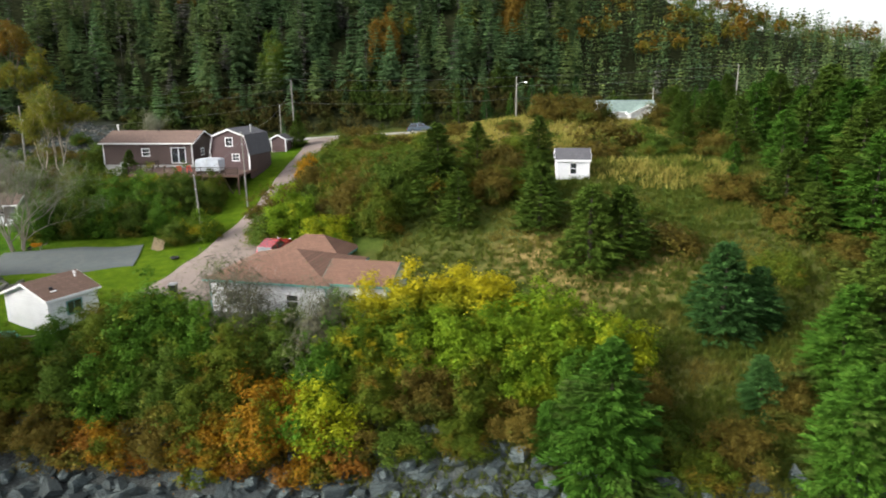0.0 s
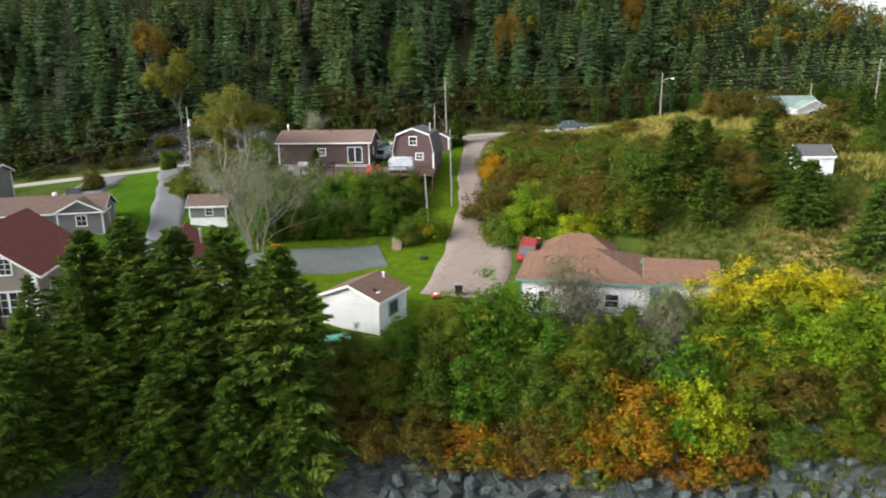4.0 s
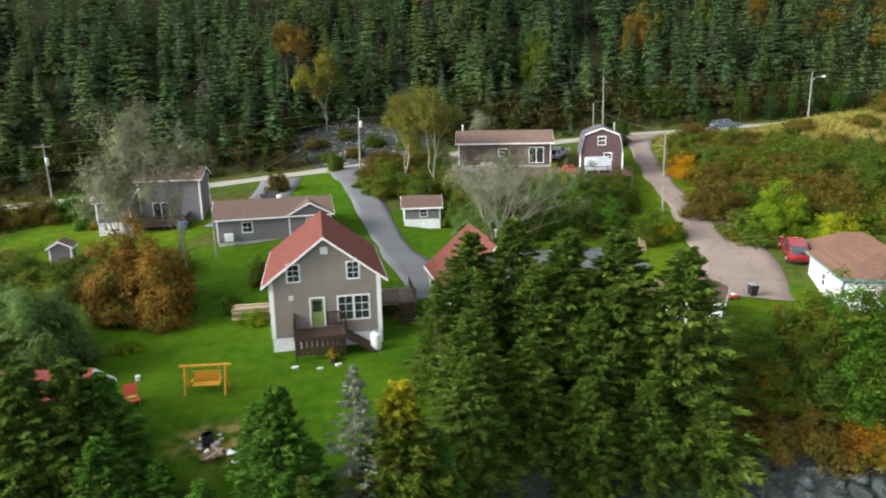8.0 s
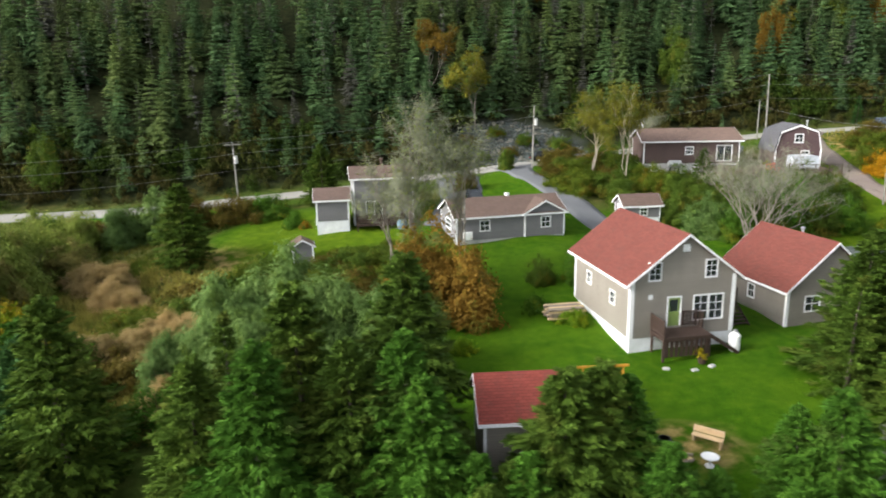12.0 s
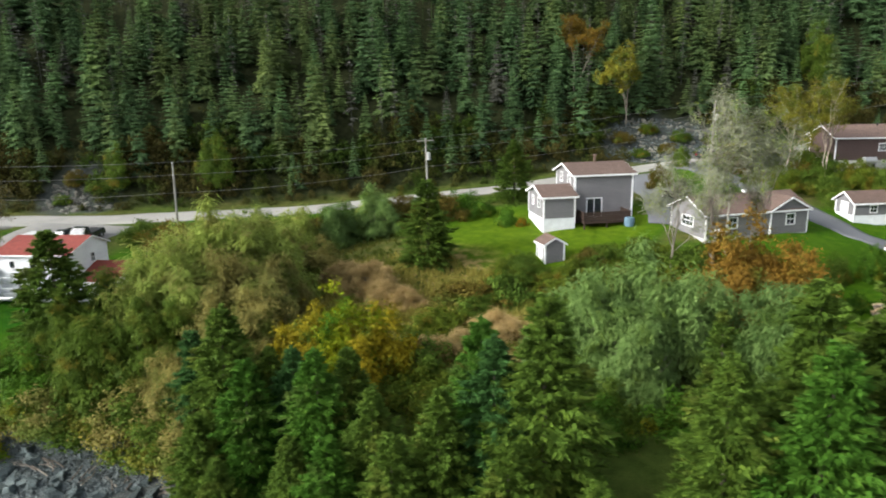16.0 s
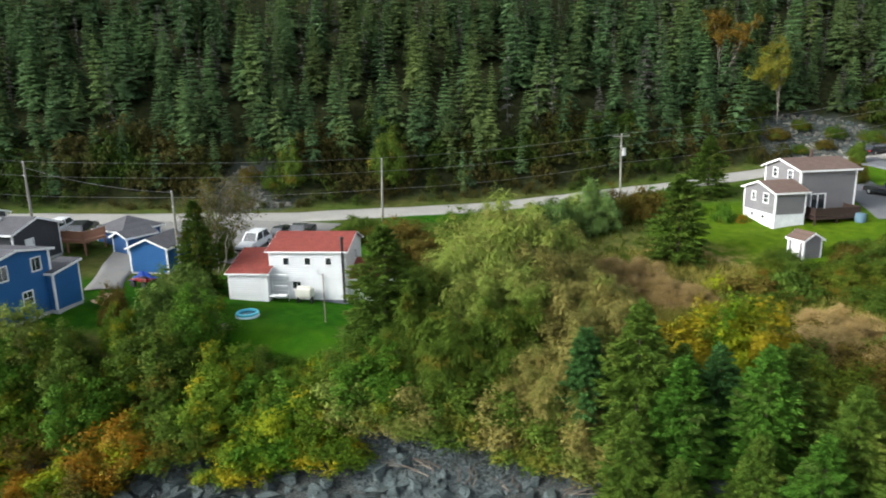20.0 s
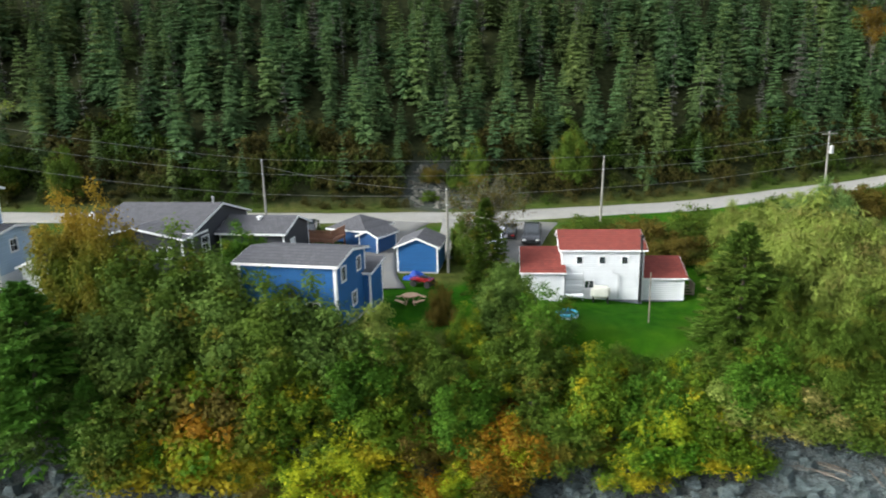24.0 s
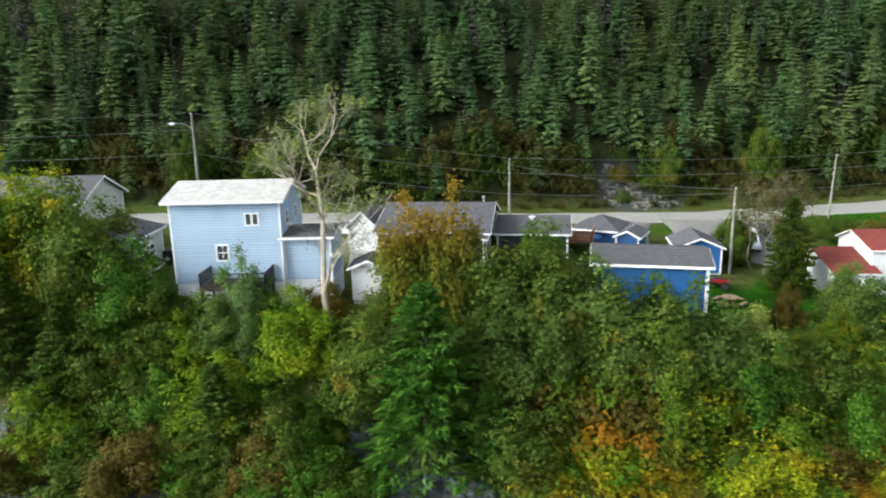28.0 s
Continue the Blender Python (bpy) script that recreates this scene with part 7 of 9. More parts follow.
# hedges behind the parking pad and round the deck
for x, y, h, mt in ((-48, 72, 3.6, GREEN), (-45, 73, 3.8, OLIVE), (-42, 73.5, 3.6, GREEN), (-39, 74, 3.4, OLIVE), (-36, 74.5, 3.2, GREEN), (-46.5, 77, 4.4, OLIVE), (-43, 78, 4.4, GREEN), (-39.5, 78.5, 4.2, GREEN), (-36, 79, 3.8, OLIVE), (-44.6, 81.4, 4.2, RUSSET), (-41.2, 82, 4.0, MIXED), (-37.6, 82.4, 3.8, OLIVE), (-34, 83, 3.2, RUSSET), (-50.5, 74, 3.6, WILLOW), (-52, 78, 3.6, OLIVE), (-49, 81.5, 3.6, OLIVE), (-33.5, 80, 2.8, OLIVE), (-51, 86, 3.4, OLIVE)):
    shrub("round", x, y, h, mt, "dense green bush in the hedge behind the parking pad", 1.1, "hedge bushes")
for kind, x, y, h, mt, w, lb in (("spread", -31.0, 72.2, 2.4, MIXED, 1.0, "olive and yellow low bush beside the driveway lawn"), ("spread", -32.8, 70.2, 1.8, OLIVE, 0.9, "olive low bush beside the driveway lawn"), ("spread", -42.6, 81.5, 2.0, YELLOW, 0.6, "yellow bush under the deck"), ("round", -66.5, 57.6, 2.8, GREEN, 0.7, "round green garden bush"),
                                 ("spread", -69.6, 57.4, 1.9, OLIVE, 0.6, "flowering garden bush on the lawn"), ("low", -70.4, 52.1, 1.3, GREEN, 0.6, "clipped round bush on the lawn"), ("low", -67.6, 49.6, 1.0, LIME, 0.8, "lime green garden bush by the house"), ("low", -76.0, 45.4, 0.9, LIME, 0.8, "leafy perennial clump on the lawn"),
                                 ("low", -97.2, 76.2, 1.7, GREEN, 0.6, "dark round bush beside the grey house"), ("low", -95.6, 75.0, 0.8, ORANGE, 0.6, "small red-orange bush beside the grey house"), ("round", -77.5, 88.5, 2.6, RUST, 0.9, "dark red bush by the driveway mouth"), ("spread", -65, 98, 2.2, RUST, 0.9, "dark red bush by the driveway mouth"),
                                 ("round", -72.0, 99.0, 2.6, OLIVE, 0.8, "olive bush at the roadside"), ("spread", -103.0, 82.6, 2.0, GREEN, 1.2, "green leafy plants beside the pole"), ("spread", -100.5, 80.0, 1.4, GREEN, 1.2, "green leafy plants beside the lawn"), ("round", -53.6, 87.0, 3.6, RUSSET, 1.0, "russet bush beside the brown home"), ("spread", -63, 86, 2.2, RUSSET, 1.0, "russet bush on the driveway's edge"), ("spread", -58, 82, 2.0, OLIVE, 1.0, "olive bush behind the shed")):
    shrub(kind, x, y, h, mt, lb, w)

for i in range(13):
    shrub("low", -144.2 + i * 1.15, 42.3 + 0.7 * math.sin(i * 1.7), 0.9 + 0.35 * math.sin(i * 2.3), (GREEN, MIXED, OLIVE, LIME, GREEN)[i % 5], "low leafy undergrowth at the lawn's lower edge", 1.2, "lawn edge undergrowth")
shrub("round", -147.0, 48.2, 3.6, SAGE, "grey-green rounded bush beside the pool lawn", 0.95)
shrub("spread", -152.3, 46.2, 2.4, RUST, "thin rust red bush on the small lawn", 0.45)

for x, y, h, mt in ((-156.4, 33.6, 2.4, YELLOW), (-158.0, 32.6, 2.0, ORANGE), (-154.6, 33.2, 2.2, MIXED), (-159.6, 33.4, 2.4, YELLOW), (-149.0, 36.6, 2.2, ORANGE), (-148.6, 35.0, 2.0, RUST), (-150.4, 34.4, 1.8, YELLOW), (-161.6, 33.0, 1.8, RUST), (-147.4, 37.6, 2.0, YELLOW), (-152.2, 33.8, 1.8, ORANGE)):
    shrub("spread", x, y, h, mt, "yellow and orange tangle low on the bank", 1.15, "autumn bank tangle")

# the bank below the lower houses
for k in range(22):
    x, y = -163.4 - 0.36 * k, 34.6 + (k * 7 % 5) * 1.0
    shrub("low" if k % 3 else "spread", x, y, 1.5 + 0.4 * math.sin(k * 1.9), (GOLD, ORANGE, MIXED, YELLOW, RUST)[k % 5], "orange and yellow vines over the bare bank", 1.15, "bank vines")
for x, y, h, mt in ((-89.6, 62.6, 1.5, RUST), (-87.2, 63.4, 1.6, RUSSET), (-85.0, 63.2, 1.7, OLIVE), (-82.6, 62.4, 1.8, RUSSET), (-90.4, 60.6, 1.4, OLIVE), (-86.0, 58.4, 1.8, RUST), (-92.6, 57.2, 1.5, RUSSET), (-96.0, 63.0, 1.3, OLIVE), (-97.6, 60.6, 1.4, RUSSET), (-84.2, 65.6, 1.3, RUSSET), (-88.2, 65.4, 1.2, OLIVE), (-100.4, 54.6, 1.4, OLIVE), (-80.4, 61.2, 1.9, OLIVE)):
    shrub("spread", x, y, h, mt, "brown and green brambles at the lawn's edge", 1.35, "lawn edge brambles")
BANKSET = (GREEN, OLIVE, MIXED, RUSSET, MIXED, OLIVE, GREEN, MIXED)
for i in range(34):
    x = -131 - i * 2.15
    y = 39.6 + 1.3 * math.sin(i * 1.9)
    h = 3.3 + 0.9 * math.sin(i * 2.7 + 1)
    if abs(x + 177.8) < 3.4 or -171 < x < -163.5:
        continue
    shrub("round", x, y - 3.6 if x < -158 else y + (0.7 if x > -150 else 0), h, BANKSET[(i * 5 + i // 3) % 8] if x > -176 else (GREEN, OLIVE, GREEN, LIME, OLIVE)[i % 5], "leafy autumn bush on the steep bank", 1.1, "bank bushes")
for i in range(27):
    x = -134 - i * 2.7
    y = (38.1 if x > -150 else 37.4) + 0.8 * math.sin(i * 2.3) - (3.2 if x < -156 else 0)
    if abs(x + 177.8) < 3.4 or -171 < x < -163.5:
        continue
    shrub("spread", x, y, 2.2 + 0.6 * math.sin(i * 1.7), (MIXED, RUSSET, GREEN, YELLOW, OLIVE, RUST, MIXED, ORANGE)[(i * 3) % 8] if x > -172 else (OLIVE, GREEN, RUST)[i % 3], "low autumn bush at the bank's foot", 1.15, "bank foot bushes")
for kind, x, y, h, mt, w, lb in (("round", -147.6, 45.4, 3.8, SAGE, 1.0, "grey-green rounded bush beside the pool lawn"), ("round", -144.8, 43.6, 3.8, GREEN, 1.0, "green bush beside the pool lawn"), ("round", -150.0, 43.0, 2.7, MIXED, 0.9, "yellow-green bush beside the blue house"), ("round", -153.4, 41.0, 2.8, OLIVE, 1.0, "olive bush beside the blue house"),
                                 ("round", -156.6, 40.4, 4.2, PALEWILLOW, 0.9, "yellow-green bush below the blue house"), ("round", -160.4, 39.6, 5.4, SAGE, 1.0, "grey-green bush below the blue house"), ("round", -163.8, 39.6, 5.6, OLIVE, 1.0, "olive bush below the blue house"), ("round", -167.6, 40.6, 5.4, SAGE, 1.1, "grey-green bush below the blue house"),
                                 ("round", -170.8, 41.8, 6.2, OLIVE, 1.0, "olive leafy tree below the dark house"), ("round", -174.2, 43.0, 4.6, OLIVE, 0.9, "olive leafy bush before the dark house"), ("round", -176.6, 43.2, 7.6, AMBER, 0.55, "orange-brown leafy tree before the dark house"), ("round", -179.6, 43.8, 7.2, AMBER, 0.62, "russet leafy tree before the dark house"),
                                 ("round", -172.6, 38.6, 5.6, SAGE, 1.0, "grey-green bush on the bank"), ("round", -181.6, 38.2, 5.0, OLIVE, 1.0, "olive bush on the bank"), ("round", -186.6, 38.8, 4.6, LIME, 0.9, "lime green bush below the pale blue house"), ("round", -190.6, 39.8, 5.6, WILLOW, 0.5, "grey-green small tree before the pale blue house"), ("round", -194.6, 38.6, 3.6, LIME, 0.9, "lime green bush below the pale blue house"),
                                 ("round", -198.6, 40.0, 5.6, GREEN, 0.9, "dark green bush beside the pale blue house"), ("round", -203.4, 43.2, 6.8, OLIVE, 0.9, "olive leafy tree beside the cream shed"), ("round", -206.8, 45.0, 7.2, MIXED, 0.8, "yellow leafy tree before the cream house"), ("round", -211.5, 47.0, 8.2, YELLOW, 0.8, "golden leafy tree before the cream house"), ("round", -216.0, 44.0, 7.6, AMBER, 0.9, "golden leafy tree before the cream house"),
                                 ("round", -213.0, 39.8, 6.0, OLIVE, 1.0, "olive bush on the bank"), ("round", -151.0, 62.0, 4.0, OLIVE, 0.8, "olive leafy tree beside the gravel yard"), ("round", -170.0, 52.6, 4.2, GREEN, 0.8, "dark green bush between dark house and garage")):
    shrub(kind, x, y, h, mt, lb, w)


for x, y, h, mt in ((-196.2, 39.4, 3.8, OLIVE), (-192.4, 39.8, 3.6, SAGE), (-189.0, 40.4, 3.0, GREEN), (-199.4, 38.0, 4.2, OLIVE), (-185.4, 41.6, 2.6, RUST)):
    shrub("round", x, y, h, mt, "leafy bush below the pale blue house", 1.1, "house bank bushes")


def bare_tree(name, label, x, y, h, spread, seed, bark, levels=5, leaf_mat=None, leaves=0, leaf_size=0.22, stems=1, top_only=0.0, twigs=0, twig_mat=None, bole=0.34, fork=1.0, girth=0.010):
    """A tapered trunk with forking limbs and, where given, a thin crown of leaves."""
    r = random.Random(seed)
    root = thing(name, pose(x, y, gz(x, y)), label, "tree")
    tips = []
    limbs = bmesh.new()

    def grow(bm, p, d, l, rad, lv):
        e = p + d * l
        q = p + d * l * 0.5 + Vector((r.gauss(0, 0.06), r.gauss(0, 0.06), r.gauss(0, 0.03))) * l
        tube(bm, [p, q, e], [rad, rad * 0.85, rad * 0.68], 6 if lv > 3 else (4 if lv > 1 else 3))
        if lv <= 1:
            tips.append(e)
        if lv > 0:
            for k in range(3 if lv > 1 else r.choice((2, 3))):
                nd = (d * (1.0 if k == 0 else 0.55) + Vector((r.gauss(0, spread), r.gauss(0, spread), r.uniform(-0.1, 0.4)))).normalized()
                grow(limbs, e if k < 2 else q, nd, l * r.uniform(0.58, 0.82) * (fork if lv == levels else 1.0), rad * (0.68 if k == 0 else 0.5), lv - 1)

    trunk = bmesh.new()
    for s in range(stems):
        a = 6.3 * s / stems + r.random()
        off = 0.0 if stems == 1 else 0.35
        grow(trunk, Vector((off * math.cos(a), off * math.sin(a), -0.5)), Vector((off * math.cos(a) * 0.7, off * math.sin(a) * 0.7, 1)).normalized(), h * bole, girth * h, levels)
    # brought to its true height
    fit = h / max(p.z for p in tips)
    for v in trunk.verts[:] + limbs.verts[:]:
        v.co *= fit
    tips = [p * fit for p in tips]
    part("trunk", trunk, bark, root)
    part("limb_work", limbs, bark, root)
    rr = np.random.default_rng(seed)
    t = np.array([tuple(p) for p in tips])
    if twigs:
        place("twig_spray", leaf_mesh("twig_spray", leaf_cloud(rr, t[rr.integers(len(t), size=twigs)], 0.3, 6, 0.75, 0.5, 0.045), twig_mat or PALETWIG), root)
    if leaves:
        if top_only:
            t = t[t[:, 2] > top_only * t[:, 2].max()]
        me = leaf_mesh("leaves", leaf_cloud(rr, t[rr.integers(len(t), size=leaves)], 0.28, 5, leaf_size), leaf_mat)
        place("foliage", me, root)
    return root


bare_tree("bare_tree", "wide bare grey tree beside the parking pad", -47.9, 67.0, 11.2, 0.32, 3, GREYBARK, 5, twigs=650, twig_mat=PALETWIG, stems=7, bole=0.22, fork=1.3, girth=0.006)
bare_tree("poplar", "tall thin poplar with few pale leaves", -80.5, 56.0, 17.5, 0.22, 5, GREYBARK, 5, PALEWILLOW, 420, 0.16, twigs=1000, twig_mat=PALETWIG)
bare_tree("poplar", "tall thin poplar with few pale leaves", -76.8, 57.8, 15.0, 0.22, 8, GREYBARK, 5, PALEWILLOW, 380, 0.16, twigs=800, twig_mat=PALETWIG)
bare_tree("poplar", "tall thin poplar with few pale leaves", -83.0, 58.6, 12.0, 0.24, 9, GREYBARK, 5, PALEWILLOW, 200, 0.16, twigs=500, twig_mat=PALETWIG)
bare_tree("birch", "slender pale birch with ochre autumn leaves", -60.1, 91.6, 12.0, 0.26, 11, PALEBARK, 6, BIRCHGOLD, 2200, 0.2, 1, girth=0.008, bole=0.24)
bare_tree("birch", "slender pale birch with ochre autumn leaves", -56.4, 89.4, 13.6, 0.22, 12, PALEBARK, 6, BIRCHGOLD, 2400, 0.2, 1, girth=0.008, bole=0.24)
bare_tree("autumn_tree", "tall orange autumn tree standing among dark spruces", -85.0, 121.5, 13.5, 0.26, 21, GREYBARK, 5, AUTUMN, 1500, 0.3, 1, 0.45)
bare_tree("autumn_tree", "tall yellow-brown autumn tree standing among dark spruces", -77.0, 115.5, 13.5, 0.26, 22, GREYBARK, 5, BIRCHGOLD, 1700, 0.3, 1, 0.4)
bare_tree("alder", "thin brown alder losing its rust leaves behind the conifer", -149.6, 59.0, 9.5, 0.3, 23, GREYBARK, 5, RUST, 700, 0.2, twigs=350, twig_mat=TWIGGY, stems=3, girth=0.006)
bare_tree("sapling", "small leafless sapling behind the brown home", -50.5, 103.0, 6.5, 0.3, 14, GREYBARK, 5, twigs=260, twig_mat=PALETWIG)
bare_tree("tall_tree", "tall pale forked tree with thin leaves at its top", -184.6, 39.8, 17.5, 0.40, 35, PALEBARK, 5, PALEWILLOW, 420, 0.2, 1, 0.6, twigs=260, bole=0.5, fork=0.46, girth=0.012)

# ---- grass ----


def grass(name, boxes, n, size, material, label, allow):
    """Tufts of upright blades over oval patches."""
    r = np.random.default_rng(len(name))
    out = []
    for (cx, cy, ax, ay), k in zip(boxes, n):
        a, q = r.random(k) * 2 * np.pi, np.sqrt(r.random(k))
        x, y = cx + ax * q * np.cos(a), cy + ay * q * np.sin(a)
        ok = allow(x, y)
        x, y = x[ok], y[ok]
        p = np.stack([x, y, ground(x, y) - 0.03], 1)
        p = np.repeat(p, 6, 0) + r.normal(0, 0.12, (len(p) * 6, 3)) * np.array([1, 1, 0])
        al = unit(np.stack([r.normal(0, 0.35, len(p)), r.normal(0, 0.35, len(p)), np.ones(len(p))], 1))
        sd = unit(np.cross(al, r.normal(0, 1, p.shape)))
        out.append(darts(p, al, sd, size * (0.5 + 0.9 * r.random(len(p))), 0.05 + 0.03 * r.random(len(p))))
    tagged(new(name, leaf_mesh(name, np.concatenate(out), material)), label, "grass", kind="stuff")


off_paving = lambda x, y: (cover_masks(x, y)[0] < 0.4) & (np.abs(y - road_at(x)[0]) > 4.6)
grass("dry_grass", [(4, 98, 30, 10), (18, 74, 8, 3.5), (-100, 51, 10, 6), (-107, 60, 9, 7), (-113, 56, 7, 8), (-18, 105, 7, 6), (-96, 41, 2.6, 8), (-98.6, 48, 4, 4)], [4200, 400, 1500, 1400, 800, 500, 1300, 900], 0.75, STRAW, "tall straw-coloured dry grass", off_paving)
grass("rough_grass", [(12, 62, 22, 16), (15, 80, 26, 14), (-14, 92, 12, 18), (-108, 66, 16, 14), (14, 46, 14, 8), (-90, 56, 12, 10), (30, 60, 16, 16), (8, 41, 18, 4)], [6400, 5200, 2400, 2200, 3600, 1200, 2600, 2200], 0.42, FIELD, "rough green and tawny hillside grass", off_paving)

# ---- poles and wires ----


def utility_pole(x, y, top, label, arm=False, can=False, lamp=0, r=0.13, lean=(0, 0)):
    z0 = gz(x, y)
    h = top - z0
    root = thing("utility_pole", pose(x, y, z0, lean[0], lean[1], 0), label, "pole")
    bm = bmesh.new()
    tube(bm, [(0, 0, -0.8), (0, 0, h * 0.5), (0, 0, h)], [r * 1.15, r, r * 0.75], 8)
    part("pole", bm, POLEWOOD, root)
    if arm:
        bm = bmesh.new()
        box(bm, (-1.1, -0.06, h - 0.35), (1.1, 0.06, h - 0.22), pose(0, -0.15, 0, 0, 0, 20))
        part("crossarm", bm, POLEWOOD, root)
    for dz in (0.12, 1.55):
        bm = bmesh.new()
        tube(bm, [(0, -0.12, h - dz), (0, -0.12, h - dz + 0.16)], [0.06, 0.045], 6)
        part("insulator", bm, METAL, root)
    if can:
        bm = bmesh.new()
        tube(bm, [(0.32, -0.2, h - 2.7), (0.32, -0.2, h - 1.8), (0.32, -0.2, h - 1.7)], [0.26, 0.26, 0.1], 12)
        part("transformer", bm, METAL, root, "grey drum transformer")
    if lamp:
        bm = bmesh.new()
        tube(bm, [(0, 0, h - 1.4), (lamp * 0.6, -0.3, h - 0.9), (lamp * 1.5, -0.7, h - 0.85)], [0.04, 0.035, 0.03], 6)
        part("lamp_arm", bm, METAL, root)
        bm = bmesh.new()
        tube(bm, [(lamp * 1.3, -0.62, h - 0.87), (lamp * 1.55, -0.72, h - 0.9), (lamp * 1.85, -0.85, h - 0.88)], [0.06, 0.16, 0.03], 8)
        part("lamp_head", bm, WHITE, root)
    return Vector((x, y, top))


PLAIN_POLE = "weathered grey wooden utility pole beside the road"
tops = [utility_pole(-243, 58, 24.0, PLAIN_POLE), utility_pole(-201.0, 57.4, 23.9, "wooden utility pole with street lamp", lamp=-1), utility_pole(-172.2, 65.4, 18.6, PLAIN_POLE), utility_pole(-136.3, 75.4, 17.5, PLAIN_POLE, lean=(0, 1.5)),
        utility_pole(-107.3, 85.2, 19.2, "wooden utility pole with crossarm and transformer", arm=True, can=True, lean=(0, -1)), utility_pole(-68.2, 98.4, 22.8, "wooden utility pole with small transformer", can=True, lean=(0, 1.2)), utility_pole(-31.0, 110.8, 26.6, PLAIN_POLE, lean=(0, -1)),
        utility_pole(4.9, 120.4, 27.0, "wooden utility pole with street lamp", lamp=1), utility_pole(44, 128, 29.0, PLAIN_POLE)]
side_poles = [utility_pole(-32.8, 109.4, 22.6, "short grey pole beside the roadside spruce", r=0.1), utility_pole(-30.6, 72.0, 16.2, "leaning grey pole beside the driveway lawn", r=0.11, lean=(0, -3)), utility_pole(-28.6, 80.8, 20.2, "thin grey pole beside the driveway", r=0.09, lean=(0, -1)),
              utility_pole(-152.6, 57.8, 16.5, "grey wooden pole beside the blue shed", r=0.12), utility_pole(-76.6, 64.3, 15.6, "slim grey pole with lamp on the lawn", r=0.09), utility_pole(26.0, 113.0, 25.0, "thin pole beside the distant house", r=0.1)]
WIRE = plain("wire_aluminium", (0.16, 0.16, 0.16), 0.5, 0.1, 1, 5, 0, 0.3)


def wire(a, b, sag, name="power_line", r=0.022):
    bm = bmesh.new()
    pts = [a.lerp(b, k / 14) - Vector((0, 0, sag * 4 * (k / 14) * (1 - k / 14))) for k in range(15)]
    tube(bm, pts, [r] * 15, 3)
    tagged(part(name, bm, WIRE), "thin sagging power line strung between poles", "cable", "power lines")


for a, b in zip(tops, tops[1:]):
    for dz, k in ((0.0, 1.0), (-1.5, 1.25), (-3.6, 1.4)):
        wire(a + Vector((0, -0.12, dz + 0.05)), b + Vector((0, -0.12, dz + 0.05)), 0.38 * k)
for a, b in ((tops[6], side_poles[0]), (side_poles[0], side_poles[2]), (side_poles[2], side_poles[1]), (tops[2], side_poles[3]), (tops[5], side_poles[4])):
    wire(a + Vector((0, 0, -0.6)), b + Vector((0, 0, -0.15)), 0.5, "service_wire", 0.018)

# ---- vehicles ----
TYRE = RUBBER


def paint(name, c):
    m = plain(name, c, 0.25, 0.05, 1, 8, 0.0, 0.0, 0.5)
    m.node_tree.nodes["Principled BSDF"].inputs["Coat Weight"].default_value = 0.6
    return m


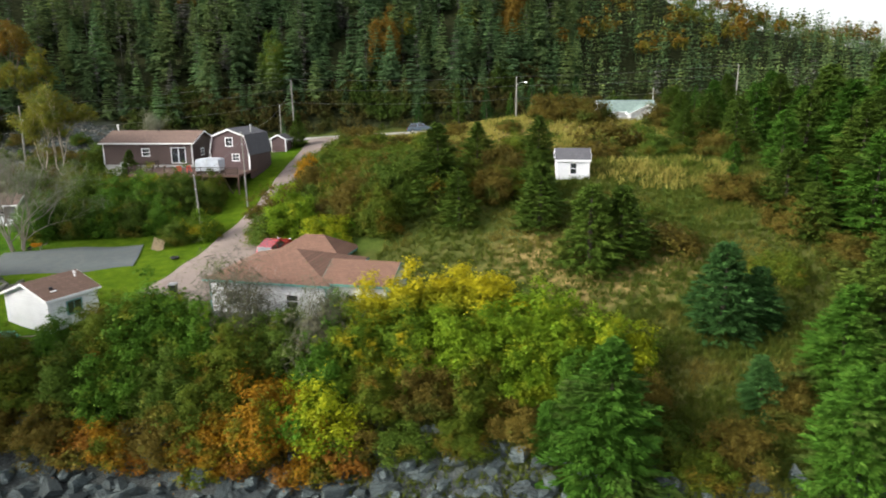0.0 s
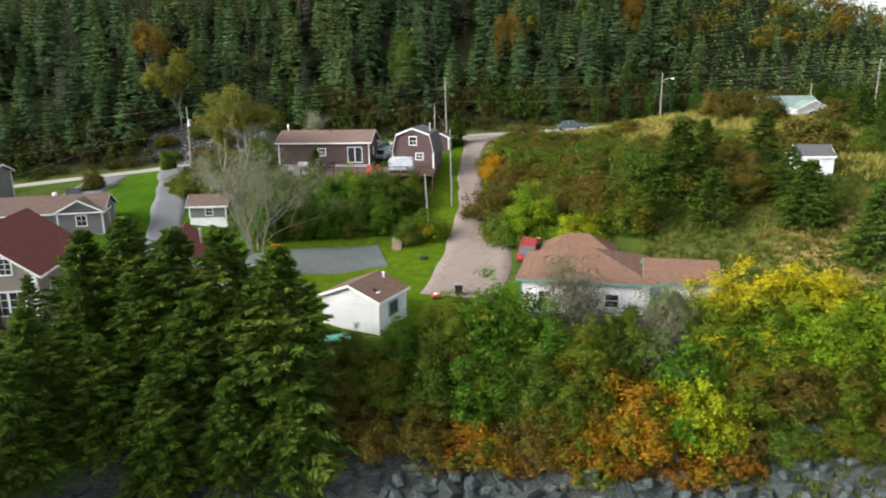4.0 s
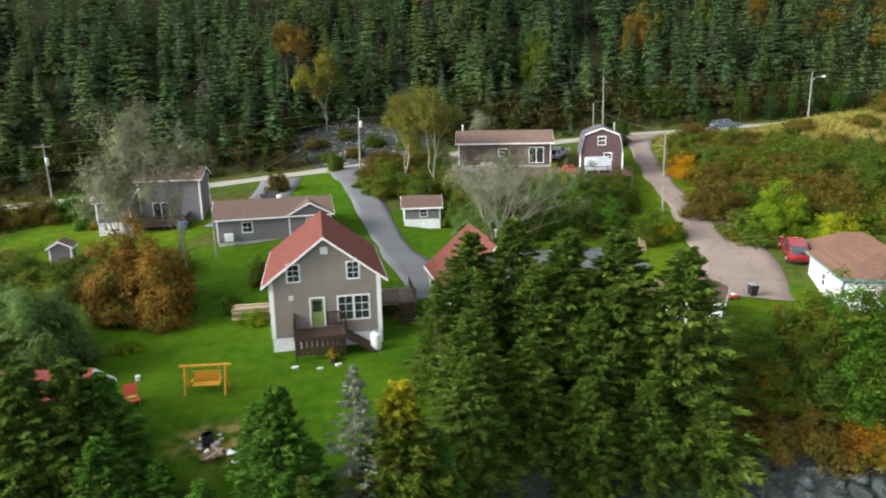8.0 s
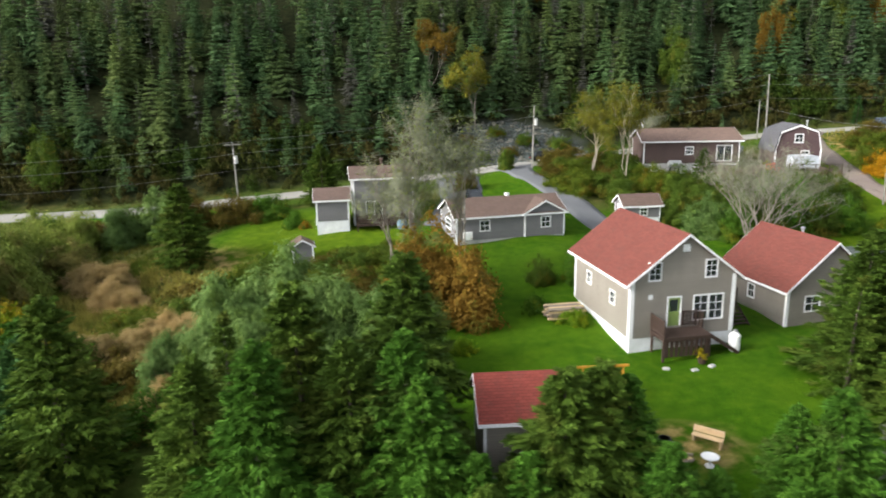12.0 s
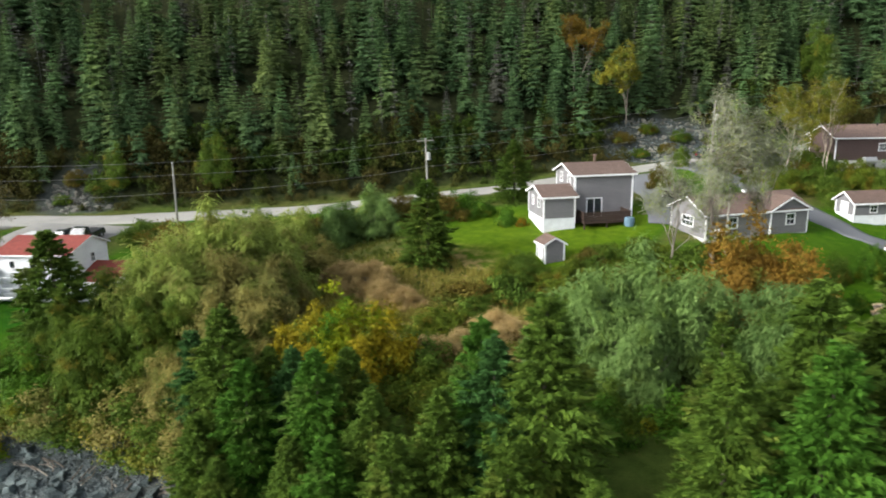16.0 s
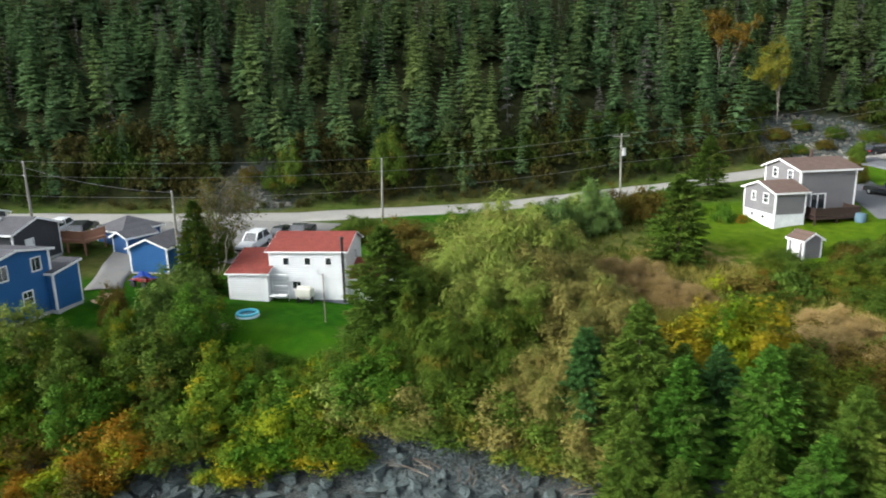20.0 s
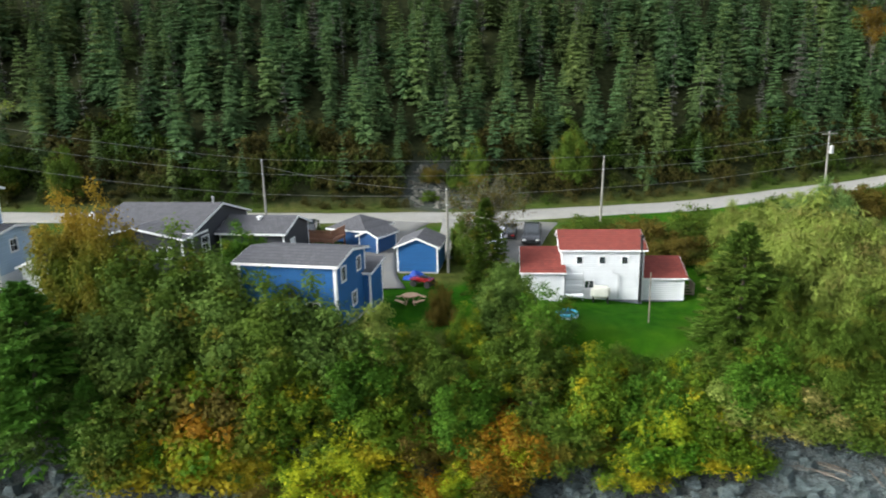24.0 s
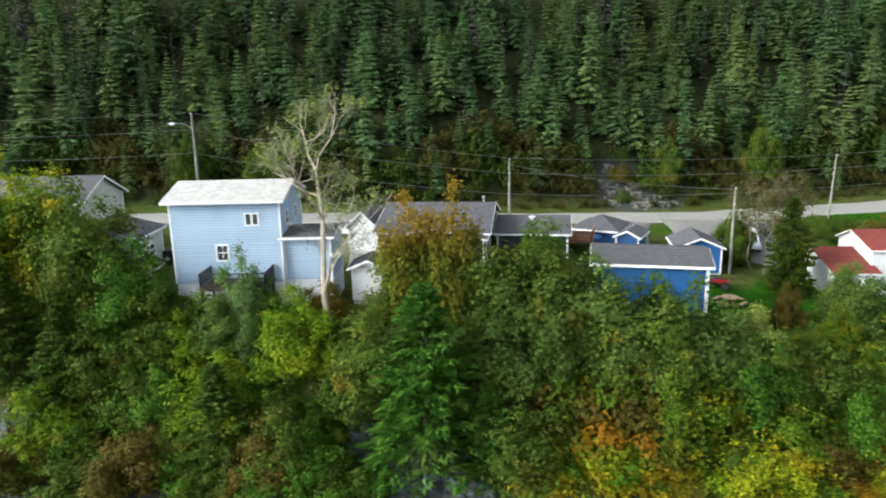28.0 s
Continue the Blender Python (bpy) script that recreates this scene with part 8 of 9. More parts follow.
def vehicle(name, label, x, y, turn, mat, pickup=False, length=4.6, width=1.8, height=1.55, category="car"):
    """Body, greenhouse, windows, lamps, bumpers and wheels. It faces its own +x."""
    z = gz(x, y) + 0.08
    e = 1.2
    slope = math.degrees(math.atan2(gz(x + e * math.cos(radians(turn)), y + e * math.sin(radians(turn))) - gz(x - e * math.cos(radians(turn)), y - e * math.sin(radians(turn))), 2 * e))
    root = thing(name, pose(x, y, z, 0, 0, turn) @ pose(0, 0, 0, 0, -slope, 0), label, category)
    L2, w = length / 2, width / 2
    lower = [(-L2, 0.35), (-L2, 0.8), (-L2 + 0.1, 0.95), (L2 - 1.25, 0.98), (L2 - 0.25, 0.86), (L2, 0.7), (L2, 0.32)]
    bm = bmesh.new()
    prism(bm, [(u, -w, v) for u, v in lower], (0, 0, 0), (0, 2 * w, 0))
    bmesh.ops.recalc_face_normals(bm, faces=bm.faces[:])
    bmesh.ops.bevel(bm, geom=[ed for ed in bm.edges if abs(ed.verts[0].co.y - ed.verts[1].co.y) < 0.01], offset=0.07, segments=2, affect="EDGES")
    part("body", bm, mat, root)
    back, front = (-0.35, 1.15) if pickup else (-L2 + 0.25, L2 - 1.3)
    cab = [(back, 0.94), (back + (0.12 if pickup else 0.45), height), (front - 0.75, height), (front, 0.95)]
    bm = bmesh.new()
    a = [bm.verts.new((u, -w + (0.04 if v < 1 else 0.18), v)) for u, v in cab]
    b = [bm.verts.new((u, w - (0.04 if v < 1 else 0.18), v)) for u, v in cab]
    bm.faces.new(a)
    bm.faces.new(b[::-1])
    for i in range(4):
        bm.faces.new((a[i], b[i], b[(i + 1) % 4], a[(i + 1) % 4]))
    bmesh.ops.recalc_face_normals(bm, faces=bm.faces[:])
    cabin = part("cabin", bm, mat, root)
    dark = glassy()

    def pane(pts, nm):
        q = bmesh.new()
        vs = [q.verts.new(p) for p in pts]
        q.faces.new(vs)
        r = bmesh.ops.extrude_face_region(q, geom=q.faces[:])
        n = (Vector(pts[1]) - Vector(pts[0])).cross(Vector(pts[2]) - Vector(pts[0])).normalized()
        bmesh.ops.translate(q, vec=n * 0.012, verts=[v for v in r["geom"] if isinstance(v, bmesh.types.BMVert)])
        bmesh.ops.recalc_face_normals(q, faces=q.faces[:])
        part(nm, q, dark, cabin)

    def lerp(p, q, t):
        return tuple(m + (n - m) * t for m, n in zip(p, q))

    (u0, v0), (u1, v1), (u2, v2), (u3, v3) = cab
    for s in (-1, 1):
        yb, yt = s * (w - 0.035), s * (w - 0.175)
        A, B, C, D = (u0, yb, v0), (u1, yt, v1), (u2, yt, v2), (u3, yb, v3)
        mid0, mid1 = lerp(A, D, 0.5), lerp(B, C, 0.5)
        for P0, P1, Q1, Q0 in ((A, B, mid1, mid0), (mid0, mid1, C, D)):
            c = [sum(k) / 4 for k in zip(P0, P1, Q1, Q0)]
            pts = [lerp(p, c, 0.16) for p in (P0, P1, Q1, Q0)]
            pts = pts if s > 0 else pts[::-1]
            pane(pts[::-1], "side_window")
    for p0, p1, nm in (((u3, v3), (u2, v2), "windscreen"), ((u1, v1), (u0, v0), "rear_window")):
        pts = [(p0[0], -w + 0.12, p0[1]), (p0[0], w - 0.12, p0[1]), (p1[0], w - 0.26, p1[1]), (p1[0], -w + 0.26, p1[1])]
        c = [sum(k) / 4 for k in zip(*pts)]
        pane([lerp(p, c, 0.1) for p in pts], nm)
    if pickup:
        bm = bmesh.new()
        box(bm, (-L2 + 0.12, -w + 0.12, 0.90), (back - 0.12, w - 0.12, 1.0))
        part("cargo_bed", bm, BLACK, root)
    for u, nm, mt in ((L2 - 0.02, "headlamp", WHITE), (-L2 - 0.02, "tail_lamp", paint("red_lamp", (0.4, 0.02, 0.02)))):
        for s in (-1, 1):
            bm = bmesh.new()
            box(bm, (u - 0.03, s * (w - 0.42), 0.62), (u + 0.03, s * (w - 0.1), 0.78))
            part(nm, bm, mt, root)
    for u in (L2, -L2):
        bm = bmesh.new()
        box(bm, (u - 0.05, -w + 0.05, 0.30), (u + 0.06, w - 0.05, 0.48), None, 0.02)
        part("bumper", bm, BLACK, root)
    for u in (-L2 + 0.85, L2 - 0.85):
        for s in (-1, 1):
            bm = bmesh.new()
            tube(bm, [(u, s * (w - 0.2), 0.33), (u, s * (w + 0.02), 0.33)], [0.34, 0.34], 16)
            wheel = part("wheel", bm, TYRE, root)
            bm = bmesh.new()
            tube(bm, [(u, s * (w + 0.0), 0.33), (u, s * (w + 0.03), 0.33)], [0.2, 0.18], 10)
            part("rim", bm, METAL, wheel)
    return root


RED, SILVER, WHITECAR, DARKCAR, BLUECAR = paint("red_car_paint", (0.22, 0.015, 0.02)), paint("silver_car_paint", (0.42, 0.45, 0.48)), paint("white_car_paint", (0.7, 0.72, 0.74)), paint("black_car_paint", (0.02, 0.021, 0.025)), paint("blue_grey_car_paint", (0.09, 0.12, 0.16))
vehicle("car", "red sport utility car parked beside the white house", -20.3, 64.6, 80, RED, height=1.7)
vehicle("car", "blue-grey car parked on the road's shoulder", -10.8, 114.2, 8, BLUECAR)
vehicle("car", "silver car parked behind the brown home", -39.0, 101.0, 60, SILVER)
vehicle("car", "dark blue car parked behind the brown home", -41.3, 104.0, 60, BLUECAR)
vehicle("pickup_truck", "dark pickup truck with pale load parked beside the grey house", -76.4, 82.2, -60, DARKCAR, True, 5.4, 1.9, 1.8, "truck")
vehicle("car", "white sport utility car parked behind the white house", -148.3, 65.8, -100, WHITECAR, height=1.75)
vehicle("car", "black car parked beside the road", -146.8, 70.4, 85, DARKCAR, length=3.4, width=1.5, height=1.4)
vehicle("pickup_truck", "dark pickup truck parked beside the road", -144.4, 69.5, -95, DARKCAR, True, 5.4, 1.9, 1.8, "truck")
vehicle("car", "white car parked beside the charcoal garage", -171.2, 67.6, -95, WHITECAR)
vehicle("car", "dark car parked in front of the workshop", -168.4, 68.0, 100, DARKCAR)
vehicle("pickup_truck", "black pickup truck parked beside the cream shed", -200.4, 52.8, 30, DARKCAR, True, 5.4, 1.9, 1.8, "truck")
vehicle("car", "white car parked in the upper yard", -188.0, 64.0, 80, WHITECAR)
vehicle("car", "black car parked near the driveway mouth", -65.8, 105.4, 20, DARKCAR)

# ---- garden and yard things ----
YELLOWWOOD = plain("varnished_yellow_wood", (0.55, 0.26, 0.03), 0.5, 0.15, 2, 20, 0.15)
SALMON = plain("salmon_red_cloth", (0.55, 0.08, 0.05), 0.7, 0.15)
POOLBLUE = plain("aqua_pool_vinyl", (0.10, 0.48, 0.62), 0.35, 0.1)
TARP = plain("blue_tarpaulin", (0.02, 0.10, 0.55), 0.5, 0.15, 1.5, 10, 0.3)
TEAL = plain("pale_teal_plastic", (0.20, 0.62, 0.44), 0.45, 0.1)
PALEWOOD = plain("fresh_pale_wood", (0.50, 0.37, 0.22), 0.75, 0.25, 2, 20, 0.2)
ROUNDTABLE = plain("tan_table_wood", (0.56, 0.36, 0.25), 0.7, 0.2, 2, 20, 0.2)
TANKMAT = plain("cream_oil_tank_paint", (0.58, 0.58, 0.52), 0.55, 0.12, 1.5, 20, 0.1)
WATERBLUE = plain("pool_water", (0.03, 0.10, 0.14), 0.1, 0.1, 1, 4, 0.1)


def item(name, label, category, x, y, turn=0, dz=0.0):
    return thing(name, pose(x, y, gz(x, y) + dz, 0, 0, turn), label, category)


def slab(root, name, a, b, mat, bevel=0.0, m=None):
    bm = bmesh.new()
    box(bm, a, b, m, bevel)
    return part(name, bm, mat, root)


sw = item("garden_swing", "yellow varnished wooden garden swing on the lawn", "swing", -67.1, 38.9, 8)
for x in (-1.25, 1.25):
    for y in (-0.55, 0.55):
        bm = bmesh.new()
        tube(bm, [(x, y, -0.1), (x, 0, 1.75)], [0.06, 0.05], 6)
        part("leg", bm, YELLOWWOOD, sw)
slab(sw, "top_beam", (-1.6, -0.06, 1.7), (1.6, 0.06, 1.82), YELLOWWOOD)
for k in range(5):
    slab(sw, "seat_slat", (-0.85, -0.32 + k * 0.13, 0.50), (0.85, -0.21 + k * 0.13, 0.54), YELLOWWOOD)
for k in range(5):
    slab(sw, "back_slat", (-0.85, 0.30 + 0.02 * k, 0.60 + k * 0.13), (0.85, 0.33 + 0.02 * k, 0.71 + k * 0.13), YELLOWWOOD)
for x in (-0.85, 0.85):
    slab(sw, "armrest", (x - 0.05, -0.35, 0.74), (x + 0.05, 0.38, 0.79), YELLOWWOOD)
    bm = bmesh.new()
    tube(bm, [(x, 0, 0.76), (x, 0, 1.72)], [0.012, 0.012], 4)
    part("chain", bm, METAL, sw)

ch = item("garden_chair", "red cloth reclining garden chair on the lawn", "chair", -71.2, 37.3, 35)
slab(ch, "seat", (-0.4, -0.5, 0.35), (0.4, 0.4, 0.42), SALMON, 0.02)
slab(ch, "backrest", (-0.4, 0.0, 0.0), (0.4, 0.06, 0.85), SALMON, 0.02, pose(0, 0.42, 0.38, -35, 0, 0))
slab(ch, "cushion", (-0.25, -0.1, 0.42), (0.25, 0.3, 0.52), plain("lime_cushion", (0.35, 0.4, 0.05), 0.8), 0.03)
for x in (-0.38, 0.38):
    for y in (-0.45, 0.35):
        slab(ch, "leg", (x - 0.02, y - 0.02, -0.05), (x + 0.02, y + 0.02, 0.36), METAL)

tb = item("garden_table", "small round white garden table on the lawn's edge", "table", -62.7, 32.0, 60)
bm = bmesh.new()
tube(bm, [(0, 0, 0.50), (0, 0, 0.54)], [0.45, 0.45], 16)
part("tabletop", bm, WHITE, tb)
bm = bmesh.new()
tube(bm, [(0, 0, 0.05), (0, 0, 0.50)], [0.05, 0.04], 8)
part("pedestal", bm, WHITE, tb)
bm = bmesh.new()
tube(bm, [(0, 0, -0.03), (0, 0, 0.06)], [0.25, 0.2], 12)
part("foot", bm, WHITE, tb)
be = item("garden_bench", "pale wooden bench on the lawn's edge", "bench", -62.3, 33.8, -32)
slab(be, "seat", (-0.8, -0.2, 0.40), (0.8, 0.2, 0.45), PALEWOOD)
slab(be, "backrest", (-0.8, 0.2, 0.5), (0.8, 0.25, 0.85), PALEWOOD)
for x in (-0.7, 0.7):
    slab(be, "leg", (x - 0.04, -0.18, -0.05), (x + 0.04, 0.24, 0.4), PALEWOOD)
fp = item("fire_pit", "fire pit of loose grey stones round a black drum", "fire pit", -64.7, 33.2, 0)
bm = bmesh.new()
tube(bm, [(0, 0, -0.1), (0, 0, 0.62), (0, 0, 0.62), (0, 0, 0.2)], [0.34, 0.36, 0.30, 0.28], 14)
part("drum", bm, BLACK, fp)
for k in range(10):
    m = pose(0, 0, 0, 0, 0, 36 * k) @ pose(0.48 + 0.22 * (k % 3), 0, 0.05, 20 * (k % 4), 15 * (k % 3), 40 * k)
    slab(fp, "stone", (-0.13, -0.10, -0.10), (0.14, 0.11, 0.11), CONCRETE if k % 4 else WHITE, 0.04, m)
lg = item("log_pile", "short pale logs lying beside the fire pit", "firewood", -63.9, 32.5, 25)
for k in range(5):
    bm = bmesh.new()
    tube(bm, [(-0.6, 0, 0), (0.6, 0.05, 0.02)], [0.09, 0.08], 7)
    part("log", bm, PALEWOOD if k % 2 else GREYWOOD, lg, m=pose(0.1 * k - 0.3, 0.2 * k - 0.5, 0.08 + 0.05 * (k % 2), 0, 0, 37 * k))

pr = item("propane_tank", "white upright propane tank beside the house steps", "tank", -57.2, 45.0, 0)
bm = bmesh.new()
tube(bm, [(0, 0, 0.0), (0, 0, 0.12), (0, 0, 1.15), (0, 0, 1.32), (0, 0, 1.36)], [0.3, 0.38, 0.38, 0.22, 0.1], 16)
part("shell", bm, WHITE, pr)
bm = bmesh.new()
tube(bm, [(0, 0, 1.34), (0, 0, 1.5)], [0.14, 0.14], 10)
part("valve_cover", bm, METAL, pr)

st = item("lumber_stack", "stack of weathered lumber beside the house", "lumber", -68.2, 50.8, 14)
for k in range(5):
    for j in range(6):
        slab(st, "plank", (-1.6 + 0.1 * ((k * 3 + j) % 4), -0.8 + j * 0.27, 0.05 + k * 0.17), (1.5 - 0.12 * ((k + j) % 3), -0.56 + j * 0.27, 0.17 + k * 0.17), GREYWOOD if (k + j) % 3 else PALEWOOD)

bi = item("wheelie_bin", "black wheeled rubbish bin on the driveway", "bin", -26.8, 56.7, 10)
bm = bmesh.new()
a = [bm.verts.new(p) for p in ((-0.24, -0.26, 0.05), (0.24, -0.26, 0.05), (0.24, 0.26, 0.05), (-0.24, 0.26, 0.05))]
b = [bm.verts.new(p) for p in ((-0.32, -0.36, 1.0), (0.32, -0.36, 1.0), (0.32, 0.36, 1.0), (-0.32, 0.36, 1.0))]
bm.faces.new(a[::-1])
bm.faces.new(b)
for i in range(4):
    bm.faces.new((a[i], a[(i + 1) % 4], b[(i + 1) % 4], b[i]))
part("body", bm, BLACK, bi)
slab(bi, "lid", (-0.34, -0.4, 1.0), (0.34, 0.38, 1.06), METAL, 0.02)
for x in (-0.26, 0.26):
    bm = bmesh.new()
    tube(bm, [(x - 0.03, 0.3, 0.1), (x + 0.03, 0.3, 0.1)], [0.1, 0.1], 10)
    part("wheel", bm, RUBBER, bi)
toy = item("toy_car", "small red toy car beside the driveway's end", "toy", -28.6, 56.0, 20)
slab(toy, "body", (-0.45, -0.2, 0.12), (0.45, 0.2, 0.35), SALMON, 0.05)
slab(toy, "seat", (-0.2, -0.16, 0.35), (0.15, 0.16, 0.5), WHITE, 0.03)
for x in (-0.3, 0.3):
    for y in (-0.22, 0.22):
        bm = bmesh.new()
        tube(bm, [(x, y - 0.03, 0.1), (x, y + 0.03, 0.1)], [0.11, 0.11], 10)
        part("wheel", bm, RUBBER, toy)

bo = item("overturned_rowboat", "pale teal plastic boat upside down beside the shed", "boat", -35.6, 47.0, 15)
bm = bmesh.new()
rows = []
for u in np.linspace(-1.5, 1.5, 9):
    w = 0.6 * (1 - (abs(u) / 1.62) ** 2.2)
    rows.append([bm.verts.new((u, w * math.cos(t), 0.12 + 0.42 * (1 - (u / 1.9) ** 2) * math.sin(t))) for t in np.linspace(0, math.pi, 8)])
for r, s in zip(rows, rows[1:]):
    for i in range(7):
        bm.faces.new((r[i], r[i + 1], s[i + 1], s[i]))
bmesh.ops.recalc_face_normals(bm, faces=bm.faces[:])
bmesh.ops.solidify(bm, geom=bm.faces[:], thickness=0.03)
part("hull", bm, TEAL, bo)
slab(bo, "keel", (-1.3, -0.03, 0.5), (1.3, 0.03, 0.56), TEAL)
ra = item("boat_rack", "low timber rack holding the boat", "rack", -34.8, 46.6, 15, -0.1)
for y in (-0.7, 0.7):
    slab(ra, "rail", (-2.0, y - 0.05, 0.1), (2.6, y + 0.05, 0.2), GREYWOOD)

wb = item("wheelbarrow", "yellow wheelbarrow at the parking pad's edge", "wheelbarrow", -46.0, 67.2, 200)
bm = bmesh.new()
a = [bm.verts.new(p) for p in ((-0.3, -0.2, 0.35), (0.3, -0.2, 0.3), (0.3, 0.2, 0.3), (-0.3, 0.2, 0.35))]
b = [bm.verts.new(p) for p in ((-0.5, -0.36, 0.62), (0.55, -0.36, 0.66), (0.55, 0.36, 0.66), (-0.5, 0.36, 0.62))]
bm.faces.new(a[::-1])
for i in range(4):
    bm.faces.new((a[i], a[(i + 1) % 4], b[(i + 1) % 4], b[i]))
bmesh.ops.solidify(bm, geom=bm.faces[:], thickness=0.03)
part("tray", bm, plain("orange_yellow_enamel", (0.6, 0.3, 0.01), 0.4), wb)
for s in (-1, 1):
    bm = bmesh.new()
    tube(bm, [(0.7, s * 0.1, 0.2), (-0.3, s * 0.25, 0.4), (-1.0, s * 0.3, 0.6)], [0.025] * 3, 5)
    part("handle", bm, GREYWOOD, wb)
    slab(wb, "leg", (-0.32, s * 0.22 - 0.02, 0), (-0.28, s * 0.22 + 0.02, 0.38), METAL)
bm = bmesh.new()
tube(bm, [(0.72, -0.04, 0.2), (0.72, 0.04, 0.2)], [0.2, 0.2], 12)
part("wheel", bm, RUBBER, wb)

pa = item("sheet_of_plywood", "plywood sheet propped up beside the bush", "board", -33.6, 67.6, 30)
slab(pa, "sheet", (-0.55, -0.02, 0), (0.55, 0.02, 1.4), PALEWOOD, 0, pose(0, 0, 0.05, -35, 25, 0))
slab(pa, "prop", (-0.03, 0.4, -0.05), (0.03, 0.46, 0.8), GREYWOOD)
ty = item("tyre_planter", "black tyre lying on the lawn", "tyre", -30.6, 65.2)
bm = bmesh.new()
ring = [[bm.verts.new(((0.32 + 0.12 * math.cos(v)) * math.cos(u), (0.32 + 0.12 * math.cos(v)) * math.sin(u), 0.12 + 0.11 * math.sin(v))) for v in np.linspace(0, 2 * math.pi, 8, False)] for u in np.linspace(0, 2 * math.pi, 16, False)]
for i in range(16):
    for j in range(8):
        bm.faces.new((ring[i][j], ring[(i + 1) % 16][j], ring[(i + 1) % 16][(j + 1) % 8], ring[i][(j + 1) % 8]))
part("tyre", bm, RUBBER, ty)

# on the raised deck
tub = thing("covered_hot_tub", pose(-35.4, 87.0, 14.56), "hot tub under a tall white plastic shelter on the deck", "hot tub")
slab(tub, "cabinet", (-1.45, -0.95, 0.0), (1.45, 0.95, 0.62), DARKWOOD, 0.05)
SHEETING = plain("cloudy_plastic_sheet", (0.46, 0.50, 0.56), 0.35, 0.2, 2, 12, 0.3)
bm = bmesh.new()
prof = [(-1.5, 0.4), (-1.5, 1.72), (-1.38, 1.86), (-0.7, 1.93), (0.7, 1.93), (1.38, 1.86), (1.5, 1.72), (1.5, 0.4)]
prism(bm, [(u, -1.05, v) for u, v in prof], (0, 0, 0), (0, 2.1, 0))
bmesh.ops.recalc_face_normals(bm, faces=bm.faces[:])
part("cover", bm, SHEETING, tub)
for x in (-1.55, 0.0, 1.55):
    slab(tub, "hoop", (x - 0.03, -1.09, 0.0), (x + 0.03, -1.05, 1.5 if x else 2.0), METAL)
for k, (x, y, c) in enumerate(((-39.5, 86.6, SALMON), (-38.4, 87.4, SALMON), (-41.2, 87.0, GREYWOOD))):
    ch2 = thing("deck_chair", pose(x, y, 14.56, 0, 0, 40 * k), "low wooden armchair on the raised deck", "chair", "deck chairs")
    slab(ch2, "seat", (-0.3, -0.3, 0.36), (0.3, 0.3, 0.42), c)
    slab(ch2, "backrest", (-0.3, 0.26, 0.42), (0.3, 0.32, 0.95), c)
    for dx in (-0.27, 0.27):
        for dy in (-0.27, 0.27):
            slab(ch2, "leg", (dx - 0.03, dy - 0.03, 0), (dx + 0.03, dy + 0.03, 0.36), c)
ot = thing("oil_tank", pose(-49.5, 92.6, 14.1), "grey fuel tank on legs beside the brown home", "tank")
bm = bmesh.new()
tube(bm, [(-0.85, 0, 0.85), (-0.75, 0, 0.85), (0.75, 0, 0.85), (0.85, 0, 0.85)], [0.35, 0.5, 0.5, 0.35], 14)
part("drum", bm, METAL, ot)
for x in (-0.55, 0.55):
    slab(ot, "leg", (x - 0.05, -0.3, -0.6), (x + 0.05, 0.3, 0.5), BLACK)

# the red-roofed house's yard
po = item("paddling_pool", "inflatable aqua paddling pool on the lawn", "pool", -142.7, 48.4)
for k, (zz, rr) in enumerate(((0.13, 0.82), (0.34, 0.80))):
    bm = bmesh.new()
    ring = [[bm.verts.new(((rr + 0.12 * math.cos(v)) * math.cos(u), (rr + 0.12 * math.cos(v)) * math.sin(u), zz + 0.12 * math.sin(v))) for v in np.linspace(0, 2 * math.pi, 10, False)] for u in np.linspace(0, 2 * math.pi, 28, False)]
    for i in range(28):
        for j in range(10):
            bm.faces.new((ring[i][j], ring[(i + 1) % 28][j], ring[(i + 1) % 28][(j + 1) % 10], ring[i][(j + 1) % 10]))
    part("ring", bm, POOLBLUE if k else plain("pale_pool_vinyl", (0.55, 0.72, 0.78), 0.35), po)
bm = bmesh.new()
tube(bm, [(0, 0, 0.05), (0, 0, 0.28)], [0.74, 0.74], 28)
part("water", bm, WATERBLUE, po)
ok = item("fuel_oil_tank", "cream fuel oil tank on a stand against the wall", "tank", -139.4, 53.2, -2)
bm = bmesh.new()
box(bm, (-0.8, -0.35, 0.35), (0.8, 0.35, 1.45), None, 0.22)
part("tank", bm, TANKMAT, ok)
for x in (-0.6, 0.6):
    slab(ok, "leg", (x - 0.06, -0.25, -0.3), (x + 0.06, 0.25, 0.5), BLACK)
fr = item("metal_ladder_frame", "white metal stair frame against the white wall", "ladder", -141.6, 53.3, -2)
for x in (-0.75, 0.75):
    bm = bmesh.new()
    tube(bm, [(x, 0, -0.2), (x, 0, 2.6)], [0.04, 0.04], 6)
    part("upright", bm, METAL, fr)
for k in range(5):
    slab(fr, "rung", (-0.75, -0.05, 0.3 + k * 0.5), (0.75, 0.05, 0.36 + k * 0.5), METAL if k % 2 else WHITE)
slab(fr, "landing", (-0.75, -0.7, 0.55), (0.75, -0.06, 0.62), WHITE)
wp = item("firewood_pile", "loose pile of fresh split firewood on the ground", "firewood", -128.0, 57.0)
rr = random.Random(4)
bm = bmesh.new()
tube(bm, [(-0.2, 0, 0), (0.2, 0, 0)], [0.09, 0.08], 5)
log = part("log", bm, PALEWOOD, wp, m=pose(0, 0, 0.08))
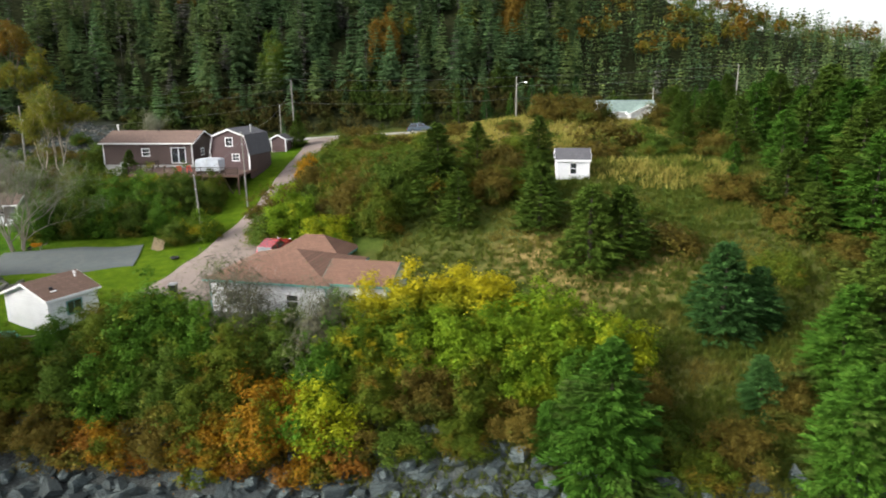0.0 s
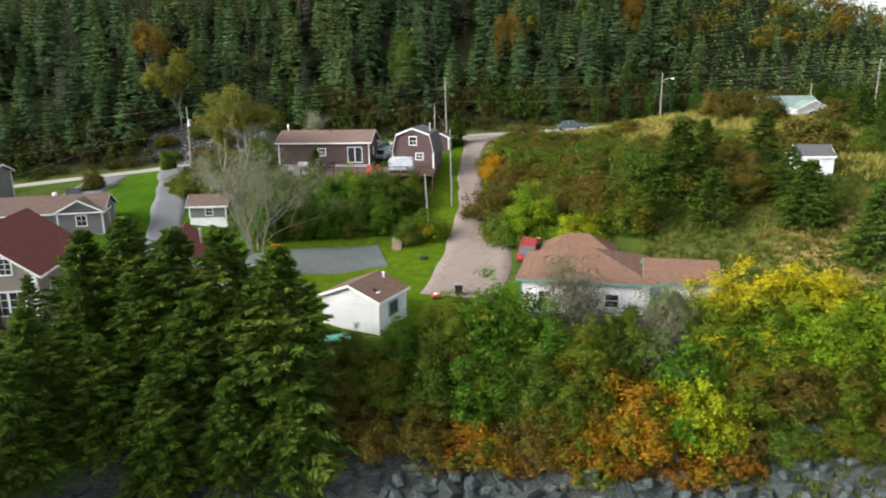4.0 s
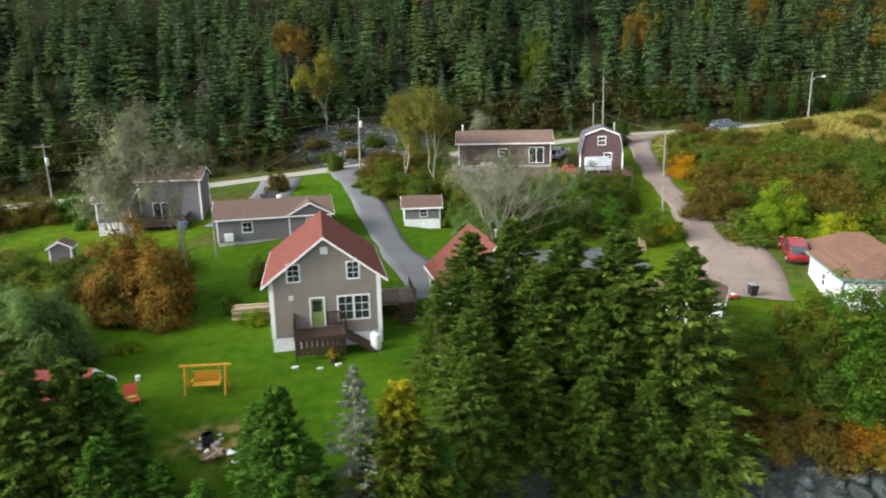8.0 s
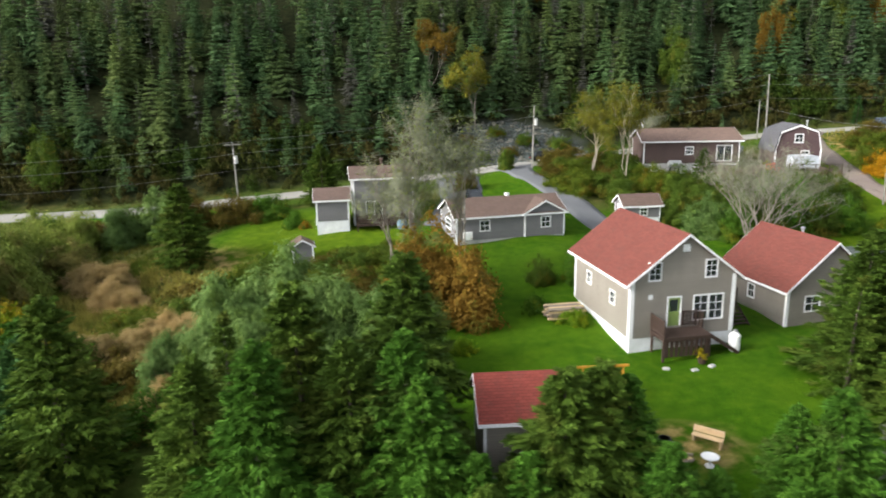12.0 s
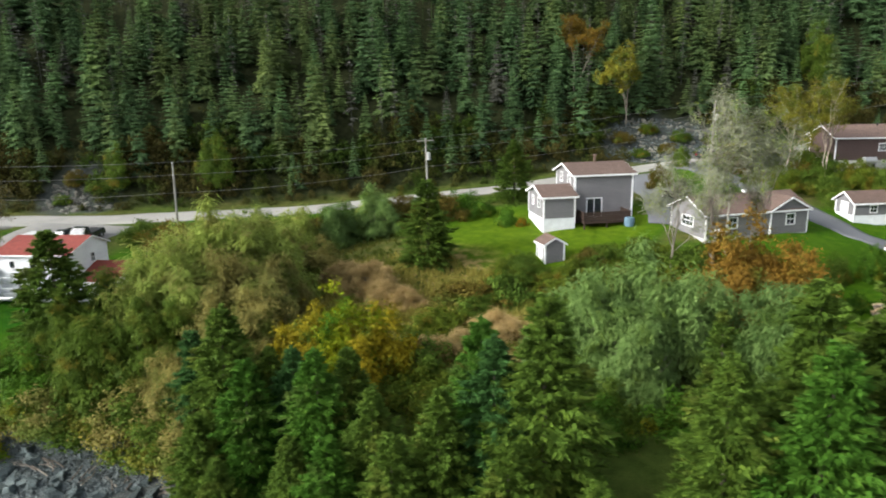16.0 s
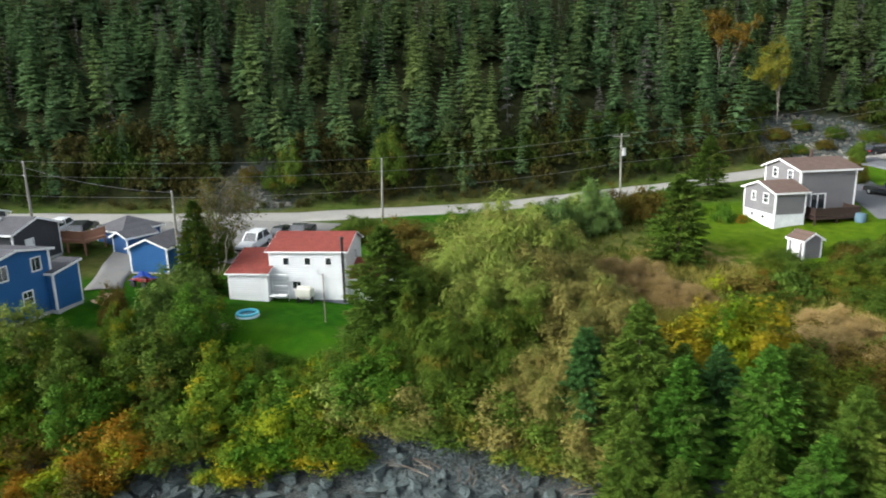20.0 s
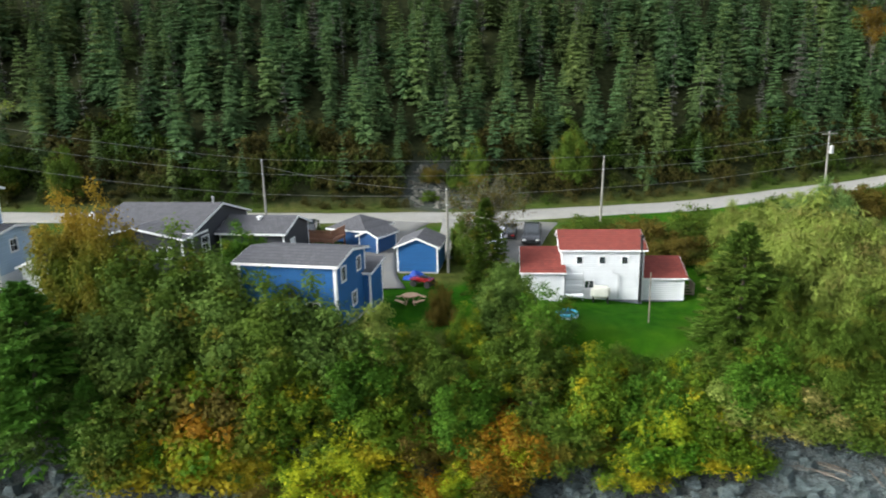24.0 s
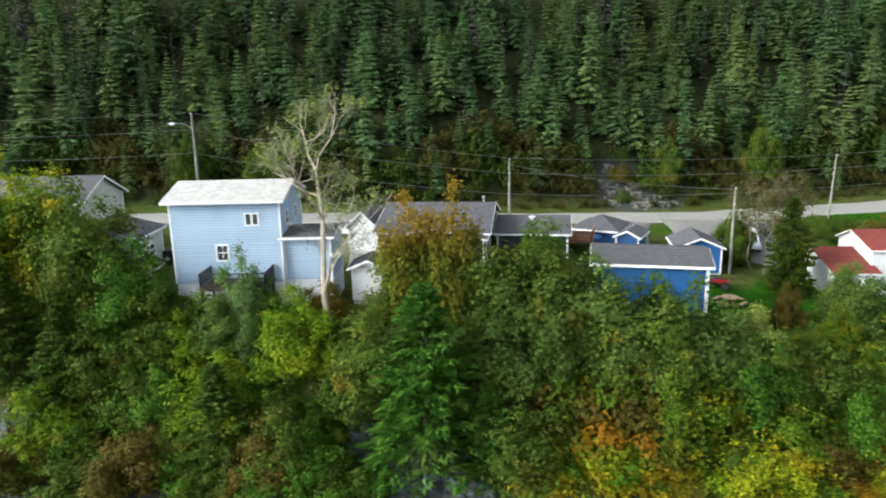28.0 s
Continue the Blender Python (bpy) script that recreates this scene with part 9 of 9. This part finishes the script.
for k in range(60):
    a, q = rr.uniform(0, 6.3), rr.random() ** 0.6 * 1.5
    place("log", log.data, wp, pose(q * math.cos(a), q * math.sin(a), 0.06 + max(0, 0.55 - 0.35 * q) * rr.random(), rr.uniform(-20, 20), rr.uniform(-20, 20), rr.uniform(0, 360)))
sc = item("scrap_boards", "loose weathered boards lying on the lawn", "boards", -143.6, 45.6, 25)
for k in range(4):
    slab(sc, "board", (-1.1, -0.5 + k * 0.28, 0.03 + 0.03 * k), (0.9, -0.36 + k * 0.28, 0.07 + 0.03 * k), GREYWOOD if k % 2 else PALEWOOD, 0, pose(0, 0, 0, 0, 0, 14 * k))
po2 = thing("clothes_pole", pose(-136.4, 48.4, gz(-136.4, 48.4)), "grey clothesline post on the lawn", "post")
bm = bmesh.new()
tube(bm, [(0, 0, -0.3), (0, 0, 4.0)], [0.05, 0.04], 6)
part("post", bm, GREYWOOD, po2)

# by the blue buildings
rt = item("round_picnic_table", "round tan wooden picnic table on the grass", "table", -155.1, 49.9)
bm = bmesh.new()
tube(bm, [(0, 0, 0.70), (0, 0, 0.76)], [0.7, 0.7], 8)
part("tabletop", bm, ROUNDTABLE, rt)
for k in range(4):
    m = pose(0, 0, 0, 0, 0, 90 * k + 45)
    slab(rt, "bench", (-0.55, 0.95, 0.42), (0.55, 1.22, 0.47), ROUNDTABLE, 0, m)
    bm = bmesh.new()
    tube(bm, [m @ Vector((0, 1.1, 0.42)), m @ Vector((0, 0.5, -0.05)), m @ Vector((0, 0.2, 0.7))], [0.05, 0.05, 0.05], 4)
    part("leg", bm, ROUNDTABLE, rt)
ta = item("tarpaulin_heap", "bright blue tarpaulin draped over a pile", "tarpaulin", -155.4, 56.2)
bm = bmesh.new()
n = 12
vs = [[bm.verts.new(((i / n - 0.5) * 2.4, (j / n - 0.5) * 1.4, max(0.02, 0.75 * math.exp(-((i / n - 0.5) ** 2) * 9 - ((j / n - 0.5) ** 2) * 14) + 0.08 * math.sin(i * 1.7 + j) + 0.05 * math.cos(j * 2.1)))) for j in range(n + 1)] for i in range(n + 1)]
for i in range(n):
    for j in range(n):
        bm.faces.new((vs[i][j], vs[i + 1][j], vs[i + 1][j + 1], vs[i][j + 1]))
bmesh.ops.solidify(bm, geom=bm.faces[:], thickness=0.02)
part("sheet", bm, TARP, ta)
qb = item("quad_bike", "red quad bike parked beside the blue shed", "quad bike", -154.7, 54.7, 160)
slab(qb, "body", (-0.8, -0.3, 0.4), (0.8, 0.3, 0.75), RED, 0.1)
slab(qb, "seat", (-0.6, -0.2, 0.75), (0.15, 0.2, 0.9), BLACK, 0.05)
for x in (-0.75, 0.6):
    slab(qb, "fender", (x - 0.3, -0.55, 0.62), (x + 0.4, 0.55, 0.7), RED, 0.03)
    for y in (-0.5, 0.5):
        bm = bmesh.new()
        tube(bm, [(x, y - 0.13, 0.28), (x, y + 0.13, 0.28)], [0.3, 0.3], 12)
        part("wheel", bm, RUBBER, qb)
bm = bmesh.new()
tube(bm, [(0.4, -0.4, 1.05), (0.3, 0, 0.95), (0.4, 0.4, 1.05)], [0.02] * 3, 5)
part("handlebar", bm, BLACK, qb)
tp = thing("raised_platform", pose(-168.8, 62.6, gz(-168.8, 62.6), 0, 0, -12), "reddish timber platform with railing beside workshop", "deck")
REDWOOD = plain("reddish_deck_timber", (0.24, 0.12, 0.075), 0.75, 0.25, 2, 20, 0.2)
deck(tp, 0, 0, 4.6, 3.0, 1.1, REDWOOD, 1.6)
railing(tp, [(0, 0.05), (4.55, 0.05), (4.55, 2.9)], 1.1, 0.9, REDWOOD, boards=True)
pl = item("planter_box", "blue barrel planter beside the grey house", "planter", -84.0, 73.2)
bm = bmesh.new()
tube(bm, [(0, 0, 0), (0, 0, 0.5), (0, 0, 0.95)], [0.5, 0.56, 0.5], 12)
part("barrel", bm, plain("slate_blue_plastic", (0.10, 0.17, 0.23), 0.5), pl)

# ---- stones ----
def rock_surface(name, dark, light, stain):
    """Broken rock: banded beds, dark cracks, stains, and a shade for every block."""
    m, N, L, P = nodes_of(name)
    vec = N.new("ShaderNodeTexCoord").outputs["Object"]
    info = N.new("ShaderNodeObjectInfo")
    beds = N.new("ShaderNodeMapping")
    beds.inputs["Scale"].default_value = (0.7, 0.9, 4.0)
    L.new(vec, beds.inputs["Vector"])
    bed, mid, fine = noise_node(N, L, 1.3, 6, beds.outputs[0]), noise_node(N, L, 1.7, 5, vec), noise_node(N, L, 11, 4, vec)
    col = ramp(N, L, bed, [(0.3, dark), (0.7, light)])
    col = mixc(N, L, ramp(N, L, mid, [(0.5, (0, 0, 0)), (0.68, (0.75, 0.75, 0.75))]), col, stain)
    col = mixc(N, L, 0.5, col, ramp(N, L, fine, [(0.3, scaled(dark, 0.5)), (0.7, scaled(light, 1.2))]))
    col = mixc(N, L, 1.0, col, ramp(N, L, info.outputs["Random"], [(0, (0.55, 0.56, 0.56)), (1, (1.25, 1.25, 1.22))]), "MULTIPLY")
    L.new(col, P.inputs["Base Color"])
    P.inputs["Roughness"].default_value, P.inputs["Specular IOR Level"].default_value = 0.75, 0.25
    bumped(N, L, P, mathn(N, L, "ADD", bed, mathn(N, L, "MULTIPLY", fine, 0.6)), 1.0, 0.25)
    return m


STONE = rock_surface("blue_grey_rock", (0.020, 0.030, 0.032), (0.092, 0.117, 0.122), (0.038, 0.039, 0.028))
GRAVEL = rock_surface("blue_grey_gravel", (0.045, 0.06, 0.062), (0.19, 0.225, 0.235), (0.08, 0.08, 0.06))
PALESTONE = rock_surface("pale_grey_scree", (0.075, 0.072, 0.06), (0.28, 0.275, 0.245), (0.10, 0.082, 0.052))


def rock_mesh(seed, material, cuts=11, rough=True):
    """An angular block: a lump split by flat breaks."""
    r = random.Random(seed)
    bm = bmesh.new()
    bmesh.ops.create_cube(bm, size=2.4)
    for _ in range(cuts):
        n = Vector((r.gauss(0, 1), r.gauss(0, 1), r.gauss(0, 0.8))).normalized()
        cut = bmesh.ops.bisect_plane(bm, geom=bm.verts[:] + bm.edges[:] + bm.faces[:], plane_co=n * r.uniform(0.62, 1.02), plane_no=n, clear_outer=True)
        edges = [e for e in cut["geom_cut"] if isinstance(e, bmesh.types.BMEdge)]
        if edges:
            bmesh.ops.contextual_create(bm, geom=edges)
    sx, sy, sz = r.uniform(0.95, 1.5), r.uniform(0.7, 1.0), r.uniform(0.5, 0.85)
    for v in bm.verts:
        v.co = Vector((v.co.x * sx, v.co.y * sy, v.co.z * sz)) + Vector((r.gauss(0, 0.04), r.gauss(0, 0.04), r.gauss(0, 0.04)))
    me = bpy.data.meshes.new("rock")
    bm.to_mesh(me)
    bm.free()
    me.materials.append(material)
    return me


rocks = [rock_mesh(i, STONE) for i in range(7)]
pale_rocks = [rock_mesh(20 + i, PALESTONE) for i in range(5)]
rr = random.Random(12)


def strew(root, meshes, n, xs, depth, sizes):
    """Rocks along the water's edge, the larger ones lower down."""
    for _ in range(n):
        x = rr.uniform(*xs)
        t = rr.random()
        y = float(np.interp(x, STATIONS, SHORE_Y)) - depth[0] + t * (depth[0] + depth[1])
        s = rr.uniform(*sizes) * (1.15 - 0.5 * t)
        place("rock", rr.choice(meshes), root, pose(x, y, gz(x, y) - 0.05 * s, rr.uniform(-25, 25), rr.uniform(-25, 25), rr.uniform(0, 360)) @ Matrix.Diagonal((s, s, s, 1)))


shore = tagged(thing("rocky_shore", Matrix(), "tumbled blue-grey boulders along the water's edge", "rocks"), kind="structure")
strew(shore, rocks, 230, (-50, 14), (4.4, 2.6), (0.3, 1.05))
strew(shore, rocks, 60, (-150, -131.5), (4.0, 2.0), (0.3, 0.9))
strew(shore, rocks, 26, (-131.5, -112), (4.0, -0.4), (0.25, 0.6))
verts, faces = [], []
for _ in range(2600):
    me = rr.choice(rocks)
    x = rr.uniform(-230, 50)
    y = float(np.interp(x, STATIONS, SHORE_Y)) + rr.uniform(-6, 3.2)
    s = rr.uniform(0.15, 0.6)
    m = pose(x, y, gz(x, y) + 0.1 * s, rr.uniform(-25, 25), rr.uniform(-25, 25), rr.uniform(0, 360)) @ Matrix.Diagonal((s, s, s, 1))
    b = len(verts)
    verts += [tuple(m @ v.co) for v in me.vertices]
    faces += [tuple(b + i for i in p.vertices) for p in me.polygons]
tagged(place("loose_rocks", mesh_of("loose_rocks", verts, faces, STONE)), "loose small rocks and pebbles along the shore", "rocks", kind="stuff")
verts, faces = [], []
for cx, cy, ax, ay, n in ((-126.4, 37.0, 5.8, 2.2, 2600), (-129.6, 38.2, 2.4, 1.1, 400), (-143.0, 36.0, 3.2, 1.2, 420), (-70, 111.5, 11.5, 6.5, 1500)):
    for _ in range(n):
        me = rr.choice(pale_rocks)
        a, q, s = rr.uniform(0, 6.3), math.sqrt(rr.random()), rr.uniform(0.05, 0.2)
        x, y = cx + ax * q * math.cos(a), cy + ay * q * math.sin(a)
        m = pose(x, y, gz(x, y) + 0.05 * s, rr.uniform(-25, 25), rr.uniform(-25, 25), rr.uniform(0, 360)) @ Matrix.Diagonal((s, s, s, 1))
        b = len(verts)
        verts += [tuple(m @ v.co) for v in me.vertices]
        faces += [tuple(b + i for i in p.vertices) for p in me.polygons]
tagged(place("gravel", mesh_of("gravel", verts, faces, GRAVEL)), "pale blue-grey gravel and small broken stones", "gravel", kind="stuff")
for name, label, spots, sizes in (("scree_slope", "pale grey broken rock cutting above the road", [(-70, 111.5, 11.5, 6.5, 300)], (0.12, 0.44)), ("rock_outcrop", "pale grey rock outcrop above the road", [(-158.6, 87.6, 1.1, 4.6, 60), (-155.4, 86.2, 1.3, 3.8, 55), (-152.5, 85.5, 2.2, 1.6, 26)], (0.14, 0.5))):
    root = tagged(thing(name, Matrix(), label, "rocks"), kind="structure")
    for cx, cy, ax, ay, n in spots:
        for _ in range(n):
            a, q = rr.uniform(0, 6.3), math.sqrt(rr.random())
            x, y, s = cx + ax * q * math.cos(a), cy + ay * q * math.sin(a), rr.uniform(*sizes)
            place("rock", rr.choice(pale_rocks), root, pose(x, y, gz(x, y) - 0.18 * s, rr.uniform(-30, 30), rr.uniform(-30, 30), rr.uniform(0, 360)) @ Matrix.Diagonal((s, s, s, 1)))
wall_x = [(-41.5, 57.0), (-43.0, 55.5), (-44.2, 57.5), (-45.2, 59.0), (-45.8, 60.6)]
root = tagged(thing("garden_stones", Matrix(), "row of grey stones along the lawn's edge", "rocks"))
for cx, cy in wall_x:
    for _ in range(7):
        x, y, s = cx + rr.gauss(0, 0.6), cy + rr.gauss(0, 0.6), rr.uniform(0.18, 0.4)
        place("rock", rr.choice(pale_rocks), root, pose(x, y, gz(x, y) + 0.05, rr.uniform(-30, 30), rr.uniform(-30, 30), rr.uniform(0, 360)) @ Matrix.Diagonal((s, s, s, 1)))

# small things on the family house's lawn and steps
bu = item("bucket", "white plastic bucket lying on the lawn", "bucket", -72.6, 40.6)
bm = bmesh.new()
tube(bm, [(0, 0, 0.0), (0, 0, 0.34)], [0.13, 0.17], 12)
part("pail", bm, WHITE, bu)
bm = bmesh.new()
tube(bm, [(-0.17, 0, 0.32), (0, 0.1, 0.46), (0.17, 0, 0.32)], [0.01] * 3, 4)
part("handle", bm, METAL, bu)
fl = item("flower_tub", "tub of yellow flowers beside the wooden steps", "planter", -59.9, 43.1)
bm = bmesh.new()
tube(bm, [(0, 0, 0), (0, 0, 0.4)], [0.24, 0.32], 12)
part("tub", bm, DARKWOOD, fl)
r = np.random.default_rng(77)
place("blossom", leaf_mesh("blossom", leaf_cloud(r, dome_clumps(r, 10, 0.4, 0.6, 0.1) + np.array([0, 0, 0.35]), 0.1, 14, 0.14, 0, 0.7), GOLD), fl)
for i, (x, y) in enumerate(((-62.4, 42.4), (-60.6, 42.2), (-59.4, 42.6))):
    fs = item("deck_footing", "flat pale concrete footing stone on the lawn", "stone", x, y, 20 * i)
    slab(fs, "block", (-0.22, -0.16, -0.05), (0.22, 0.16, 0.12), CONCRETE, 0.03)

# driftwood below the willows
rd = random.Random(5)
for x, y in ((-121.6, 35.6), (-124.4, 36.2), (-118.6, 35.0), (-127.2, 36.8), (-131.5, 37.2)):
    dw = item("driftwood", "tangle of grey-brown driftwood branches on the shore", "driftwood", x, y, rd.uniform(0, 180))
    for k in range(9):
        a = rd.uniform(-0.5, 0.5)
        l = rd.uniform(1.2, 3.2)
        o = Vector((rd.gauss(0, 0.5), rd.gauss(0, 0.4), 0.15 + 0.05 * k))
        bm = bmesh.new()
        tube(bm, [o, o + Vector((l * 0.5 * math.cos(a), l * 0.5 * math.sin(a), rd.uniform(0.05, 0.3))), o + Vector((l * math.cos(a + 0.2), l * math.sin(a + 0.2), rd.uniform(0.0, 0.4)))], [0.05, 0.035, 0.012], 5)
        part("branch", bm, BARK if k % 3 else GREYBARK, dw)
